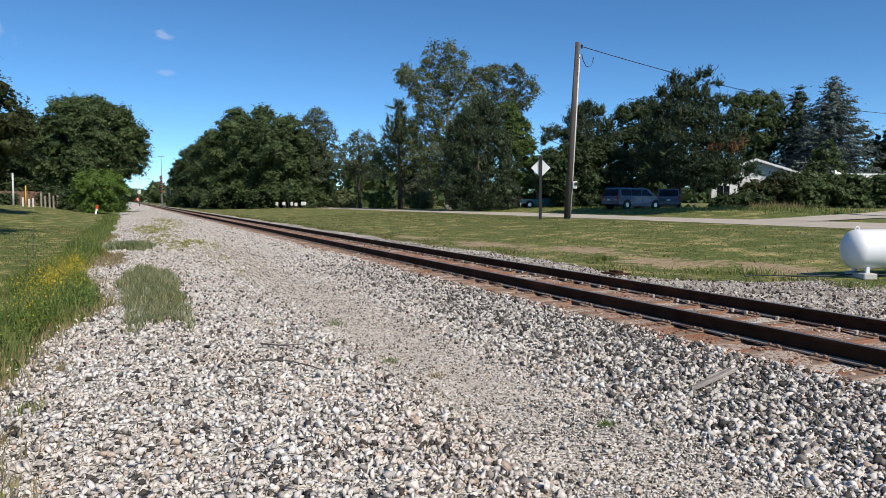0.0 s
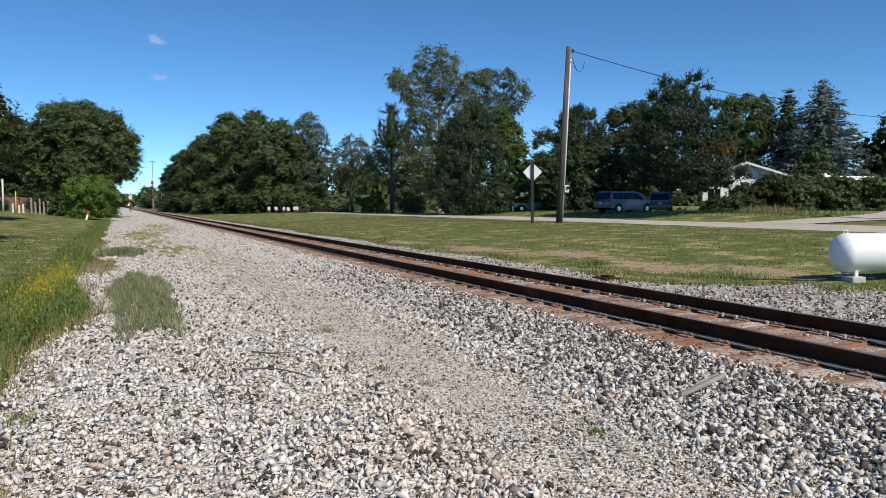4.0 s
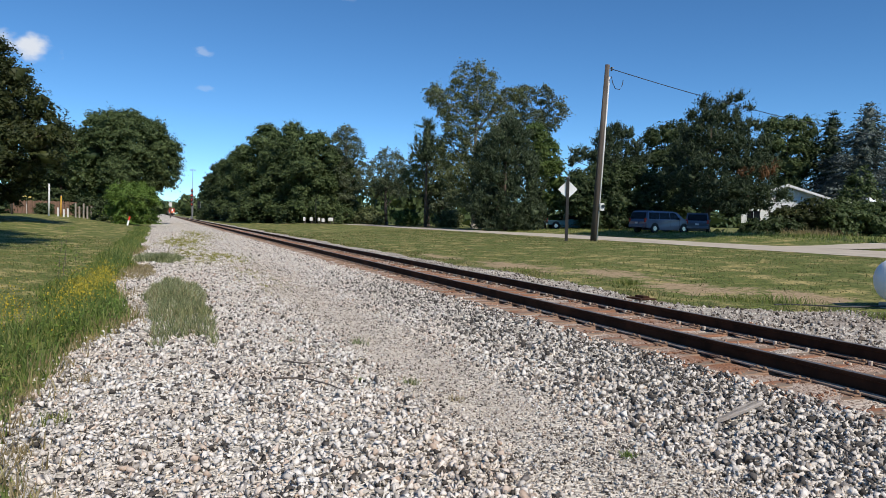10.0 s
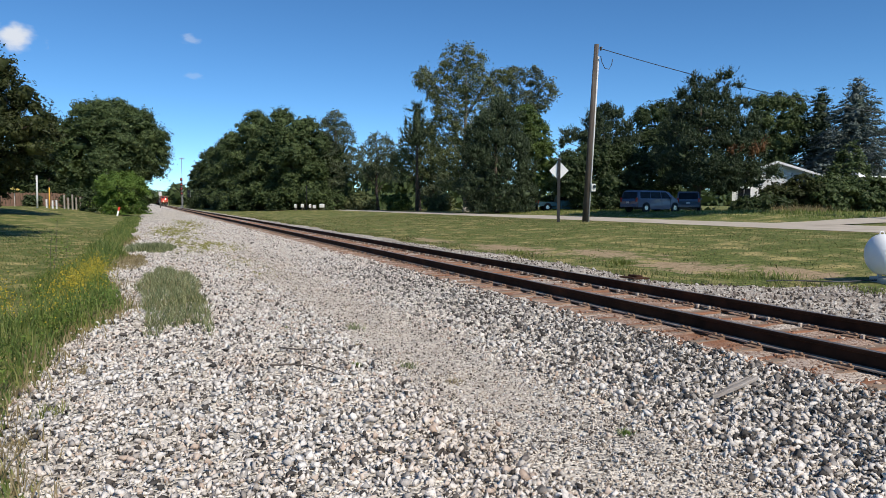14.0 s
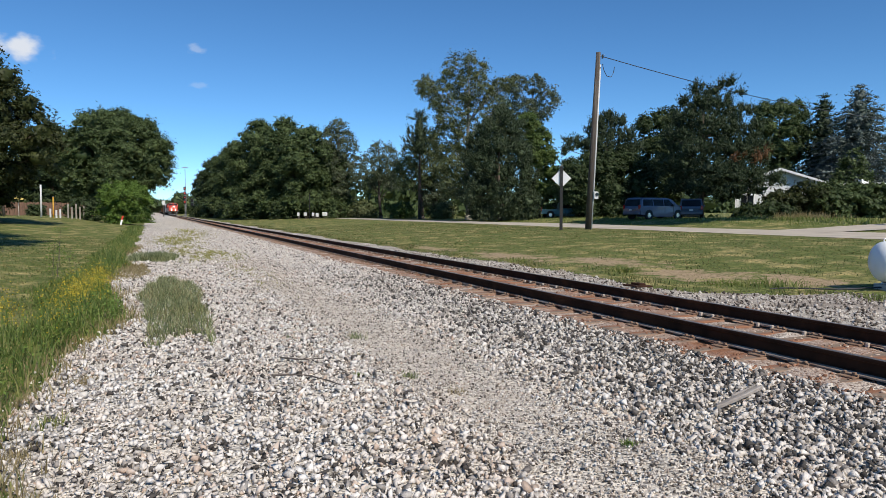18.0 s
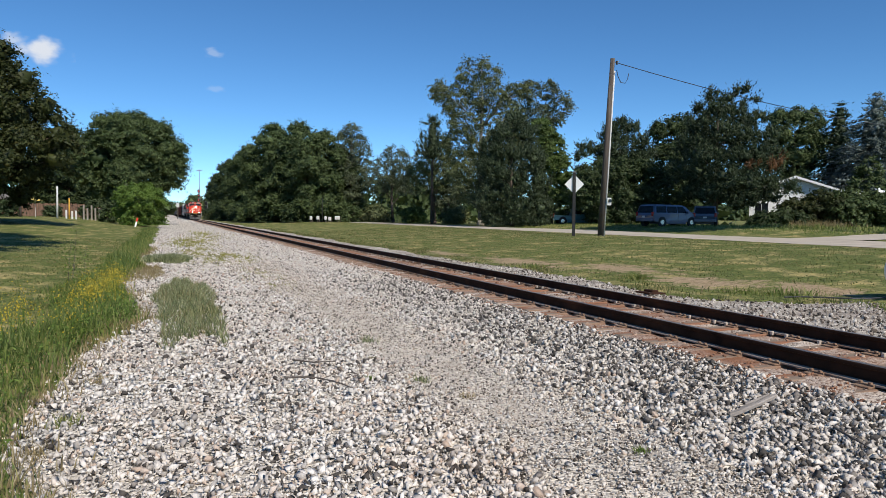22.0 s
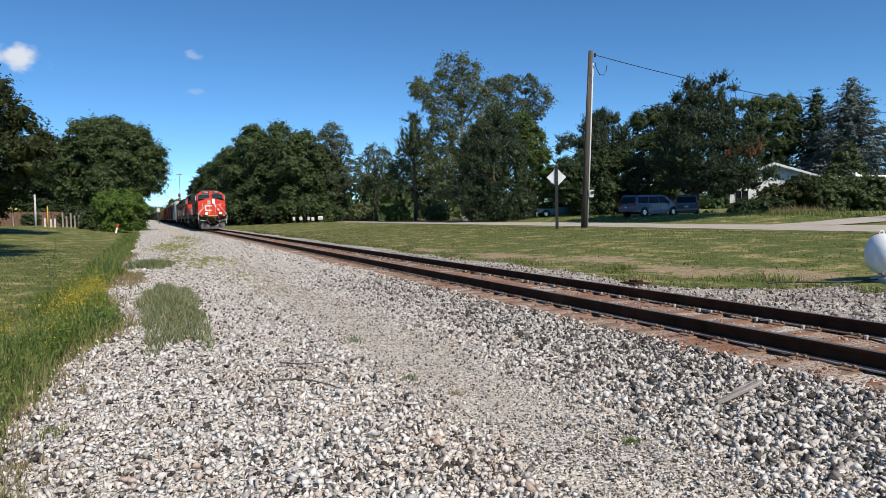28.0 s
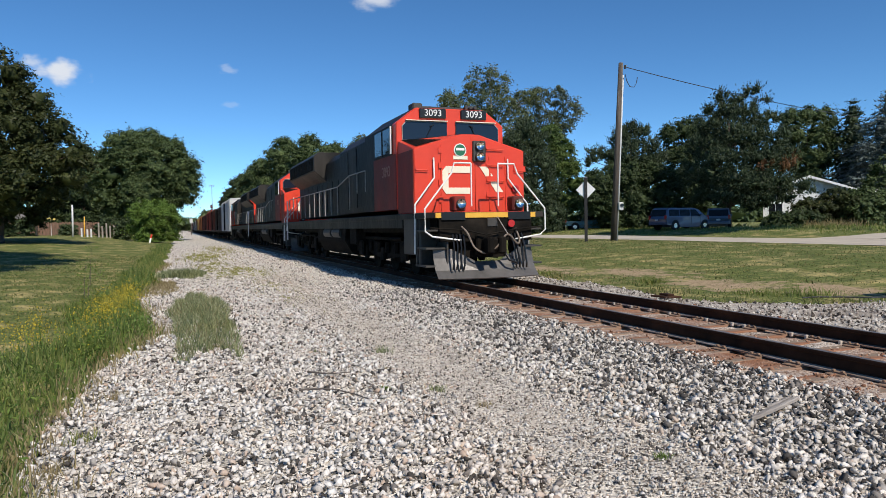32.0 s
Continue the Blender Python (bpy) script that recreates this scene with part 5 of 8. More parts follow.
def bogie(parent, y, axles, radius, half, keyed=False):
    """Side frames with axle boxes and springs; the wheels turn in them."""
    for k in axles:
        wheelset(parent, y + k, radius, keyed)
    lo, hi = min(axles), max(axles)
    for side in (-1, 1):
        bm = bmesh.new()
        out = [(y + lo - 0.45, 0.62), (y + lo - 0.25, 0.95), (y + lo + 0.6, 0.98), (y - 0.3, 0.62), (y + 0.3, 0.62), (y + hi - 0.6, 0.98), (y + hi + 0.25, 0.95), (y + hi + 0.45, 0.62), (y + hi - 0.5, 0.46), (y, 0.36), (y + lo + 0.5, 0.46)]
        prism(bm, out, "x", side * (half - 0.16), side * half, 0.02)
        for k in axles:
            box(bm, *sorted((side * half, side * (half + 0.10))), y + k - 0.17, y + k + 0.17, radius - 0.20, radius + 0.18, 0.03)
        for k in np.linspace(lo + 0.55, hi - 0.55, 4):
            disc(bm, (side * (half + 0.05), y + k, 0.72), "z", 0.08, 0.30, 10)
        tube(bm, [(side * (half + 0.06), y + lo, 0.98), (side * (half + 0.06), y + hi, 0.98)], 0.05, 8)
        part("side_frame", bm, GRIME, parent, "dusty black cast side frame")


def grab(bm, x, z, w, y=-0.055):
    tube(bm, [(x - w / 2, y + 0.055, z), (x - w / 2, y, z - 0.03), (x + w / 2, y, z - 0.03), (x + w / 2, y + 0.055, z)], 0.014, 6)


def reflector_lamp(name, x, y, z, r, parent, lit):
    """A deep round lamp that faces -y: bright dish, dark rim and a bulb at its focus."""
    f, sides = 0.050, 20
    deep = r * r / (4 * f)
    bm = bmesh.new()
    rings = [[bm.verts.new((x + q * math.cos(2 * math.pi * k / sides), y - 0.006 - q * q / (4 * f), z + q * math.sin(2 * math.pi * k / sides))) for k in range(sides)] for q in np.linspace(0.004, r, 8)]
    for a, b in zip(rings, rings[1:]):
        for k in range(sides):
            bm.faces.new((a[k], a[(k + 1) % sides], b[(k + 1) % sides], b[k]))
    bm.faces.new(rings[0])
    dish = part(name, bm, DISH, parent, "round lamp with a bright reflector", True)
    bm = bmesh.new()
    out = [[bm.verts.new((x + q * math.cos(2 * math.pi * k / sides), h, z + q * math.sin(2 * math.pi * k / sides))) for k in range(sides)] for q, h in ((r + 0.016, y + 0.01), (r + 0.016, y - deep - 0.014), (r + 0.002, y - deep - 0.014), (r + 0.002, y - deep - 0.004))]
    for a, b in zip(out, out[1:]):
        for k in range(sides):
            bm.faces.new((a[k], a[(k + 1) % sides], b[(k + 1) % sides], b[k]))
    part("rim", bm, GREY, dish)
    bm = bmesh.new()
    bmesh.ops.create_icosphere(bm, subdivisions=2, radius=0.016)
    bmesh.ops.translate(bm, verts=bm.verts[:], vec=(x, y - 0.006 - f, z))
    part("bulb", bm, BULB_ON if lit else LAMP_DIM, dish, "lit warm bulb" if lit else "dark bulb")


def locomotive(label, lit, keyed):
    """Wide-nosed freight diesel; the nose is at y = 0 and faces -y; z is counted from the rail."""
    lo = thing("locomotive", pose(0, 0, 0), label, "locomotive", "freight train")
    # nose with a ridge, its black slope below the windscreens
    face = [(-1.49, 1.64), (1.49, 1.64), (1.49, 3.22), (0.22, 3.60), (-0.22, 3.60), (-1.49, 3.22)]
    bm = prism(bmesh.new(), face, "y", 0.0, 1.3, 0.02)
    for v in bm.verts:
        if v.co.y > 1.0 and v.co.z > 3.0:
            v.co.z = 3.54
    nose = part("nose", bm, RED, lo, "orange-red wide nose")
    bm = bmesh.new()
    q = [bm.verts.new(p) for p in ((-1.40, 0.10, 3.285), (-0.2, 0.10, 3.612), (0.2, 0.10, 3.612), (1.40, 0.10, 3.285), (1.40, 1.28, 3.565), (-1.40, 1.28, 3.565))]
    for f in ((0, 1, 5), (1, 2, 4, 5), (2, 3, 4)):
        bm.faces.new([q[i] for i in f])
    bmesh.ops.solidify(bm, geom=bm.faces[:], thickness=-0.012)
    part("glare_panel", bm, BLACK, nose, "black panel below the windscreens")
    # nose door, hinges, grab irons
    bm = boxes((0.02, 0.10, -0.012, 0.004, 1.70, 3.55), (0.50, 0.545, -0.02, 0.004, 1.70, 3.05), (0.95, 0.99, -0.02, 0.004, 1.70, 3.05), (-0.80, -0.765, -0.02, 0.004, 1.70, 3.35), (0.12, 0.16, -0.025, 0.004, 1.70, 2.95))
    for z in (1.9, 2.32, 2.74, 3.12):
        box(bm, -0.86, -0.76, -0.035, 0.0, z, z + 0.14)
    part("nose_door", bm, RED, nose, "ribbed orange-red nose door")
    for x, z, w in ((0.66, 3.26, 0.46), (0.66, 2.86, 0.46), (0.66, 2.46, 0.46), (0.66, 2.06, 0.46), (-1.3, 2.72, 0.3), (1.36, 2.72, 0.3)):
        bm = bmesh.new()
        grab(bm, x, z, w)
        box(bm, x - w / 2 - 0.01, x + w / 2 + 0.01, -0.022, 0.0, z - 0.02, z + 0.10)
        part("grab_iron", bm, RED, nose)
    # marking shapes
    part("marking", boxes((-0.62, 0.02, -0.016, 0.0, 2.63, 2.80), bevel=0.007), CREAM, nose, "cream painted bar")
    part("marking", boxes((-0.60, -0.02, -0.016, 0.0, 2.11, 2.27), bevel=0.007), CREAM, nose, "cream painted bar")
    bm = prism(bmesh.new(), [(-0.76, 2.24), (-0.66, 2.11), (-0.60, 2.11), (-0.60, 2.80), (-0.66, 2.80), (-0.76, 2.68)], "y", -0.016, 0.0)
    part("marking", bm, CREAM, nose, "cream painted upright")
    bm = prism(bmesh.new(), [(0.24, 2.80), (0.44, 2.80), (0.90, 2.15), (0.70, 2.15)], "y", -0.016, 0.0)
    part("marking", bm, CREAM, nose, "cream painted slanted stripe")
    bm = disc(bmesh.new(), (-0.28, -0.012, 3.20), "y", 0.165, 0.02, 24)
    badge = part("badge", bm, WHITE, nose, "round white and green badge")
    part("badge_ring", disc(bmesh.new(), (-0.28, -0.024, 3.20), "y", 0.14, 0.012, 24), GREEN, badge)
    part("badge_bar", boxes((-0.39, -0.17, -0.036, -0.028, 3.19, 3.25)), WHITE, badge)
    part("name_bar", boxes((-0.46, -0.08, -0.014, 0.0, 2.97, 3.06)), CREAM, nose, "small pale notice bar")
    # headlight box
    hb = part("headlight_box", boxes((0.05, 0.40, -0.07, 0.02, 2.92, 3.44), bevel=0.02), GREY, nose, "grey headlight housing")
    for z in (3.05, 3.31):
        reflector_lamp("headlight", 0.225, -0.072, z, 0.105, hb, lit)
    # cab
    roof = [(-1.53, 1.78), (1.53, 1.78), (1.53, 4.02), (0.98, 4.44), (-0.98, 4.44), (-1.53, 4.02)]
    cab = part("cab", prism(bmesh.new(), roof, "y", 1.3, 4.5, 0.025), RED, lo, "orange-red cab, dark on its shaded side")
    for s in (-1, 1):
        w = [(s * 0.13, 3.60), (s * 1.36, 3.60), (s * 1.36, 3.94), (s * 1.24, 4.06), (s * 0.13, 4.06)]
        bm = prism(bmesh.new(), [(x * 1.015 - s * 0.004, z + (0.016 if z > 3.8 else -0.016)) for x, z in w], "y", 1.272, 1.3)
        fr = part("window_frame", bm, RAILING, cab, "silver window frame")
        part("windscreen", prism(bmesh.new(), w, "y", 1.258, 1.274), CABGLASS, fr, "dark blue reflecting windscreen")
        bm = tube(bmesh.new(), [(s * 0.75, 1.235, 3.60), (s * 0.55, 1.235, 3.98)], 0.010, 5)
        tube(bm, [(s * 0.5, 1.235, 4.0), (s * 0.62, 1.235, 3.95)], 0.014, 5)
        part("wiper", bm, INK, fr)
        nb = part("number_board", boxes((s * 0.585 + 0.06 - 0.37, s * 0.585 + 0.06 + 0.37, 1.235, 1.305, 4.17, 4.42), bevel=0.015), INK, cab, "black number board")
        words("3093", 0.25, pose(s * 0.585 + 0.06, 1.230, 4.297, 90), WHITE, nb, "number")
        part("visor", boxes((s * 0.70 - 0.58, s * 0.70 + 0.58, 1.20, 1.30, 4.085, 4.105)), CREAM, cab, "pale rain strip")
        x = s * 1.535
        for y0, y1 in ((1.75, 2.45), (2.6, 3.3)):
            fr2 = part("side_window_frame", boxes((min(x, x + s * 0.025), max(x, x + s * 0.025), y0 - 0.05, y1 + 0.05, 3.25, 4.0)), BLACK, cab)
            part("side_window", boxes((min(x, x + s * 0.035), max(x, x + s * 0.035), y0, y1, 3.3, 3.95)), CABGLASS, fr2, "dark side window")
        part("wind_deflector", boxes((min(x + s * 0.03, x + s * 0.06), max(x + s * 0.03, x + s * 0.06), 1.62, 1.70, 3.25, 3.98)), WHITE, cab, "white framed wind deflector")
        # cab side turns black below the roof line further back
        part("side_panel", boxes((min(x, x + s * 0.012), max(x, x + s * 0.012), 3.55, 4.502, 1.772, 3.22)), BLACK, cab, "grimy black side panel")
        part("grimy_shaded_side", boxes((min(s * 1.49, s * 1.505), max(s * 1.49, s * 1.505), 0.04, 1.3, 1.66, 3.2)), DULL_RED, nose, "dark red side, grime and shade in its colour")
        part("grimy_shaded_side", boxes((min(x, x + s * 0.010), max(x, x + s * 0.010), 1.33, 3.56, 1.772, 3.22)), DULL_RED, cab, "dark red side, grime and shade in its colour")
        words("3093", 0.40, pose(s * 1.548, 2.25, 2.80, 90, 0, s * 90), SIDE_NUMBER, cab, "side_number")
    cover = [(-1.537, 3.224), (1.537, 3.224), (1.537, 4.024), (0.984, 4.447), (-0.984, 4.447), (-1.537, 4.024)]
    part("cab_cover", prism(bmesh.new(), cover, "y", 1.66, 4.506), BLACK, cab, "sooty black upper side and roof of the cab")
    bm = boxes((-0.75, 0.75, 1.7, 2.9, 4.44, 4.56), (-1.0, -0.72, 1.5, 1.9, 4.4, 4.6), bevel=0.03)
    part("roof_unit", bm, GREY, lo, "grey air conditioner on the cab roof")
    bm = bmesh.new()
    for x in (0.55, 0.68, 0.81):
        tube(bm, [(x, 1.5, 4.54), (x, 1.9, 4.54)], 0.05, 8, 0.02)
    part("horn", bm, GREY, lo)
    # body behind the cab
    part("cabinet", prism(bmesh.new(), [(-1.44, 1.78), (1.44, 1.78), (1.44, 3.95), (1.02, 4.32), (-1.02, 4.32), (-1.44, 3.95)], "y", 4.5, 8.6, 0.02), BLACK, lo, "grimy black equipment cabinet")
    part("hood", prism(bmesh.new(), [(-0.98, 1.78), (0.98, 1.78), (0.98, 4.0), (0.72, 4.3), (-0.72, 4.3), (-0.98, 4.0)], "y", 8.6, 20.4, 0.02), BLACK, lo, "grimy black engine hood")
    bm = prism(bmesh.new(), [(-0.98, 3.28), (0.98, 3.28), (1.50, 3.72), (1.50, 4.34), (1.30, 4.52), (-1.30, 4.52), (-1.50, 4.34), (-1.50, 3.72)], "y", 13.4, 20.3, 0.02)
    part("radiator", bm, BLACK, lo, "flared black radiator housing")
    part("exhaust_stack", boxes((-0.35, 0.35, 10.0, 11.0, 4.28, 4.46), bevel=0.04), GRIME, lo)
    bm = prism(bmesh.new(), [(-0.98, 1.78), (0.98, 1.78), (0.98, 3.4), (1.3, 3.75), (1.3, 4.3), (-1.3, 4.3), (-1.3, 3.75), (-0.98, 3.4)], "y", 20.4, 20.52, 0.01)
    part("rear_end", bm, RED, lo, "orange-red rear hood end")
    for s in (-1, 1):
        for k in range(10):
            y = 8.75 + k * 1.12
            part("hood_door", boxes((min(s * 0.98, s * 1.0), max(s * 0.98, s * 1.0), y, y + 1.02, 1.95, 3.2), bevel=0.006), BLACK, lo)
        for k in range(3):
            y = 4.75 + k * 1.25
            part("cabinet_door", boxes((min(s * 1.44, s * 1.46), max(s * 1.44, s * 1.46), y, y + 1.12, 1.95, 3.85), bevel=0.006), BLACK, lo)
        for k in range(9):
            y = 13.6 + k * 0.73
            part("grille", boxes((min(s * 1.50, s * 1.515), max(s * 1.50, s * 1.515), y, y + 0.64, 3.76, 4.3), bevel=0.005), GRIME, lo)
    # deck, sill, tank
    part("deck", boxes((-1.54, 1.54, -0.92, 21.3, 1.50, 1.64), bevel=0.015), BLACK, lo)
    part("sill", boxes((-1.2, 1.2, -0.75, 21.1, 1.15, 1.50)), GRIME, lo)
    # boxes added so that no light shows through under the locomotive
    part("underframe", boxes((-0.62, 0.62, -0.7, 21.0, 0.55, 1.15), (-1.05, 1.05, 7.0, 13.9, 0.5, 1.15)), GRIME, lo, "dark boxes added to block light below the frame")
    for s in (-1, 1):
        part("side_sill", boxes((*sorted((s * 1.50, s * 1.53)), 0.9, 20.9, 1.28, 1.50)), BLACK, lo, "grimy black sill below the walkway")
        for y in (1.2, 5.9, 14.2, 18.9):
            part("brake_cylinder", boxes((*sorted((s * 1.24, s * 1.34)), y, y + 0.5, 0.42, 0.9), bevel=0.04), GRIME, lo)
        part("sand_box", boxes((*sorted((s * 1.10, s * 1.45)), 6.3, 7.2, 0.75, 1.28), bevel=0.03), GRIME, lo)
    tank = [(-1.42, 1.30), (-1.46, 0.85), (-1.20, 0.42), (-0.8, 0.30), (0.8, 0.30), (1.20, 0.42), (1.46, 0.85), (1.42, 1.30)]
    ft = part("fuel_tank", prism(bmesh.new(), tank, "y", 7.9, 13.1, 0.03), GRIME, lo, "dusty dark fuel tank")
    for s in (-1, 1):
        bm = bmesh.new()
        for y in (8.6, 10.2):
            tube(bm, [(s * 1.34, y, 1.12), (s * 1.34, y + 1.3, 1.12)], 0.20, 12)
        part("air_reservoir", bm, GREY, ft, "grey air tank")
    for y in (4.0, 16.9):
        bogie(lo, y, (-1.95, 0.0, 1.95), 0.53, 1.12, keyed)
    # railings along the walkway
    for s in (-1, 1):
        x = s * 1.5
        for k in range(11):
            y = 8.8 + k * 1.17
            part("stanchion", tube(bmesh.new(), [(x, y, 1.78), (x, y, 2.78)], 0.022, 6), RAILING, lo)
        bm = tube(bmesh.new(), [(x, 4.7, 3.05), (x, 6.9, 3.05), (x, 8.8, 2.78), (x, 20.6, 2.78), (x, 21.2, 1.9)], 0.020, 6)
        for y in (4.7, 5.8, 6.9):
            tube(bm, [(x, y, 1.9 if y > 6 else 2.4), (x, y, 3.05)], 0.020, 6)
        part("handrail", bm, RAILING, lo, "silver handrail, shade of the side in its colour")
        # white grab rails of the end steps, front and back
        part("step_rail", tube(bmesh.new(), [(s * 1.0, -0.06, 3.0), (s * 1.0, -0.08, 2.5), (s * 1.52, -0.12, 1.85), (s * 1.54, -0.12, 0.65)], 0.021, 7), WHITE, lo, "white step handrail")
        bm = tube(bmesh.new(), [(s * 0.35, -0.86, 2.80), (s * 0.78, -0.86, 2.80), (s * 0.86, -0.88, 2.56), (s * 1.56, -0.95, 1.72), (s * 1.56, -0.97, 1.2), (s * 1.40, -1.0, 1.08), (s * 0.7, -1.04, 0.98)], 0.021, 7)
        tube(bm, [(s * 0.35, -0.86, 2.80), (s * 0.35, -0.86, 1.78)], 0.018, 7)
        part("front_rail", bm, WHITE, lo, "white front handrail")
        part("rear_rail", tube(bmesh.new(), [(s * 1.52, 21.25, 2.75), (s * 1.54, 21.3, 1.8), (s * 1.54, 21.3, 0.7)], 0.03, 7), WHITE, lo, "white step handrail")
        # steps
        bm = boxes((min(s * 0.98, s * 1.02), max(s * 0.98, s * 1.02), -0.92, -0.1, 0.35, 1.50), (min(s * 1.0, s * 1.5), max(s * 1.0, s * 1.5), -0.12, -0.08, 0.35, 1.50))
        for z in (0.36, 0.78, 1.2):
            box(bm, *sorted((s * 1.0, s * 1.52)), -0.85, -0.1, z, z + 0.04)
        part("steps", bm, GREY, lo, "grey end steps")
        part("step_well", boxes((*sorted((s * 1.03, s * 1.46)), -0.30, -0.16, 0.38, 1.56), (*sorted((s * 1.44, s * 1.50)), -0.16, 0.9, 0.62, 1.62), bevel=0.02), GREY, lo, "dark sheet behind the steps")
        # ditch lights
        dl = part("ditch_light_box", boxes((s * 0.76 - 0.15 + 0.08, s * 0.76 + 0.15 + 0.08, -0.95, -0.62, 1.66, 2.02), bevel=0.03), DULL_RED, lo, "dark ditch light housing")
        reflector_lamp("ditch_light", s * 0.76 + 0.10, -0.952, 1.84, 0.10, dl, lit)
        bm = bmesh.new()
        for k in range(4):
            x0 = s * (0.62 + k * 0.09)
            tube(bm, [(x0, -0.98, 1.12), (x0 + 0.02 * s, -1.12, 0.8), (x0 + 0.05 * s, -1.16, 0.42), (x0 + 0.06 * s, -1.13, 0.30)], 0.022, 6)
        part("brake_hoses", bm, INK, lo, "black hanging brake hoses")
    part("front_stripe", boxes((-1.30, 1.30, -0.955, -0.925, 1.51, 1.63)), YELLOW, lo, "yellow edge stripe")
    for x in (-0.86, 0.86):
        part("lamp_bracket", boxes((x - 0.3, x + 0.3, -0.97, -0.955, 1.46, 1.645)), INK, lo)
    part("marker_light", disc(bmesh.new(), (1.22, -0.02, 2.25), "y", 0.09, 0.08, 14), RED_LAMP, lo, "red marker lamp")
    part("hose_flag", disc(bmesh.new(), (0.62, -1.0, 1.36), "y", 0.09, 0.04, 12), RED_LAMP, lo, "red valve handle")
    # end sheet, coupler, plough
    part("end_sheet", boxes((-1.2, 1.2, -0.93, -0.86, 0.95, 1.50)), GRIME, lo, "grimy black end sheet")
    part("end_plate", boxes((0.02, 0.28, -0.95, -0.93, 1.30, 1.50)), GREY, lo)
    bm = boxes((-0.17, 0.17, -1.45, -0.9, 0.72, 1.02), (-0.30, 0.30, -1.02, -0.9, 0.62, 1.12), (-0.26, -0.10, -1.62, -1.3, 0.66, 1.06), (0.06, 0.24, -1.55, -1.3, 0.66, 1.06), bevel=0.04)
    part("coupler", bm, GRIME, lo, "dark steel knuckle coupler")
    bm = tube(bmesh.new(), slung([(-0.66, -0.98, 1.30), (-0.58, -1.15, 1.14), (-0.46, -1.25, 0.82), (-0.22, -1.35, 0.68), (0.02, -1.45, 0.82), (0.22, -1.5, 1.08), (0.34, -1.5, 1.08), (0.52, -1.4, 0.93), (0.68, -1.25, 0.88), (0.78, -1.1, 1.0), (0.74, -0.98, 1.24)]), 0.022, 7)
    part("train_line", bm, RUBBER, lo, "tan cable slung across the front")
    part("cable_chain", tube(bmesh.new(), [(0.28, -0.95, 1.52), (0.28, -1.5, 1.12)], 0.012, 5), RAILING, lo, "thin chain that holds the cable")
    bm = tube(bmesh.new(), [(0.30, -1.2, 0.75), (0.42, -1.3, 0.5), (0.62, -1.3, 0.42), (0.72, -1.2, 0.62), (0.70, -1.1, 0.9)], 0.035, 7)
    part("air_hose", bm, INK, lo, "black air hose")
    part("uncoupling_bar", tube(bmesh.new(), [(-1.45, -1.0, 1.28), (-0.6, -1.06, 1.22), (-0.1, -1.12, 1.1), (0.7, -1.06, 1.22), (1.45, -1.0, 1.28)], 0.02, 6), GRIME, lo)
    bm = bmesh.new()
    prof = [(-0.98, 0.78), (-1.02, 0.56), (-1.16, 0.28), (-1.36, 0.10)]
    cols = [-1.30, -0.9, -0.3, 0.3, 0.9, 1.30]
    rows = []
    for x in cols:
        back = 0.30 * (abs(x) / 1.38) ** 2
        cut = 0.30 if abs(x) < 0.5 else 0.0
        rows.append([bm.verts.new((x, y + back, z - (cut if z > 0.7 else cut * 0.4 if z > 0.5 else 0))) for y, z in prof])
    for a, b in zip(rows, rows[1:]):
        for k in range(3):
            bm.faces.new((a[k], b[k], b[k + 1], a[k + 1]))
    bmesh.ops.recalc_face_normals(bm, faces=bm.faces[:])
    bmesh.ops.solidify(bm, geom=bm.faces[:], thickness=0.03)
    part("snow_plough", bm, PLOUGH, lo, "worn grey steel plough")
    return lo


def boxcar(label, paint, ribs=True, height=4.55, length=16.8, roof=None):
    """Ribbed freight car on two bogies; its front end is at y = 0."""
    car = thing("freight_car", pose(0, 0, 0), label, "freight car", "freight train")
    part("body", boxes((-1.50, 1.50, 0.5, length + 0.5, 1.05, height), bevel=0.02), paint, car)
    part("roof", prism(bmesh.new(), [(-1.53, height - 0.02), (1.53, height - 0.02), (1.4, height + 0.10), (0, height + 0.18), (-1.4, height + 0.10)], "y", 0.45, length + 0.55), roof or paint, car, "metal roof")
    part("underframe", boxes((-1.1, 1.1, 0.0, length + 1.0, 0.8, 1.06)), GRIME, car)
    for s in (-1, 1):
        x = s * 1.5
        if ribs:
            for k in range(15):
                y = 0.9 + k * (length - 0.8) / 14
                part("rib", boxes((min(x, x + s * 0.07), max(x, x + s * 0.07), y - 0.06, y + 0.06, 1.1, height - 0.05)), paint, car)
        mid = 0.5 + length / 2
        dr = part("door", boxes((min(x, x + s * 0.10), max(x, x + s * 0.10), mid - 1.5, mid + 1.5, 1.1, height - 0.12), bevel=0.02), paint, car)
        bm = bmesh.new()
        for k in range(4):
            tube(bm, [(x + s * 0.12, mid - 1.2 + k * 0.8, 1.15), (x + s * 0.12, mid - 1.2 + k * 0.8, height - 0.2)], 0.025, 5)
        part("lock_rod", bm, GRIME, dr)
        bm = bmesh.new()
        for z in np.linspace(1.3, 3.9, 7):
            tube(bm, [(s * 1.1, 0.44, z), (s * 1.45, 0.44, z)], 0.016, 5)
        part("ladder", bm, RAILING, car)
    bm = bmesh.new()
    for z in np.linspace(1.4, height - 0.5, 7):
        box(bm, -1.4, 1.4, 0.44, 0.5, z, z + 0.14)
    part("end_ribs", bm, paint, car)
    for y in (2.4, length - 1.4):
        bogie(car, y, (-0.87, 0.87), 0.42, 1.0)
    return car


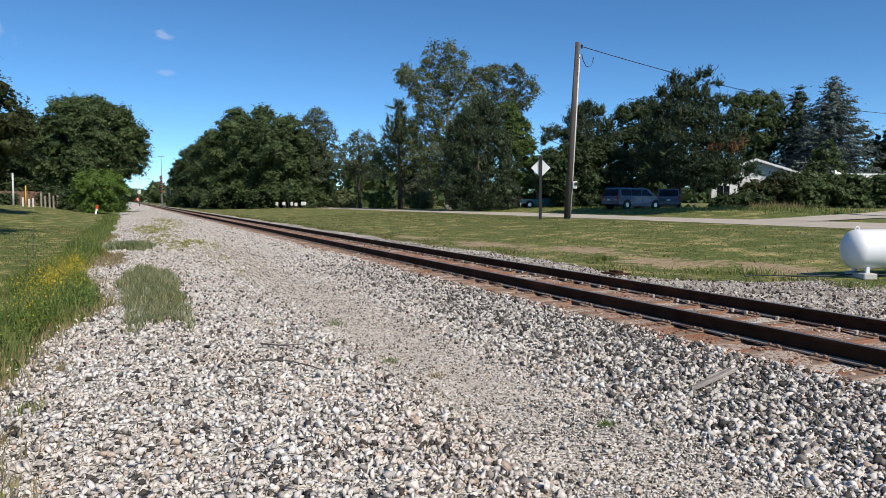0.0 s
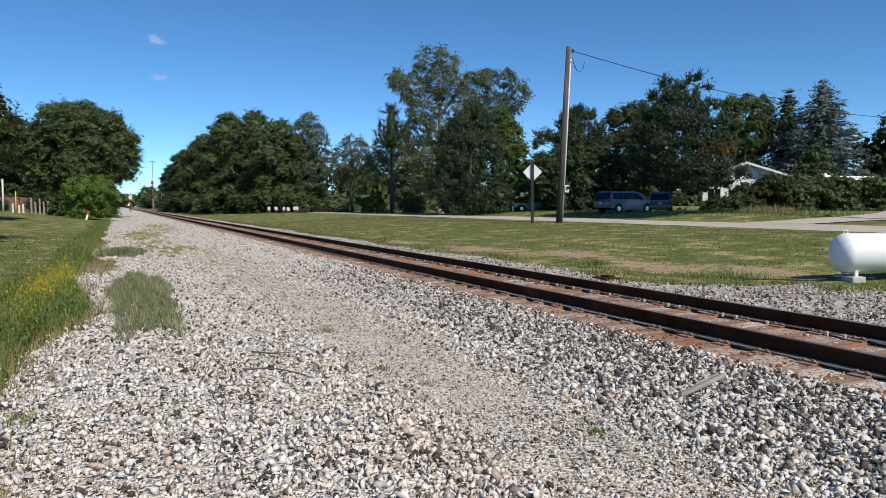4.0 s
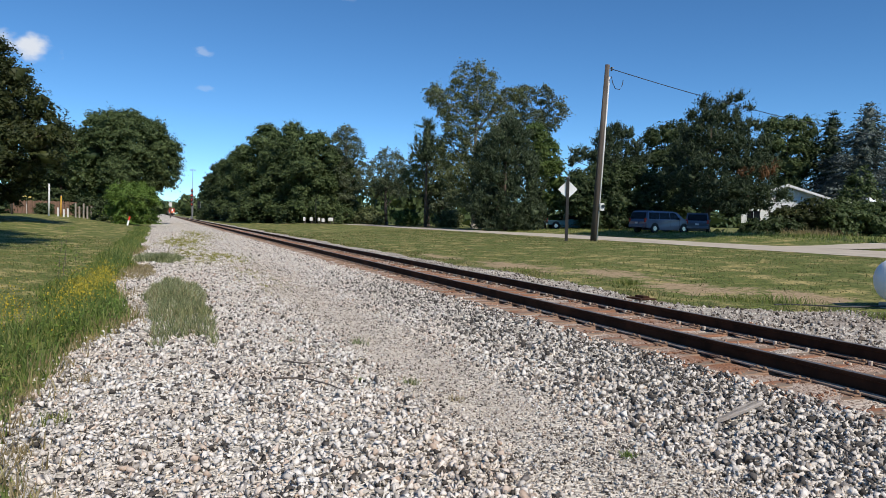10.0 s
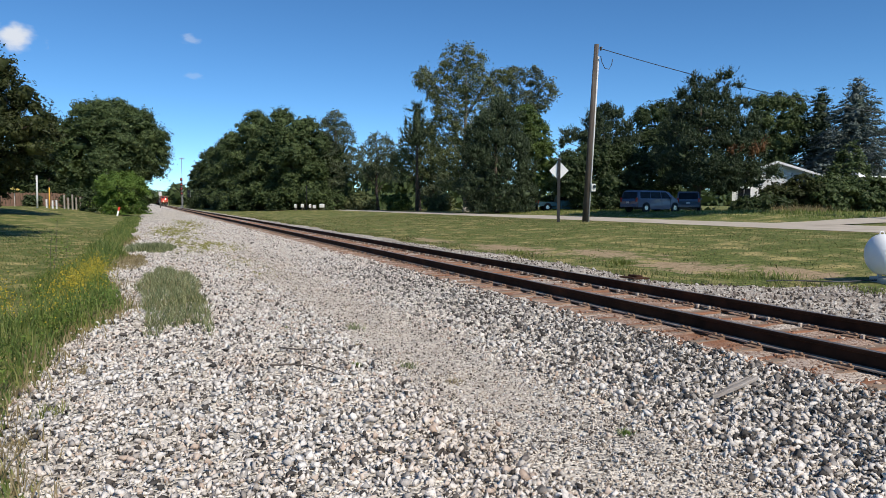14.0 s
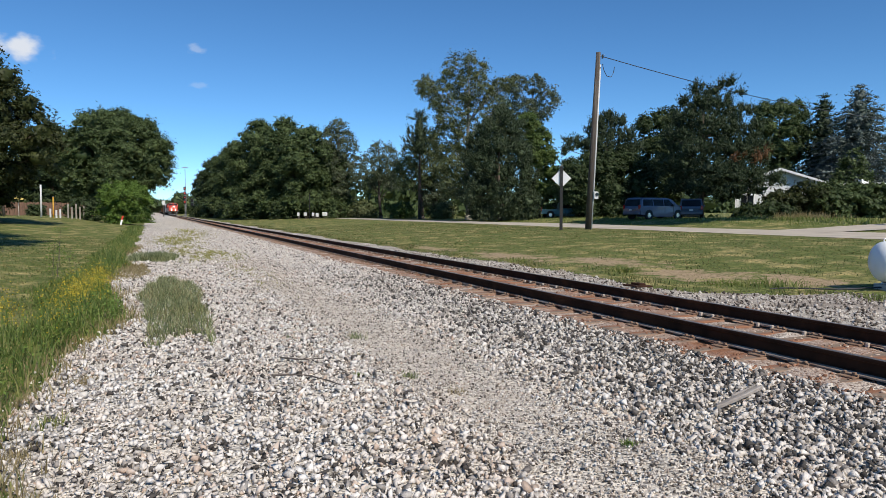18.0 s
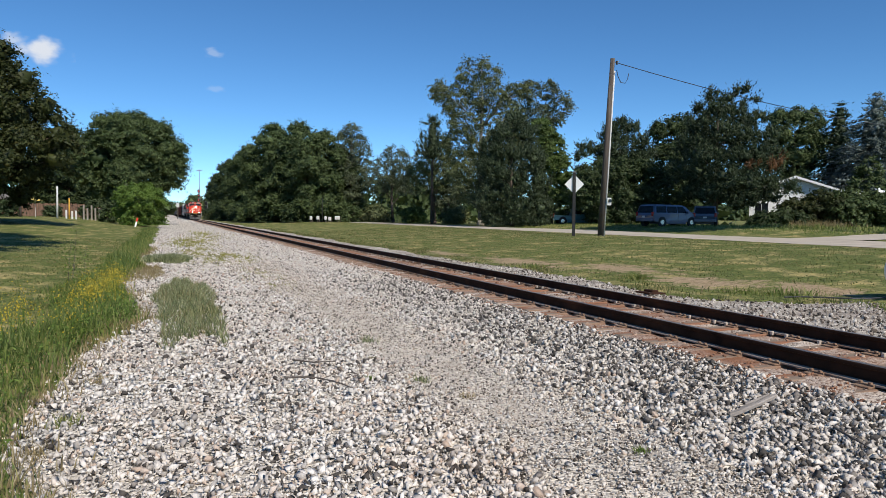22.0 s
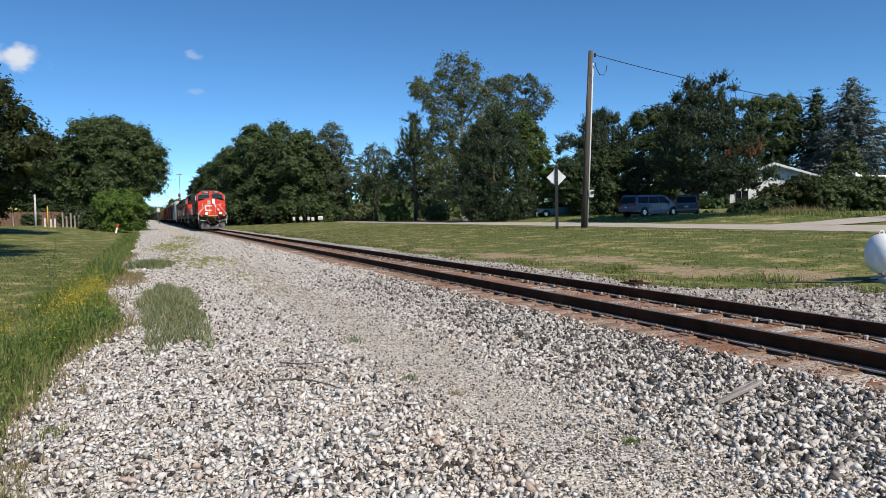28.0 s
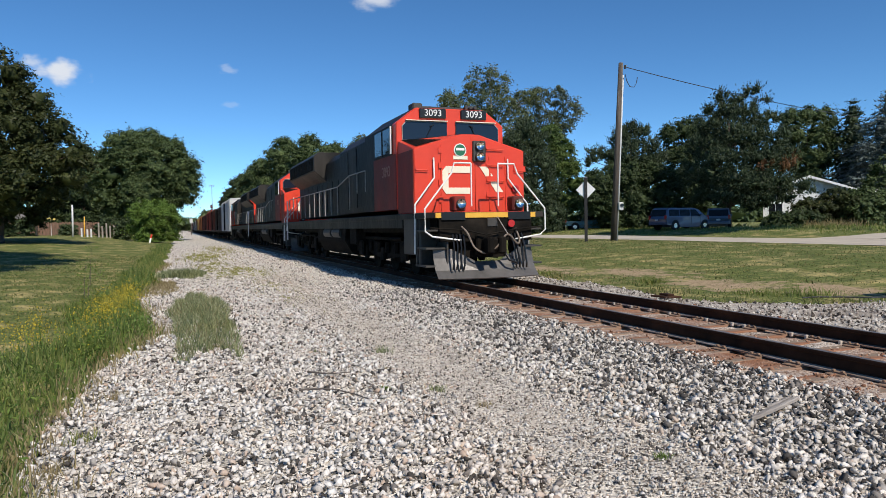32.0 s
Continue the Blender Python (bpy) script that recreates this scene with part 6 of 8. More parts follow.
def paint(name, a, b, stain):
    return surf(name, a, b, scale=0.9, rough=(0.5, 0.75), bump=0.06, bump_scale=20, stain=stain, stain_at=(0.5, 0.75), stretch=(1, 1, 0.4))


def build_train():
    made, y = [], 0.0
    lead = locomotive("orange-red and black diesel locomotive leading the train", True, True)
    made.append((lead, 0.0, 0))
    second = locomotive("orange-red and black diesel locomotive, second in the train", False, False)
    made.append((second, 22.6, 0))
    third = locomotive("black and orange-red diesel locomotive running backwards", False, False)
    made.append((third, 22.6 * 2 + 20.3, 180))
    y = 22.6 * 3 - 0.6
    colours = {
        "white": ("weathered white ribbed boxcar with rust streaks", paint("car_white", (0.50, 0.50, 0.49), (0.66, 0.66, 0.64), (0.30, 0.26, 0.23))),
        "brown": ("dark red-brown freight boxcar", paint("car_brown", (0.10, 0.028, 0.018), (0.16, 0.045, 0.026), (0.06, 0.028, 0.02))),
        "red": ("dull red freight boxcar", paint("car_red", (0.24, 0.035, 0.02), (0.32, 0.05, 0.03), (0.12, 0.035, 0.022))),
        "black": ("sooty dark freight car", paint("car_black", (0.03, 0.028, 0.027), (0.06, 0.055, 0.05), (0.10, 0.05, 0.03))),
        "orange": ("rusty orange freight boxcar", paint("car_orange", (0.40, 0.13, 0.035), (0.52, 0.19, 0.05), (0.26, 0.09, 0.03))),
        "yellow": ("faded yellow freight boxcar", paint("car_yellow", (0.55, 0.34, 0.08), (0.64, 0.43, 0.13), (0.40, 0.22, 0.06))),
        "grey": ("pale grey freight car", paint("car_grey", (0.38, 0.38, 0.37), (0.5, 0.5, 0.48), (0.25, 0.22, 0.2)))}
    order = ["white", "black", "brown", "red", "brown", "brown", "orange", "orange", "yellow", "brown", "grey", "black", "grey", "black", "brown", "grey", "black", "black"]
    first = {}
    for k, c in enumerate(order):
        if c not in first:
            first[c] = boxcar(colours[c][0], colours[c][1], height=(4.75, 4.45, 4.6)[k % 3])
            car = first[c]
        else:
            car = copy_thing(first[c], pose(0, 0, 0))
        made.append((car, y, 0))
        y += 18.5
    return made


units = build_train()

# ---- roadside things ----
WOOD_POLE = surf("pole_wood", (0.042, 0.033, 0.028), (0.105, 0.086, 0.073), scale=5, rough=(0.8, 0.95), bump=0.8, bump_scale=20, stretch=(3, 3, 0.12), stain=(0.145, 0.124, 0.106), stain_at=(0.58, 0.72))
PVC = surf("grey_conduit", (0.50, 0.50, 0.50), (0.62, 0.62, 0.61), scale=3, rough=(0.5, 0.7), bump=0)
SIGN_BACK = surf("bare_sign_metal", (0.66, 0.67, 0.69), (0.78, 0.78, 0.79), scale=2, rough=(0.5, 0.7), metal=0.0, bump=0.02)
DARK_POST = surf("dark_post", (0.008, 0.008, 0.009), (0.02, 0.02, 0.02), scale=5, rough=(0.6, 0.8), bump=0.1)
CABLE = plain("cable_rubber", (0.03, 0.03, 0.035), 0.6)
TANK_WHITE = surf("tank_white", (0.72, 0.73, 0.75), (0.80, 0.81, 0.82), scale=1.5, rough=(0.35, 0.5), bump=0.02, stain=(0.60, 0.58, 0.55), stain_at=(0.62, 0.9))
CONCRETE = surf("concrete_block", (0.40, 0.38, 0.35), (0.52, 0.50, 0.47), scale=6, rough=(0.8, 0.95), bump=0.4)
SIDING = surf("white_siding", (0.79, 0.80, 0.80), (0.85, 0.85, 0.85), scale=1.0, rough=(0.5, 0.7), bump=0.03)
ROOFING = surf("grey_shingle", (0.10, 0.095, 0.09), (0.18, 0.17, 0.16), scale=3, rough=(0.85, 1.0), bump=0.5, bump_scale=25)
WINDOW = glass("house_glass", (0.01, 0.012, 0.016), 0.08)
FENCE = surf("fence_brown", (0.11, 0.065, 0.045), (0.21, 0.125, 0.085), scale=3, rough=(0.8, 0.95), bump=0.3, stretch=(2, 2, 0.3))
STEEL = surf("signal_steel", (0.16, 0.165, 0.17), (0.27, 0.275, 0.28), scale=4, rough=(0.5, 0.7), metal=0.2, bump=0.05)
SIGNAL_RED = plain("signal_red_light", (0.4, 0.02, 0.02), 0.3, emit=(1.0, 0.10, 0.06), strength=1.3)
DRIFT = surf("weathered_board", (0.16, 0.14, 0.125), (0.36, 0.325, 0.295), scale=9, rough=(0.8, 0.95), bump=0.8, bump_scale=40, stretch=(0.3, 2.5, 1))
TWIG = surf("twig_bark", (0.06, 0.05, 0.042), (0.12, 0.10, 0.085), scale=12, rough=(0.8, 1.0), bump=0.3)


def utility_pole():
    z0 = float(ground_z(24.42, 35.8))
    ob = thing("utility_pole", pose(24.42, 35.8, z0), "leaning weathered wooden utility pole with conduit", "utility pole")
    top = Vector((0.45, -0.25, 10.6))
    bm = tube(bmesh.new(), [(0, 0, -0.3), tuple(top * 0.5), tuple(top)], 0.20, 14, 0.135)
    part("shaft", bm, WOOD_POLE, ob, "weathered brown wooden shaft", True)
    off = Vector((0.13, -0.17, 0))
    part("conduit", tube(bmesh.new(), [tuple(off), tuple(top * 0.45 + off * 0.95), tuple(top * 0.93 + off * 0.8)], 0.045, 8), PVC, ob, "pale grey conduit", True)
    mb = top * 0.195 + off * 1.5
    box_ob = part("meter_box", boxes((mb.x - 0.14, mb.x + 0.17, mb.y - 0.12, mb.y + 0.06, mb.z - 0.24, mb.z + 0.22), bevel=0.03), PVC, ob, "grey electricity meter box")
    part("meter_glass", disc(bmesh.new(), (mb.x + 0.02, mb.y - 0.15, mb.z + 0.05), "y", 0.10, 0.09, 16), WINDOW, box_ob)
    cap = top + Vector((0.05, -0.05, -0.25))
    bm = disc(bmesh.new(), tuple(cap + Vector((0.17, -0.06, 0.0))), "z", 0.06, 0.22, 10)
    part("insulator", bm, DARK_POST, ob)
    # drip loop and clamp
    a = top * 0.93 + off * 0.8
    loop = [tuple(a + Vector((x, -0.2, z))) for x, z in ((0.0, 0.0), (0.10, -0.35), (0.32, -0.70), (0.62, -0.72), (0.80, -0.45), (0.86, -0.12))]
    part("drip_loop", tube(bmesh.new(), loop, 0.022, 6), CABLE, ob, "black loop of cable")
    part("clamp", tube(bmesh.new(), [tuple(cap), tuple(cap + Vector((0.35, 0.02, 0.12)))], 0.03, 6), STEEL, ob)
    # service cable to the houses
    start, end = Vector((25.2, 35.5, z0 + 10.35)), Vector((94.0, 52.5, 12.3))
    pts = []
    for k in range(25):
        s = k / 24
        p = start.lerp(end, s)
        p.z -= 4 * 1.5 * s * (1 - s)
        pts.append(tuple(p))
    tagged(part("overhead_cable", tube(bmesh.new(), pts, 0.026, 5), CABLE), "thin black overhead cable sagging from the pole", "cable")
    far = thing("utility_pole", pose(94.0, 52.5, float(ground_z(94, 52.5))), "distant wooden utility pole behind the houses", "utility pole")
    part("shaft", tube(bmesh.new(), [(0, 0, -0.2), (0, 0, 12.0)], 0.18, 10, 0.12), WOOD_POLE, far, "", True)


def crossing_sign():
    z0 = float(ground_z(22.45, 35.7))
    ob = thing("road_sign", pose(22.45, 35.7, z0, 0, 0, -32), "diamond road sign seen from its bare back on a dark post", "road sign")
    part("post", boxes((-0.092, 0.092, -0.10, -0.02, -0.2, 3.75), bevel=0.01), DARK_POST, ob, "dark square post")
    bm = prism(bmesh.new(), [(-0.57, 3.06), (0, 2.49), (0.57, 3.06), (0, 3.63)], "y", -0.018, 0.0)
    plate = part("plate", bm, SIGN_BACK, ob, "pale diamond plate")
    bm = disc(bmesh.new(), (0, -0.105, 3.25), "y", 0.02, 0.02, 8)
    disc(bm, (0, -0.105, 2.85), "y", 0.02, 0.02, 8)
    part("bolts", bm, STEEL, plate)
    part("cap", boxes((-0.10, 0.10, -0.12, 0.0, 3.75, 3.82), bevel=0.02), STEEL, ob)


def gas_tank():
    """White tank on legs; its domed end faces the track."""
    x, y = 13.72, 8.48
    ob = thing("gas_tank", pose(x, y, float(ground_z(x, y)), 0, 0, -24), "white horizontal gas tank on short legs", "gas tank")
    r, half, zc = 0.385, 1.15, 0.52
    bm = bmesh.new()
    prof = [(-half + r * 0.62 * (1 - math.cos(a)) - r * 0.45, r * math.sin(a)) for a in np.linspace(0.02, math.pi / 2, 9)]
    prof += [(-p, q) for p, q in reversed(prof)]
    rings = []
    for px, pr in prof:
        rings.append([bm.verts.new((px, pr * math.cos(2 * math.pi * k / 28), zc + pr * math.sin(2 * math.pi * k / 28))) for k in range(28)])
    for a, b in zip(rings, rings[1:]):
        for k in range(28):
            bm.faces.new((a[k], b[k], b[(k + 1) % 28], a[(k + 1) % 28]))
    bm.faces.new(rings[0])
    bm.faces.new(rings[-1][::-1])
    bmesh.ops.recalc_face_normals(bm, faces=bm.faces[:])
    part("vessel", bm, TANK_WHITE, ob, "glossy white domed vessel", True)
    bm = disc(bmesh.new(), (0.1, 0, zc + r + 0.06), "z", 0.20, 0.16, 18, 0.03)
    part("valve_cover", bm, TANK_WHITE, ob, "white valve cover")
    for lx in (-1.08, 1.08):
        ring = [(lx + 0.040 * math.cos(a), 0.0, zc + r + 0.012 + 0.040 * math.sin(a)) for a in np.linspace(-0.4, math.pi + 0.4, 11)]
        bm = tube(bmesh.new(), ring, 0.010, 6)
        part("lifting_eye", bm, TANK_WHITE, ob)
    for lx in (-0.98, 0.98):
        for ly in (-0.2, 0.2):
            part("leg", boxes((lx - 0.035, lx + 0.035, ly - 0.03, ly + 0.03, 0.07, zc - r + 0.09), bevel=0.008), TANK_WHITE, ob)
        part("foot_block", boxes((lx - 0.13, lx + 0.13, -0.32, 0.32, -0.04, 0.08), bevel=0.015), CONCRETE, ob, "concrete block")


def car(name, m, label, paint_mat, length, width, height, kind="van"):
    """A road vehicle along +x, nose at +x."""
    ob = thing(name, m, label, "car")
    L, W, H = length, width, height
    if kind == "van":
        side = [(-0.49, 0.22), (-0.50, 0.50), (-0.485, 0.58), (-0.455, 0.93), (-0.42, 1.0), (0.10, 1.0), (0.20, 0.93), (0.335, 0.62), (0.47, 0.50), (0.50, 0.38), (0.495, 0.2)]
    elif kind == "suv":
        side = [(-0.49, 0.25), (-0.50, 0.52), (-0.49, 0.60), (-0.44, 0.95), (-0.40, 1.0), (0.05, 1.0), (0.13, 0.94), (0.24, 0.64), (0.46, 0.56), (0.50, 0.45), (0.495, 0.22)]
    else:
        side = [(-0.49, 0.28), (-0.495, 0.55), (-0.11, 0.55), (-0.09, 0.94), (-0.06, 1.0), (0.10, 1.0), (0.14, 0.94), (0.22, 0.62), (0.46, 0.55), (0.495, 0.42), (0.49, 0.25)]
    bm = bmesh.new()
    n, cols = len(side), []
    for w in (-0.5, -0.44, 0.44, 0.5):
        edge = abs(w) > 0.45
        cols.append([bm.verts.new((px * L * (0.985 if edge else 1), w * W * (1 - (0.14 * max(0, (pz - 0.58) / 0.42))), pz * H * (0.985 if edge and pz > 0.5 else 1))) for px, pz in side])
    for a, b in zip(cols, cols[1:]):
        for k in range(n):
            bm.faces.new((a[k], a[(k + 1) % n], b[(k + 1) % n], b[k]))
    bm.faces.new(cols[0][::-1])
    bm.faces.new(cols[-1])
    bmesh.ops.recalc_face_normals(bm, faces=bm.faces[:])
    body = part("body", bm, paint_mat, ob)
    x0, x1 = {"van": (-0.44, 0.24), "suv": (-0.43, 0.17), "pickup": (-0.085, 0.17)}[kind]
    for s in (-1, 1):
        edges = np.linspace(x0, x1, 4 if kind != "pickup" else 2)
        for a, b in zip(edges, edges[1:]):
            last = b == edges[-1]
            bm = bmesh.new()
            za, zb = 0.625 * H, 0.915 * H
            ya, yb = s * W * (0.5 * 0.985 + 0.004), s * W * (0.5 * (1 - 0.14 * 0.8) + 0.004)
            q = [bm.verts.new(p) for p in (((a + 0.006) * L, ya, za), ((b - 0.006) * L, ya, za), ((b - 0.006 - (0.10 if last else 0)) * L, yb, zb), ((a + 0.006 + (0.012 if a == edges[0] else 0)) * L, yb, zb))]
            bm.faces.new(q)
            bmesh.ops.solidify(bm, geom=bm.faces[:], thickness=0.012 * s)
            part("side_window", bm, WINDOW, body, "dark tinted window")
    def pane(pts, name="window"):
        bm = bmesh.new()
        bm.faces.new([bm.verts.new(p) for p in pts])
        bmesh.ops.solidify(bm, geom=bm.faces[:], thickness=0.012)
        part(name, bm, WINDOW, body)
    if kind != "pickup":
        pane([(-0.488 * L, -0.42 * W, 0.62 * H), (-0.488 * L, 0.42 * W, 0.62 * H), (-0.459 * L, 0.38 * W, 0.92 * H), (-0.459 * L, -0.38 * W, 0.92 * H)], "rear_window")
    for s in (-1, 1):
        lamp_mat = TAIL
        part("tail_lamp", boxes((-0.505 * L, -0.48 * L, s * 0.44 * W - 0.09, s * 0.44 * W + 0.09, 0.47 * H, 0.66 * H), bevel=0.02), lamp_mat, body, "red tail lamp")
        part("head_lamp", boxes((0.465 * L, 0.49 * L, s * 0.38 * W - 0.14, s * 0.38 * W + 0.14, 0.42 * H, 0.52 * H), bevel=0.02), CLEAR, body, "clear head lamp")
        part("wing_mirror", boxes((0.20 * L, 0.23 * L, *sorted((s * 0.5 * W, s * 0.5 * W + s * 0.18)), 0.60 * H, 0.70 * H), bevel=0.03), paint_mat, body)
    part("bumper", boxes((-0.515 * L, -0.47 * L, -0.46 * W, 0.46 * W, 0.22 * H, 0.36 * H), bevel=0.04), CHROME if kind == "pickup" else paint_mat, body)
    part("front_bumper", boxes((0.47 * L, 0.513 * L, -0.46 * W, 0.46 * W, 0.18 * H, 0.32 * H), bevel=0.04), CHROME if kind == "pickup" else paint_mat, body)
    part("plate", boxes((-0.522 * L, -0.515 * L, -0.15, 0.15, 0.40 * H, 0.48 * H)), PVC, body, "blank pale plate")
    r = 0.335
    part("sill", boxes((-0.21 * L, 0.22 * L, -0.49 * W, 0.49 * W, 0.11 * H, 0.24 * H), bevel=0.03), paint_mat, body)
    for wx in (-0.31 * L, 0.32 * L):
        for s in (-1, 1):
            part("wheel_arch", disc(bmesh.new(), (wx, s * (W / 2 - 0.016), r + 0.03), "y", 0.42, 0.05, 20), TYRE, body, "black wheel well")
    for s in (-1, 1):
        for px in (0.03, 0.22) if kind != "pickup" else (0.0,):
            part("door_seam", boxes((px * L - 0.006, px * L + 0.006, *sorted((s * W * 0.497, s * W * 0.5035)), 0.24 * H, 0.6 * H)), TYRE, body)
            part("door_handle", boxes((px * L - 0.22, px * L - 0.06, *sorted((s * W * 0.497, s * W * 0.512)), 0.53 * H, 0.56 * H), bevel=0.006), paint_mat, body)
    for wx in (-0.31 * L, 0.32 * L):
        for s in (-1, 1):
            w = part("wheel", disc(bmesh.new(), (wx, s * (W / 2 - 0.10), r), "y", r, 0.23, 24, 0.03), TYRE, ob, "black tyre")
            part("rim", disc(bmesh.new(), (wx, s * (W / 2 + 0.005), r), "y", 0.20, 0.03, 18, 0.008), CHROME, w, "silver rim")
    return ob


TAIL = plain("tail_lamp_red", (0.30, 0.012, 0.012), 0.2)
CLEAR = plain("lamp_clear", (0.7, 0.7, 0.7), 0.1, metal=0.3)
CHROME = plain("chrome", (0.6, 0.6, 0.6), 0.2, metal=0.9)
TYRE = surf("tyre_rubber", (0.012, 0.012, 0.012), (0.03, 0.03, 0.03), scale=10, rough=(0.8, 0.95), bump=0.1)


def car_paint(name, c):
    m = surf(name, c, tuple(min(1, v * 1.12) for v in c), scale=1.5, rough=(0.25, 0.36), metal=0.25, bump=0)
    m.node_tree.nodes["Principled BSDF"].inputs["Coat Weight"].default_value = 0.5
    return m


def house():
    """White gabled bungalow; the gable looks at the track."""
    x, y, turn = 61.9, 55.2, -47
    z0 = float(ground_z(x, y))
    ob = thing("house", pose(x, y, z0, 0, 0, turn), "white sided bungalow with a low gable roof", "house")
    w, d, eave, peak = 4.4, 12.0, 3.5, 5.05
    gable = [(-w, 0), (w, 0), (w, eave), (0, peak), (-w, eave)]
    body = part("walls", prism(bmesh.new(), gable, "y", 0, d), SIDING, ob, "white horizontal siding")
    k = 0
    while 0.2 + k * 0.2 < peak - 0.25:
        z = 0.2 + k * 0.2
        half = w if z < eave else w * (peak - z) / (peak - eave) - 0.1
        part("siding_board", prism(bmesh.new(), [(-0.045, z), (0.0, z), (0.0, z + 0.19), (-0.008, z + 0.19)], "x", -half, half), SIDING, body)
        k += 1
    for s in (-1, 1):
        slope = [(0, peak + 0.16), (s * (w + 0.55), eave - 0.04), (s * (w + 0.55), eave - 0.20), (0, peak)]
        part("roof", prism(bmesh.new(), slope, "y", -0.6, d + 0.5), ROOFING, ob, "grey shingle roof")
        fascia = [(0, peak + 0.18), (s * (w + 0.57), eave - 0.03), (s * (w + 0.57), eave - 0.26), (0, peak - 0.08)]
        part("fascia", prism(bmesh.new(), fascia, "y", -0.66, -0.6), SIDING, ob, "white fascia board")
    for wx in (-3.2, 1.9):
        fr = part("window", boxes((wx - 0.75, wx + 0.75, -0.06, 0.02, 1.15, 2.45), bevel=0.02), SIDING, body, "white framed window")
        part("pane", boxes((wx - 0.64, wx - 0.02, -0.075, -0.06, 1.25, 2.35)), WINDOW, fr)
        part("pane", boxes((wx + 0.02, wx + 0.64, -0.075, -0.06, 1.25, 2.35)), WINDOW, fr)
    part("gable_vent", boxes((-0.3, 0.3, -0.05, 0.0, 3.75, 4.15)), PVC, body)


def camper():
    x, y = 68.2, 49.6
    z0 = float(ground_z(x, y))
    ob = thing("camper", pose(x, y, z0, 0, 0, -24), "cream camper trailer parked behind the hedge", "camper")
    prof = [(-3.9, 0.55), (3.5, 0.55), (3.95, 0.9), (3.95, 3.1), (3.7, 3.48), (-3.6, 3.48), (-3.95, 3.1), (-3.95, 0.8)]
    body = part("shell", prism(bmesh.new(), prof, "y", -1.15, 1.15, 0.06), SIDING, ob, "cream metal shell")
    part("roof_vent", boxes((-1.1, -0.2, -0.35, 0.35, 3.46, 3.9), bevel=0.06), SIDING, ob, "white roof vent")
    for wx in (-2.4, 0.3, 2.4):
        part("window", boxes((wx - 0.5, wx + 0.5, -1.18, -1.14, 1.75, 2.5), bevel=0.015), WINDOW, body)
    part("stripe", boxes((-3.9, 3.9, -1.165, -1.15, 1.35, 1.5)), PVC, body)
    for wx in (-0.45, 0.45):
        for s in (-1, 1):
            part("wheel", disc(bmesh.new(), (wx, s * 1.05, 0.35), "y", 0.35, 0.2, 18, 0.03), TYRE, ob)
    part("jack", boxes((3.6, 3.75, -0.08, 0.08, 0, 0.6)), STEEL, ob)


def service_boxes():
    """Row of pale pedestals at the far side of the lawn."""
    base = None
    for k, (x, y, w, h) in enumerate(((20.75, 108.2, 0.36, 1.0), (21.75, 107.8, 0.46, 1.0), (22.85, 107.4, 0.34, 0.95), (23.45, 107.1, 0.46, 0.85), (24.55, 106.7, 0.75, 0.98))):
        ob = thing("service_box", pose(x, y, float(ground_z(x, y)), 0, 0, -12), "pale metal service box on a wooden post", "service box", "boxes by the lawn")
        part("post", boxes((-0.06, 0.06, -0.06, 0.06, -0.1, h - 0.5), (w * 0.5, w * 0.5 + 0.08, -0.05, 0.05, -0.1, h), bevel=0.01), WOOD_POLE, ob)
        body = part("case", boxes((-w / 2, w / 2, -0.22, 0.22, h - 0.55, h), bevel=0.04), PVC if k % 2 else TANK_WHITE, ob, "pale metal case")
        part("door", boxes((-w / 2 + 0.04, w / 2 - 0.04, -0.24, -0.22, h - 0.50, h - 0.06)), PVC, body)
    ob = thing("marker_pole", pose(22.42, 107.7, float(ground_z(22.4, 107.7))), "thin dark marker pole by the boxes", "pole")
    part("shaft", tube(bmesh.new(), [(0, 0, -0.1), (0, 0, 3.9)], 0.06, 6), DARK_POST, ob)


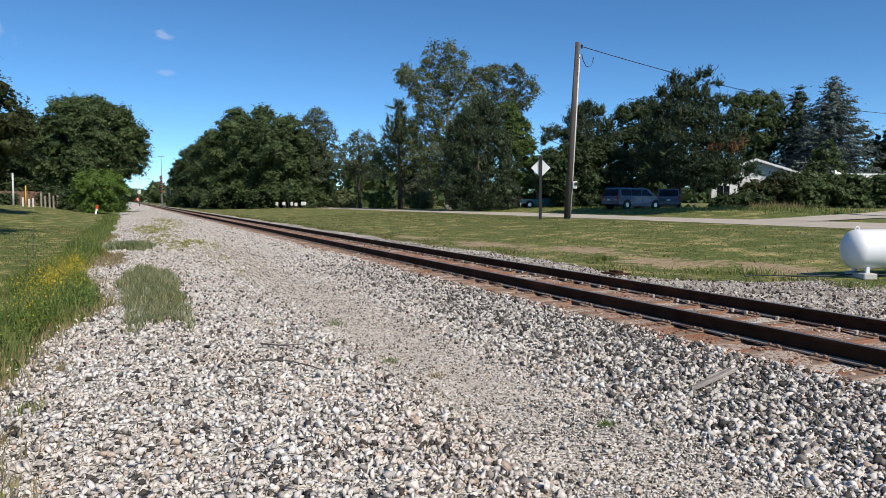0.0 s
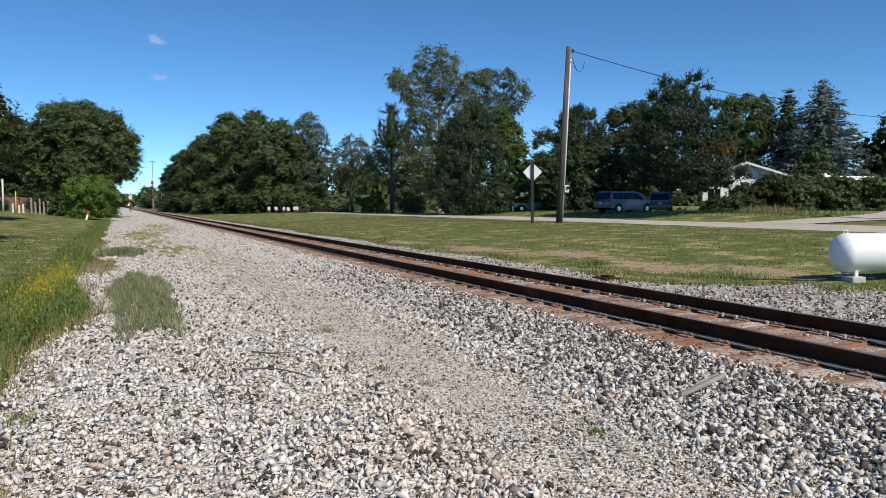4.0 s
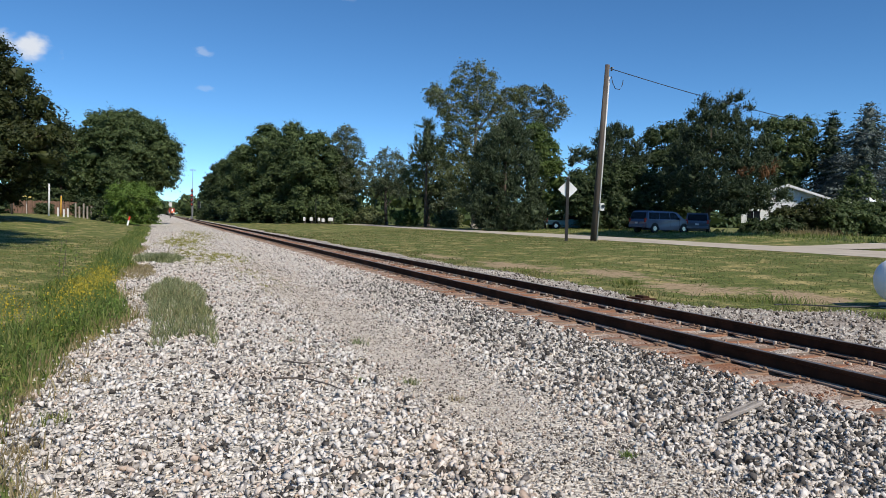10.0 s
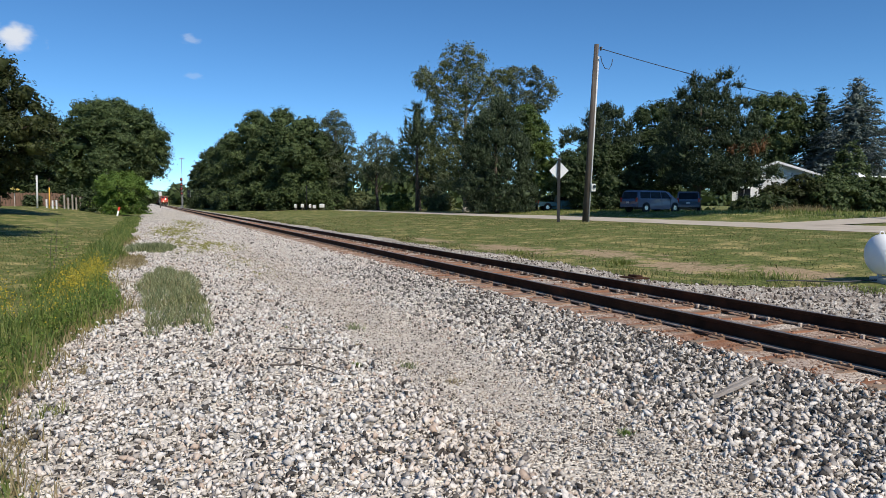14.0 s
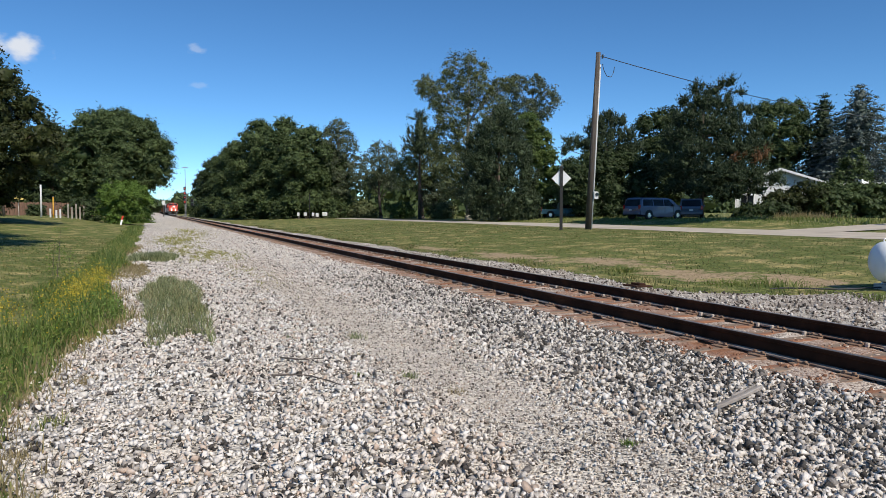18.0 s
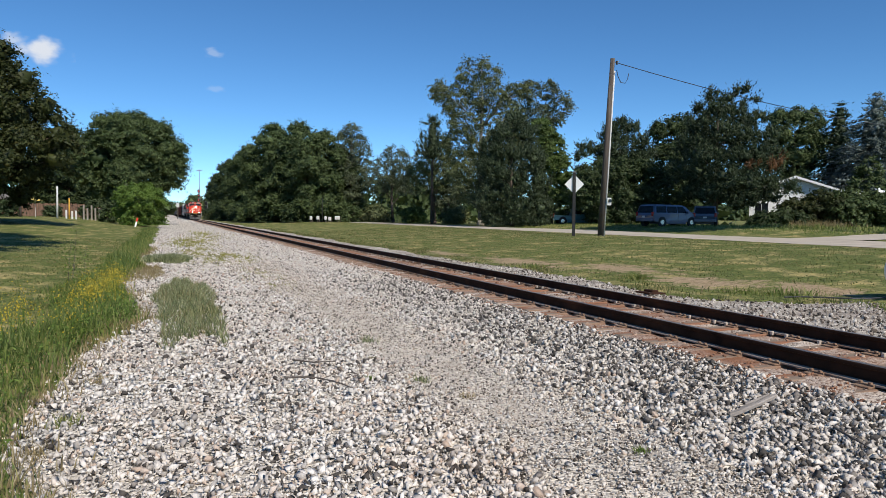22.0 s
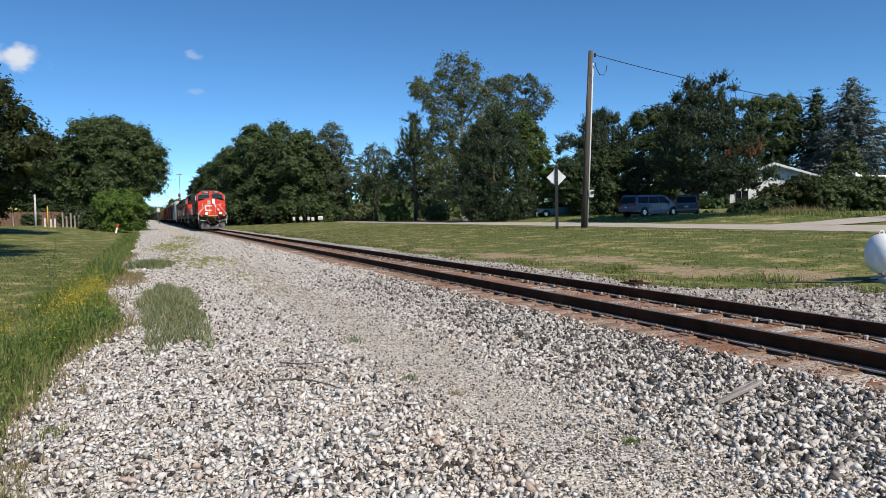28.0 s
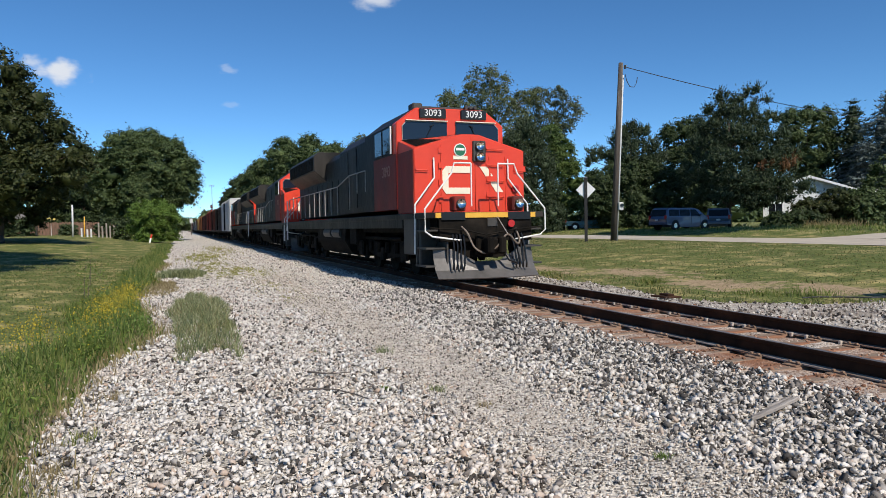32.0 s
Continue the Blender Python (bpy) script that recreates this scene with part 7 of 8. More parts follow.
def rail_signals():
    z = 0.15
    for x, y, h, heads in ((9.3, 232.0, 9.2, (8.6, 7.2, 5.8, 4.4)), (10.4, 212.0, 5.2, (4.6, 3.4))):
        ob = thing("rail_signal", pose(x, y, z), "steel railway signal mast with red lamps", "rail signal")
        part("mast", tube(bmesh.new(), [(0, 0, -0.2), (0, 0, h)], 0.11, 10, 0.09), STEEL, ob, "", True)
        part("ladder", boxes((0.14, 0.20, 0.1, 0.16, 0, h - 0.4), (0.46, 0.52, 0.1, 0.16, 0, h - 0.4)), STEEL, ob)
        for k, hz in enumerate(heads):
            hd = part("signal_head", boxes((-0.36, 0.36, -0.36, -0.1, hz - 0.5, hz + 0.5), bevel=0.05), INK, ob, "signal head with hood")
            part("lamp", disc(bmesh.new(), (0, -0.40, hz), "y", 0.16, 0.10, 16), SIGNAL_RED if (h > 8) else INK, hd, "lit red lamp")
        part("base", boxes((-0.45, 0.45, -0.45, 0.45, -0.2, 0.5), bevel=0.05), STEEL, ob)
    ob = thing("signal_cabinet", pose(12.2, 200.0, 0.25), "silver railway equipment cabinet", "cabinet")
    body = part("case", boxes((-0.9, 0.9, -0.6, 0.6, 0.15, 2.2), bevel=0.05), TANK_WHITE, ob, "silver case")
    part("door", boxes((-0.8, -0.03, -0.63, -0.6, 0.3, 2.05)), PVC, body)
    part("door", boxes((0.03, 0.8, -0.63, -0.6, 0.3, 2.05)), PVC, body)
    part("plinth", boxes((-0.95, 0.95, -0.65, 0.65, -0.15, 0.15)), CONCRETE, ob)
    ob = thing("mast", pose(11.4, 277.0, 0.2), "tall thin steel mast with a cross arm", "mast")
    part("shaft", tube(bmesh.new(), [(0, 0, -0.2), (0, 0, 18.0)], 0.13, 8, 0.09), STEEL, ob)
    part("arm", boxes((-0.9, 0.9, -0.1, 0.1, 17.6, 17.8), (-0.95, -0.45, -0.25, 0.25, 17.5, 17.65), (0.45, 0.95, -0.25, 0.25, 17.5, 17.65)), STEEL, ob)
    ob = thing("rail_marker", pose(3.2, 236.0, 0.1), "pale trackside marker post", "post")
    part("shaft", tube(bmesh.new(), [(0, 0, -0.2), (0, 0, 5.0)], 0.16, 8, 0.14), WOOD_POLE, ob)
    part("board", boxes((-0.45, 0.45, -0.22, -0.16, 3.6, 4.9), bevel=0.02), PVC, ob)


PARASOL_CLOTH = surf("faded_yellow_cloth", (0.45, 0.34, 0.08), (0.55, 0.44, 0.13), scale=4, rough=(0.8, 0.95), bump=0.05)


def left_yard():
    """Fence, posts and odds at the far side of the left lawn."""
    def gz(x, y):
        return float(ground_z(x, y))
    fence = thing("fence", pose(0, 0, 0), "weathered red-brown board fence behind the lawn", "fence")
    for k in range(86):
        x = -33 + k * 0.30
        if 18 < k < 21:
            continue
        y = 111 - 0.15 * k * 0.3
        z = gz(x, y)
        part("board", boxes((x, x + 0.27, y - 0.012, y + 0.012, z + 0.05, z + 1.75 + 0.05 * (k % 3)), bevel=0.004), FENCE, fence)
    for k in range(10):
        x = -33 + k * 2.6
        y = 111.02 - 0.15 * (x + 33)
        part("fence_post", boxes((x - 0.06, x + 0.06, y, y + 0.12, gz(x, y) - 0.1, gz(x, y) + 1.9)), FENCE, fence)
    for x, y, h, r, mat, lab in ((-11.45, 88.9, 3.6, 0.11, PVC, "pale grey bare pole on the lawn edge"), (-15.7, 92.8, 4.8, 0.12, WOOD_POLE, "weathered wooden pole on the lawn edge"), (-10.4, 90, 2.4, 0.07, YELLOW, "thin yellow pole on the lawn edge")):
        ob = thing("pole", pose(x, y, gz(x, y)), lab, "pole")
        part("shaft", tube(bmesh.new(), [(0, 0, -0.2), (0.03, 0, h)], r, 8, r * 0.85), mat, ob, "", True)
        part("cap", disc(bmesh.new(), (0.03, 0, h), "z", r * 1.05, 0.06, 8), STEEL, ob)
    for k, (x, y, h) in enumerate(((-9.2, 93, 1.7), (-8.8, 93, 1.4), (-8.4, 93.5, 1.8), (-8.0, 93.5, 1.5), (-7.6, 94, 1.6), (-10.8, 91, 1.0), (-10.2, 91, 0.9), (-9.8, 91, 1.0))):
        ob = thing("garden_post", pose(x, y, gz(x, y)), "short pale wooden garden post", "post", "posts by the lawn")
        part("shaft", boxes((-0.09, 0.09, -0.09, 0.09, -0.1, h), bevel=0.02), BARK_PALE if k < 5 else PVC, ob)
    ob = thing("parasol", pose(-15.0, 98.0, gz(-15, 98)), "faded yellow garden parasol", "parasol")
    part("stick", tube(bmesh.new(), [(0, 0, 0), (0, 0, 2.3)], 0.03, 6), PVC, ob)
    bm = bmesh.new()
    bmesh.ops.create_cone(bm, cap_ends=True, segments=8, radius1=0.8, radius2=0.05, depth=0.45)
    bmesh.ops.translate(bm, verts=bm.verts[:], vec=(0, 0, 2.2))
    part("canopy", bm, PARASOL_CLOTH, ob, "faded yellow canopy")
    ob = thing("marker_stake", pose(-3.05, 78.5, gz(-3.05, 78.5), 0, 14, 0), "leaning white and orange marker stake", "stake")
    part("stake", boxes((-0.08, 0.08, -0.03, 0.03, -0.1, 0.55), bevel=0.01), SIDING, ob, "white lower half")
    part("tip", boxes((-0.084, 0.084, -0.034, 0.034, 0.55, 0.95), bevel=0.01), RED, ob, "orange tip")
    ob = thing("shed", pose(-24, 120, gz(-24, 120)), "dark wooden shed behind the fence", "shed")
    part("walls", boxes((-3, 3, -2, 2, 0, 2.6)), FENCE, ob)
    part("roof", prism(bmesh.new(), [(-2.4, 2.5), (2.4, 2.5), (0, 3.7)], "x", -3.3, 3.3), ROOFING, ob)


def odds():
    """Loose things on the gravel."""
    z = float(bed_z(np.array(4.4), np.array(4.5)))
    ob = thing("board", pose(4.42, 4.29, z + 0.05, 0, -5, 14), "split weathered grey board on the gravel", "board")
    bm = bmesh.new()
    out = [(-0.36, -0.012), (-0.30, -0.028), (0.05, -0.034), (0.30, -0.024), (0.35, 0.0), (0.26, 0.018), (-0.05, 0.026), (-0.32, 0.014)]
    prism(bm, out, "z", -0.012, 0.022, 0.006)
    part("plank", bm, DRIFT, ob)
    part("splinter", prism(bmesh.new(), [(-0.1, 0.016), (0.24, 0.014), (0.29, 0.026), (-0.06, 0.040)], "z", 0.0, 0.03, 0.004), DRIFT, ob)
    rnd = random.Random(3)
    for pts in (((1.0, 6.55), (1.2, 6.52), (1.34, 6.46), (1.44, 6.2), (1.51, 5.95)), ((1.22, 7.4), (1.4, 7.2), (1.61, 7.07)), ((4.52, 3.64), (4.42, 3.4), (4.3, 3.18)), ((1.9, 6.2), (1.95, 6.4), (2.02, 6.5))):
        line = [(x, y, float(bed_z(np.array(x), np.array(y))) + 0.045 + rnd.uniform(0, 0.02)) for x, y in pts]
        bm = tube(bmesh.new(), line, 0.010, 6, 0.004)
        a = Vector(line[len(line) // 2])
        tube(bm, [tuple(a), tuple(a + Vector((0.12, 0.06, 0.02)))], 0.005, 5, 0.002)
        tagged(part("twig", bm, TWIG), "thin dry twig lying on the gravel", "twig", "twigs")
    x, y = 8.9, 11.3
    ob = thing("scrap_plate", pose(x, y, float(bed_z(np.array(x), np.array(y))) + 0.05, 2, 4, 20), "dark rusty scrap plate on the ballast", "scrap")
    part("plate", boxes((-0.30, 0.30, -0.16, 0.16, -0.015, 0.02), (-0.10, 0.12, -0.10, 0.10, 0.02, 0.06), bevel=0.008), RAIL, ob)
    x, y = 12.1, 9.3
    ob = thing("dark_tube", pose(0, 0, 0), "thin dark tube lying in the grass by the tank", "hose")
    pts = [(10.9 + 0.32 * k, 9.9 - 0.18 * k + 0.14 * math.sin(k * 1.4), float(ground_z(10.9 + 0.32 * k, 9.9 - 0.18 * k)) + 0.06) for k in range(8)]
    part("hose", tube(bmesh.new(), pts, 0.014, 7), CABLE, ob)


utility_pole()
crossing_sign()
gas_tank()
house()
camper()
service_boxes()
rail_signals()
left_yard()
odds()
VAN_BLUE = car_paint("van_blue", (0.055, 0.07, 0.125))
car("minivan", pose(38.2, 46.5, float(ground_z(38.2, 46.5)), 0, 0, 6), "slate blue minivan parked in the shade", VAN_BLUE, 5.1, 1.98, 1.75, "van")
car("suv", pose(42.4, 46.9, float(ground_z(42.4, 46.9)), 0, 0, 48), "silver-blue sport utility car parked by the van", car_paint("car_silver", (0.07, 0.085, 0.12)), 4.6, 1.85, 1.7, "suv")
car("pickup", pose(39.4, 62.2, float(ground_z(39.4, 62.2)), 0, 0, -20), "teal pickup truck parked under the trees", car_paint("truck_teal", (0.04, 0.12, 0.145)), 5.0, 1.85, 1.65, "pickup")

# ---- grass, weeds and flowers ----
def blade_mat(name, a, b, c):
    return island_mat(name, [(0.0, a), (0.5, b), (1.0, c)], rough=0.6, translucent=0.3, tint=(0.80, 0.78, 0.62), tint_scale=0.7, specular=0.25)


TALL_GRASS = blade_mat("tall_grass", (0.10, 0.145, 0.032), (0.19, 0.24, 0.062), (0.37, 0.35, 0.15))
DARK_GRASS = blade_mat("dark_grass", (0.055, 0.095, 0.022), (0.115, 0.17, 0.042), (0.20, 0.24, 0.075))
DUSTY_GRASS = blade_mat("dusty_grass", (0.07, 0.095, 0.04), (0.21, 0.25, 0.12), (0.48, 0.48, 0.30))
DRY_GRASS = blade_mat("dry_grass", (0.20, 0.16, 0.08), (0.30, 0.24, 0.13), (0.40, 0.34, 0.20))
LAWN_GRASS = blade_mat("lawn_blades", (0.058, 0.084, 0.024), (0.155, 0.178, 0.058), (0.34, 0.285, 0.15))
MOSSY = blade_mat("yellow_green_weed", (0.17, 0.18, 0.03), (0.27, 0.27, 0.06), (0.36, 0.33, 0.10))
WEED = blade_mat("weed_leaves", (0.085, 0.15, 0.03), (0.15, 0.235, 0.048), (0.20, 0.27, 0.065))
GOLD = island_mat("golden_flowers", [(0.0, (0.36, 0.27, 0.02)), (1.0, (0.58, 0.45, 0.05))], rough=0.7, translucent=0.2)


def blades(name, xyz, height, width, material, label, seed, lean=0.35, category="grass", parent=None):
    """Tapered bent blades, two segments each, standing at xyz."""
    rng = np.random.default_rng(seed)
    n = len(xyz)
    a = rng.uniform(0, 2 * np.pi, n)
    side = np.stack([np.cos(a), np.sin(a), np.zeros(n)], 1)
    b = rng.uniform(0, 2 * np.pi, n)
    bend = np.stack([np.cos(b), np.sin(b), np.zeros(n)], 1) * (rng.uniform(0.1, 1, n) * lean * height)[:, None]
    up = np.zeros((n, 3))
    up[:, 2] = height
    w = (width * rng.uniform(0.6, 1.3, n))[:, None]
    base = xyz - np.array([0, 0, 0.02])
    mid = base + up * 0.55 + bend * 0.35
    tip = base + up * np.sqrt(np.clip(1 - (0.5 * lean) ** 2, 0.3, 1)) + bend
    v = np.stack([base - side * w, base + side * w, mid - side * w * 0.7, mid + side * w * 0.7, tip], 1).reshape(-1, 3)
    i = (np.arange(n) * 5)[:, None]
    f = np.concatenate([i + [0, 1, 3], i + [0, 3, 2], i + [2, 3, 4]])
    ob = new(name, mesh_np(name, v, f, material))
    if parent:
        ob.parent = parent
        return ob
    return tagged(ob, label, category, kind="stuff")


def on_ground(x, y):
    return np.column_stack([x, y, ground_z(x, y)])


def on_bed(x, y):
    return np.column_stack([x, y, bed_z(x, y)])


def build_grass():
    rng = np.random.default_rng(21)
    # tall verge between the gravel and the lawn
    n = 30000
    y = np.concatenate([2.5 + 75 * rng.uniform(0, 1, n - 3000) ** 2.2, rng.uniform(-6, 2.5, 3000)])
    wide = 1.15 - 0.35 * smooth(14, 22, y) + 0.25 * np.sin(y * 0.8) * smooth(20, 8, y)
    q = rng.uniform(0, 1, n) ** 0.85
    x = left_edge(y) + 0.10 - (wide + 0.30) * q + rng.normal(0, 0.06, n)
    clump = 0.62 + 0.38 * np.sin(x * 3.1 + 1.7 * np.sin(y * 0.9)) * np.sin(y * 1.35 + np.sin(x * 2.3))
    tall = rng.uniform(0.08, 0.33, n) * (0.30 - 0.15 * smooth(10, 6, y) + 0.95 * np.sin(np.pi * np.clip(q, 0.03, 1) ** 0.8)) * (0.7 + 0.45 * smooth(6, 13, y) - 0.2 * smooth(20, 50, y)) * (0.55 + 0.7 * clump)
    dark = rng.uniform(0, 1, n) < 0.30 + 0.45 * (clump > 0.72)
    blades("verge_grass", on_ground(x, y)[~dark], tall[~dark], 0.0042 + 0.00035 * y[~dark], TALL_GRASS, "tall unmown green grass beside the gravel", 1, 0.55)
    blades("verge_weeds", on_ground(x, y)[dark], tall[dark] * 1.1, 0.0055 + 0.00035 * y[dark], DARK_GRASS, "dark green unmown weeds beside the gravel", 11, 0.75)
    n = 5200
    y = 2.5 + 34 * rng.uniform(0, 1, n) ** 1.5
    x = left_edge(y) + rng.normal(0.0, 0.20, n)
    blades("verge_fringe", on_ground(x, y), rng.uniform(0.03, 0.16, n), 0.004 + 0.0003 * y, DRY_GRASS, "dry straw grass at the edge of the gravel", 2, 0.8)
    # broad leaved weeds among it
    n = 15000
    y = np.concatenate([rng.uniform(4.5, 24, n // 2), rng.normal(13.0, 3.0, n - n // 2)])
    x = left_edge(y) - np.abs(rng.normal(0.35, 0.40, n))
    bunch = np.sin(x * 4.7 + np.sin(y * 1.9)) * np.sin(y * 2.1 + np.sin(x * 3.0))
    keep = bunch > rng.uniform(-0.5, 0.8, n)
    x, y, n = x[keep], y[keep], int(keep.sum())
    h = rng.uniform(0.03, 0.40, n) * rng.uniform(0.5, 1.0, n)
    p = np.column_stack([x, y, ground_z(x, y) + h])
    v, f = leaf_cloud("weeds", p, np.tile([0, 0, 0.6], (n, 1)), np.full(n, 0.052), rng, 0.42)
    tagged(new("weeds", mesh_np("weeds", v, f, WEED)), "leafy green weeds in the verge", "weeds", kind="stuff")
    # goldenrod
    spots = np.concatenate([np.column_stack([rng.normal(-1.12, 0.24, 120), rng.normal(12.9, 1.3, 120)]), np.column_stack([rng.normal(-0.95, 0.12, 50), rng.normal(14.6, 1.0, 50)]), np.column_stack([rng.normal(-1.95, 0.16, 40), rng.normal(10.6, 0.6, 40)])])
    h = rng.uniform(0.28, 0.58, len(spots))
    blades("flower_stems", on_ground(spots[:, 0], spots[:, 1]), h, 0.006, WEED, "green stems of golden weeds", 3, 0.15, "weeds")
    c = np.repeat(np.column_stack([spots, ground_z(spots[:, 0], spots[:, 1]) + h * 0.88]), 17, 0)
    c = c + rng.normal(0, 1, c.shape) * [0.06, 0.06, 0.10]
    v, f = leaf_cloud("flowers", c, rng.normal(size=c.shape), np.full(len(c), 0.024), rng, 0.8)
    tagged(new("golden_flowers", mesh_np("golden_flowers", v, f, GOLD)), "yellow flower heads of tall weeds", "flowers", kind="stuff")
    # a few slender saplings in the verge
    for x, y, h in ((-2.3, 19.5, 1.0), (-2.0, 17.6, 0.9), (-2.6, 23.5, 1.2), (-2.1, 21, 0.8)):
        ob = thing("weed_sapling", pose(x, y, float(ground_z(x, y))), "slender leafy green weed sapling in the verge", "sapling")
        part("stem", tube(bmesh.new(), [(0, 0, -0.05), (0.03, 0.02, h * 0.6), (0.08, 0, h)], 0.008, 5, 0.003), TWIG, ob)
        p = np.column_stack([rng.normal(0.04, 0.11, 60), rng.normal(0, 0.11, 60), rng.uniform(0.25, 1.02, 60) * h])
        v, f = leaf_cloud("leaves", p, np.tile([0, 0, 0.5], (60, 1)), np.full(60, 0.075), rng, 0.5)
        link_part("leaves", mesh_np("leaves", v, f, WEED), WEED, ob)
    # grass patches that grew in the gravel
    def patch(n, cx, cy, rx, ry, h0, h1, width, mat, label, seed, square=3.0):
        a = rng.uniform(0, 2 * np.pi, n)
        q = rng.uniform(0, 1, n) ** 0.5
        k = (np.abs(np.cos(a)) ** square + np.abs(np.sin(a)) ** square) ** (-1 / square)
        wob = 1 + 0.12 * np.sin(5 * a + seed) + 0.08 * np.sin(11 * a)
        x, y = cx + rx * q * k * wob * np.cos(a), cy + ry * q * k * wob * np.sin(a)
        if square < 3:
            # sparse weeds: only in the hollows of a broken pattern, and fading out
            x, y = cx + rng.normal(0, rx, n), cy + rng.normal(0, ry * 0.8, n)
            tuft = np.sin(x * 9 + np.sin(y * 2.3) * 2) * np.sin(y * 3.1 + np.sin(x * 4) * 2)
            keep = tuft > rng.uniform(-0.2, 0.7, n)
            x, y, q, n = x[keep], y[keep], q[keep], int(keep.sum())
        h = rng.uniform(h0, h1, n) * (1 - 0.35 * q ** 4)
        blades("grass_patch", on_bed(x, y), h, width, mat, label, seed, 0.85)
    patch(9500, 0.30, 13.3, 0.50, 4.3, 0.05, 0.27, 0.0062, DUSTY_GRASS, "dusty grey-green grass patch growing in the gravel", 31)
    patch(900, 0.30, 13.3, 0.52, 4.4, 0.12, 0.34, 0.0035, DRY_GRASS, "dry seed stalks over the grass patch", 32)
    patch(3600, -0.05, 25.6, 0.75, 1.2, 0.14, 0.34, 0.010, DUSTY_GRASS, "dusty green grass patch growing in the gravel", 33)
    patch(2200, -0.45, 20.5, 0.35, 2.2, 0.05, 0.16, 0.010, DRY_GRASS, "short dry brownish grass patch", 34)
    patch(11000, 1.25, 29.0, 0.42, 3.4, 0.02, 0.10, 0.011, MOSSY, "low yellow-green weeds on the gravel", 35, 2)
    patch(11000, 2.15, 27.2, 0.5, 2.5, 0.02, 0.10, 0.011, MOSSY, "low yellow-green weeds on the gravel", 36, 2)
    patch(7000, 2.25, 18.6, 0.34, 2.2, 0.02, 0.08, 0.010, MOSSY, "low yellow-green weeds on the gravel", 37, 2)
    patch(8000, 1.2, 42.0, 0.6, 5.5, 0.05, 0.16, 0.016, MOSSY, "low yellow-green weeds on the gravel", 38, 2)
    patch(3000, 2.6, 56.0, 0.6, 7.0, 0.05, 0.2, 0.02, MOSSY, "low yellow-green weeds on the gravel", 39, 2)
    patch(420, 2.5, 12.4, 0.35, 1.6, 0.02, 0.06, 0.006, DRY_GRASS, "thin dry grass on the wheel track", 40, 2)
    # single tufts
    for k, (x, y, r, h, m) in enumerate(((2.36, 8.55, 0.11, 0.14, DUSTY_GRASS), (2.31, 6.4, 0.10, 0.11, DUSTY_GRASS), (2.48, 5.65, 0.09, 0.07, DRY_GRASS), (1.8, 6.46, 0.05, 0.08, WEED), (-0.72, 5.85, 0.12, 0.16, TALL_GRASS), (-0.85, 5.2, 0.14, 0.12, DRY_GRASS), (3.0, 3.9, 0.06, 0.07, WEED), (1.6, 8.9, 0.06, 0.07, DUSTY_GRASS), (2.1, 7.4, 0.07, 0.06, DRY_GRASS), (-0.6, 7.3, 0.12, 0.12, DRY_GRASS))):
        n = 90
        px, py = rng.normal(x, r * 0.5, n), rng.normal(y, r * 0.5, n)
        blades("grass_tuft", on_bed(px, py), rng.uniform(0.4, 1, n) * h, 0.004, m, "small grass tuft rooted in the gravel", 50 + k, 0.7)
    # lawns, mown short
    n = 36000
    y = 3 + 42 * rng.uniform(0, 1, n) ** 1.6
    x = left_edge(y) - 0.9 - 14 * rng.uniform(0, 1, n) ** 1.3 * (0.35 + y / 60)
    blades("left_lawn", on_ground(x, y), rng.uniform(0.03, 0.085, n), 0.005 + 0.0005 * y, LAWN_GRASS, "short mown lawn in straw and green", 4, 0.6)
    n = 62000
    y = 2 + 62 * rng.uniform(0, 1, n) ** 1.7
    x = right_edge(y) + 0.1 + 15.5 * rng.uniform(0, 1, n) ** 0.9
    soil = np.zeros(n, bool)
    for cx, cy, rx, ry in WORN:
        soil |= ((x - cx) / rx) ** 2 + ((y - cy) / ry) ** 2 < rng.uniform(0.1, 1.5, n)
    x, y = x[~soil], y[~soil]
    blades("right_lawn", on_ground(x, y), rng.uniform(0.02, 0.075, len(x)), 0.006 + 0.0006 * y, LAWN_GRASS, "short rough lawn in green and straw", 5, 0.6)
    # scattered tufts in the lawn
    n = 700
    ty = 3 + 40 * rng.uniform(0, 1, n) ** 1.2
    tx = right_edge(ty) + 0.2 + 9 * rng.uniform(0, 1, n) ** 1.5
    x, y = np.repeat(tx, 16) + rng.normal(0, 0.13, n * 16), np.repeat(ty, 16) + rng.normal(0, 0.17, n * 16)
    tall = np.repeat(rng.uniform(0.03, 0.085, n), 16) * rng.uniform(0.4, 1, n * 16)
    half = np.repeat(rng.uniform(0, 1, n) < 0.55, 16)
    blades("lawn_tufts", on_ground(x, y)[half], tall[half], 0.006 + 0.0002 * y[half], LAWN_GRASS, "green tufts in the rough lawn", 14, 1.3)
    blades("straw_tufts", on_ground(x, y)[~half], tall[~half] * 0.7, 0.005 + 0.0002 * y[~half], DRY_GRASS, "dry straw tufts in the rough lawn", 15, 1.0)
    # rough edge of the lawn against the ballast
    n = 15000
    y = 3 + 75 * rng.uniform(0, 1, n) ** 1.5
    x = right_edge(y) + np.abs(rng.normal(0, 0.55, n)) - 0.15
    clump = np.sin(y * 1.9) * np.sin(y * 0.7 + x * 2.1)
    keep = clump > rng.uniform(-0.4, 0.9, n)
    x, y = x[keep], y[keep]
    blades("lawn_edge_grass", on_ground(x, y), rng.uniform(0.03, 0.15, len(x)), 0.005 + 0.0004 * y, LAWN_GRASS, "ragged long grass along the ballast", 6, 1.1)
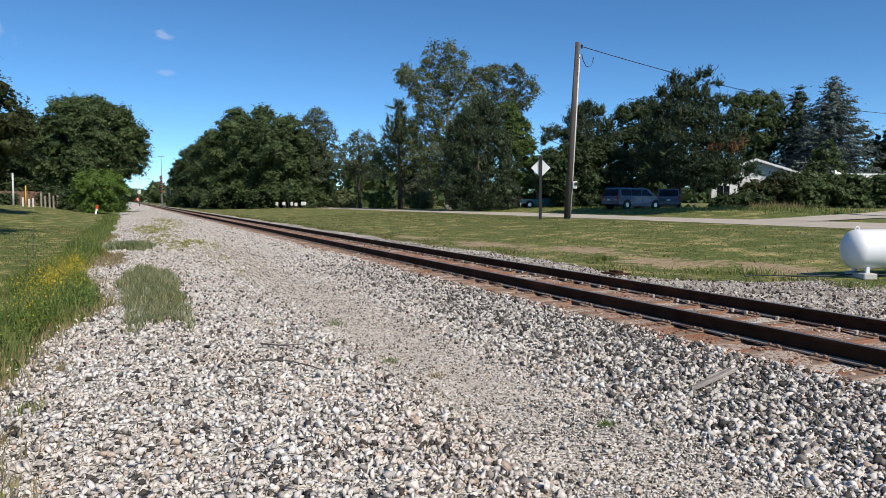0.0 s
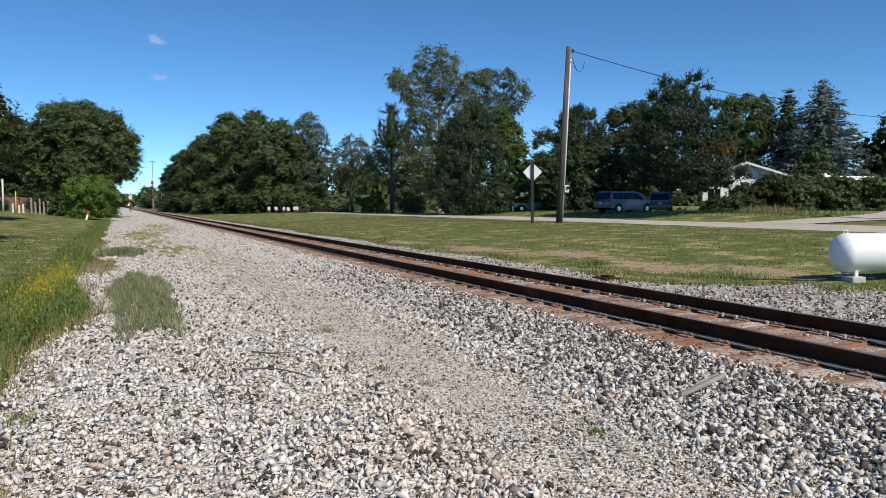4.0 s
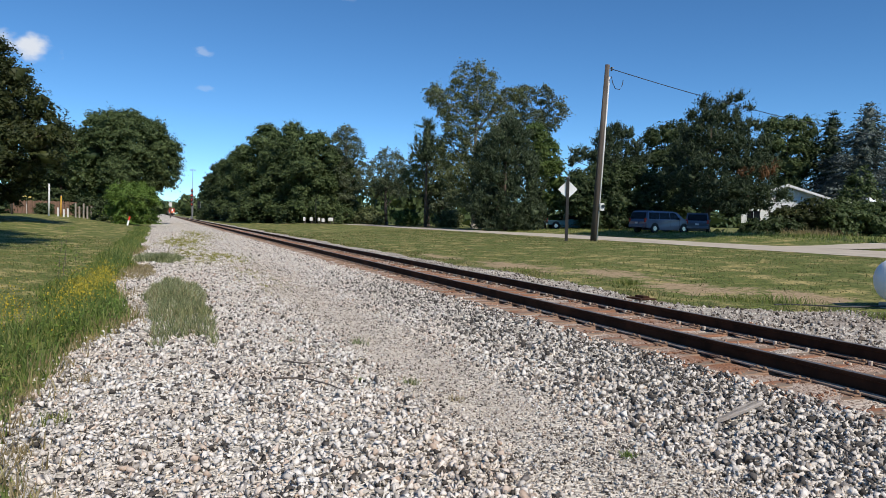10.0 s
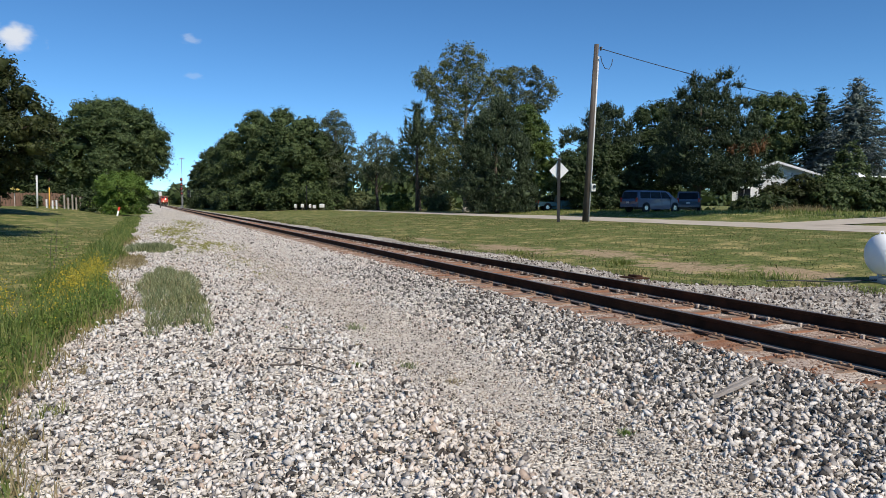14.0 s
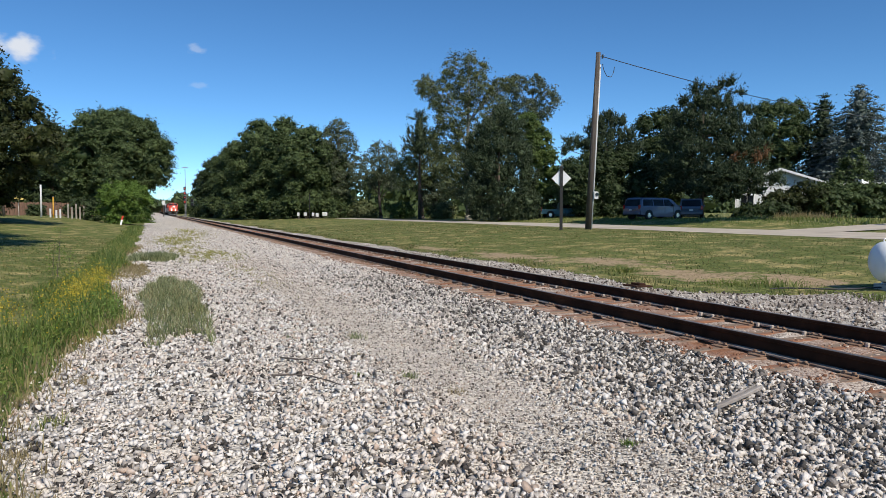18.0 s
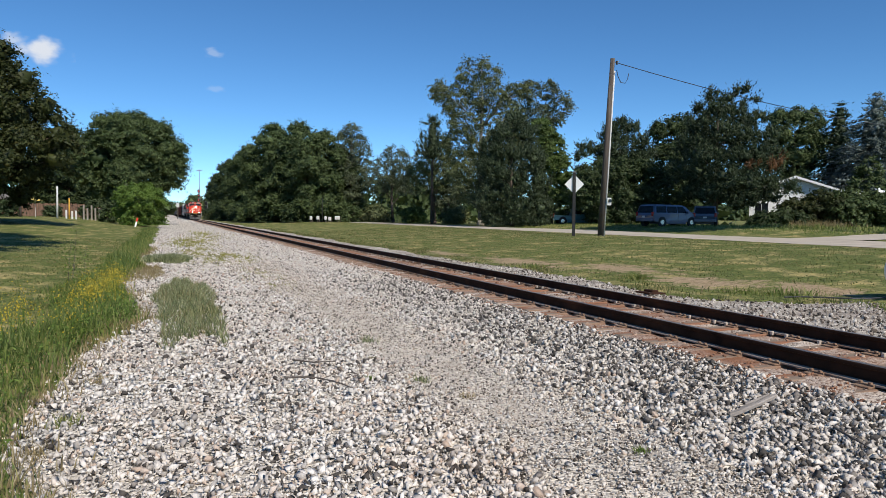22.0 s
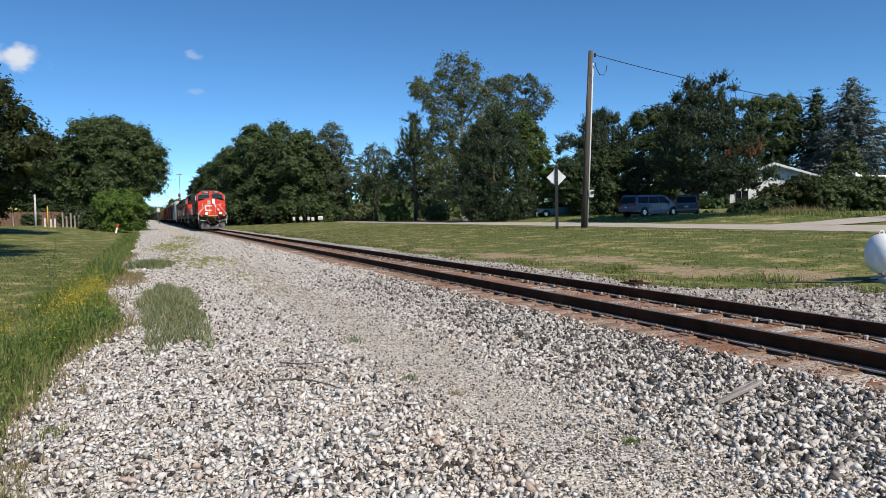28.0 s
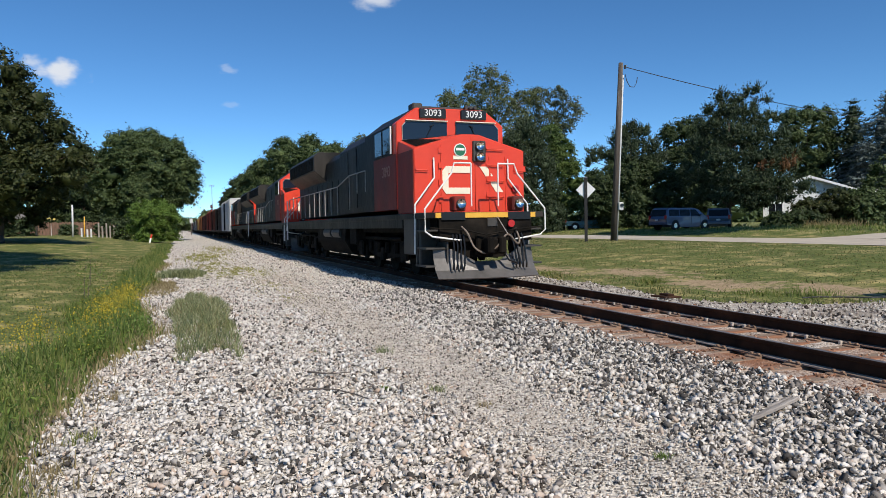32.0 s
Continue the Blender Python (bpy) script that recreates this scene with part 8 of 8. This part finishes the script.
    for k, (cx, cy, r, h) in enumerate(((10.95, 14.5, 0.26, 0.24), (11.6, 10.3, 0.45, 0.34), (11.0, 11.0, 0.35, 0.24), (10.2, 18.6, 0.35, 0.2), (11.6, 8.2, 0.28, 0.22), (13.3, 21.5, 1.2, 0.10))):
        n = 260
        blades("grass_clump", on_ground(rng.normal(cx, r * 0.6, n), rng.normal(cy, r * 0.9, n)), rng.uniform(0.3, 1, n) * h * 0.9, 0.009, TALL_GRASS, "clump of long green grass by the ballast", 70 + k, 1.1)
    # unmown growth beyond the street and round the shrubs
    n = 12000
    y = rng.uniform(26, 75, n)
    x = 31.6 + np.abs(rng.normal(0.9, 1.3, n)) + np.maximum(0, (44 - y)) * 0.25 + rng.uniform(0, 10, n)
    s = (x - 29.0) / 34
    off = np.abs(y - (25.5 + 13.5 * s - 3.0 * np.sin(s * 3.1))) > 2.4 - 0.5 * s
    x, y, n = x[off], y[off], int(off.sum())
    blades("rough_grass", on_ground(x, y), rng.uniform(0.06, 0.30, n) * (0.5 + smooth(36, 46, x)), 0.03, TALL_GRASS, "rough green growth beyond the street", 7, 0.5)
    n = 1500
    blades("dry_grass_clump", on_ground(rng.normal(52.4, 1.9, n), rng.normal(45.2, 1.4, n)), rng.uniform(0.3, 0.9, n) * rng.uniform(0.4, 1.0, n), 0.018, DRY_GRASS, "tall dry tan grass before the shrubs", 8, 0.4)


build_grass()


# ---- small fair-weather clouds, far off ----
def cloud_mat(seed, thin):
    m, nodes, links, bsdf = node_mat("cloud_glow")
    tc = nodes.new("ShaderNodeTexCoord")
    ln = nodes.new("ShaderNodeVectorMath")
    ln.operation = "LENGTH"
    links.new(tc.outputs["Object"], ln.inputs[0])
    mp = nodes.new("ShaderNodeMapping")
    mp.inputs["Location"].default_value = (seed * 3.1, seed * 1.7, 0)
    links.new(tc.outputs["Object"], mp.inputs["Vector"])
    n = nodes.new("ShaderNodeTexNoise")
    n.inputs["Scale"].default_value, n.inputs["Detail"].default_value, n.inputs["Roughness"].default_value = 1.1, 6, 0.48
    links.new(mp.outputs[0], n.inputs["Vector"])
    sub = nodes.new("ShaderNodeMath")
    sub.operation = "MULTIPLY_ADD"
    sub.inputs[1].default_value, sub.inputs[2].default_value = 1.7, -0.85
    links.new(n.outputs["Fac"], sub.inputs[0])
    add = nodes.new("ShaderNodeMath")
    add.operation = "SUBTRACT"
    links.new(sub.outputs[0], add.inputs[0])
    links.new(ln.outputs["Value"], add.inputs[1])
    mr = nodes.new("ShaderNodeMapRange")
    mr.interpolation_type = "SMOOTHSTEP"
    mr.inputs["From Min"].default_value, mr.inputs["From Max"].default_value = -0.85, -0.15
    mr.inputs["To Max"].default_value = thin
    links.new(add.outputs[0], mr.inputs["Value"])
    # sunlit white put in as the sheet's own glow
    em = nodes.new("ShaderNodeEmission")
    em.inputs["Color"].default_value, em.inputs["Strength"].default_value = (0.86, 0.90, 0.97, 1), 0.88
    tr = nodes.new("ShaderNodeBsdfTransparent")
    mix = nodes.new("ShaderNodeMixShader")
    links.new(mr.outputs[0], mix.inputs["Fac"])
    links.new(tr.outputs[0], mix.inputs[1])
    links.new(em.outputs[0], mix.inputs[2])
    links.new(mix.outputs[0], nodes["Material Output"].inputs["Surface"])
    return m


def cloud(eye_yaw, pitch, width, height, seed, thin):
    """A flat glowing sheet in place of a cloud, 2200 m off, facing the place; it drifts."""
    d = 2200.0
    yaw, el = radians(eye_yaw), radians(pitch)
    c = Vector((d * math.sin(yaw) * math.cos(el), d * math.cos(yaw) * math.cos(el), d * math.sin(el)))
    bm = bmesh.new()
    bmesh.ops.create_grid(bm, x_segments=1, y_segments=1, size=1)
    me = bpy.data.meshes.new("cloud")
    bm.to_mesh(me)
    bm.free()
    me.materials.append(cloud_mat(seed, thin))
    ob = tagged(new("cloud", me), "small white drifting summer cloud", "cloud", "clouds", "structure")
    ob.scale = (width, height, 1)
    ob.visible_shadow = False
    return ob, c, (c - Vector((0, 0, 1.6))).to_track_quat("Z", "Y").to_matrix().to_4x4()


# bearing and height in degrees at the start, half size in metres, thickness
drifting = [(cloud(*row), row[0]) for row in ((-8.7, 11.3, 78, 50, 1, 0.95), (-10.4, 11.7, 45, 30, 2, 0.6), (2.75, 12.25, 36, 20, 3, 0.27), (3.0, 9.6, 34, 16, 4, 0.17), (14.4, 18.0, 95, 52, 5, 0.75), (19.5, 19.6, 150, 45, 6, 0.8), (0.3, 18.2, 70, 28, 7, 0.55), (-4.5, 20.5, 120, 45, 8, 0.7))]


# ---- what moves ----
# place of the leading nose along the track, second by second
TRAIN = [(0.0, 655.0), (5.0, 556.0), (9.0, 470.0), (14.0, 362.0), (18.0, 269.0), (20.0, 228.0), (22.0, 192.0), (25.0, 138.7), (28.0, 84.5), (30.0, 49.9), (31.0, 33.0), (32.0, 16.2)]


def motions():
    for u, back, turned in units:
        walk(u, [(t, pose(X_TRACK, y + back, RAIL_TOP, 0, 0, turned)) for t, y in TRAIN])
    for (ob, at, turn), _ in drifting:
        walk(ob, [(0.0, Matrix.Translation(at + Vector((-4, 0, 0))) @ turn), (32.0, Matrix.Translation(at + Vector((36, 0, 2))) @ turn)])
    # wheels roll with the train
    times = [k / 30 for k in range(0, 961, 1)]
    run = np.interp(times, [t for t, _ in TRAIN], [655.0 - y for _, y in TRAIN])
    for ob, y, r in wheelsets:
        walk(ob, [(t, pose(0, y, r, math.degrees(d / r) % 360)) for t, d in zip(times, run)])


motions()
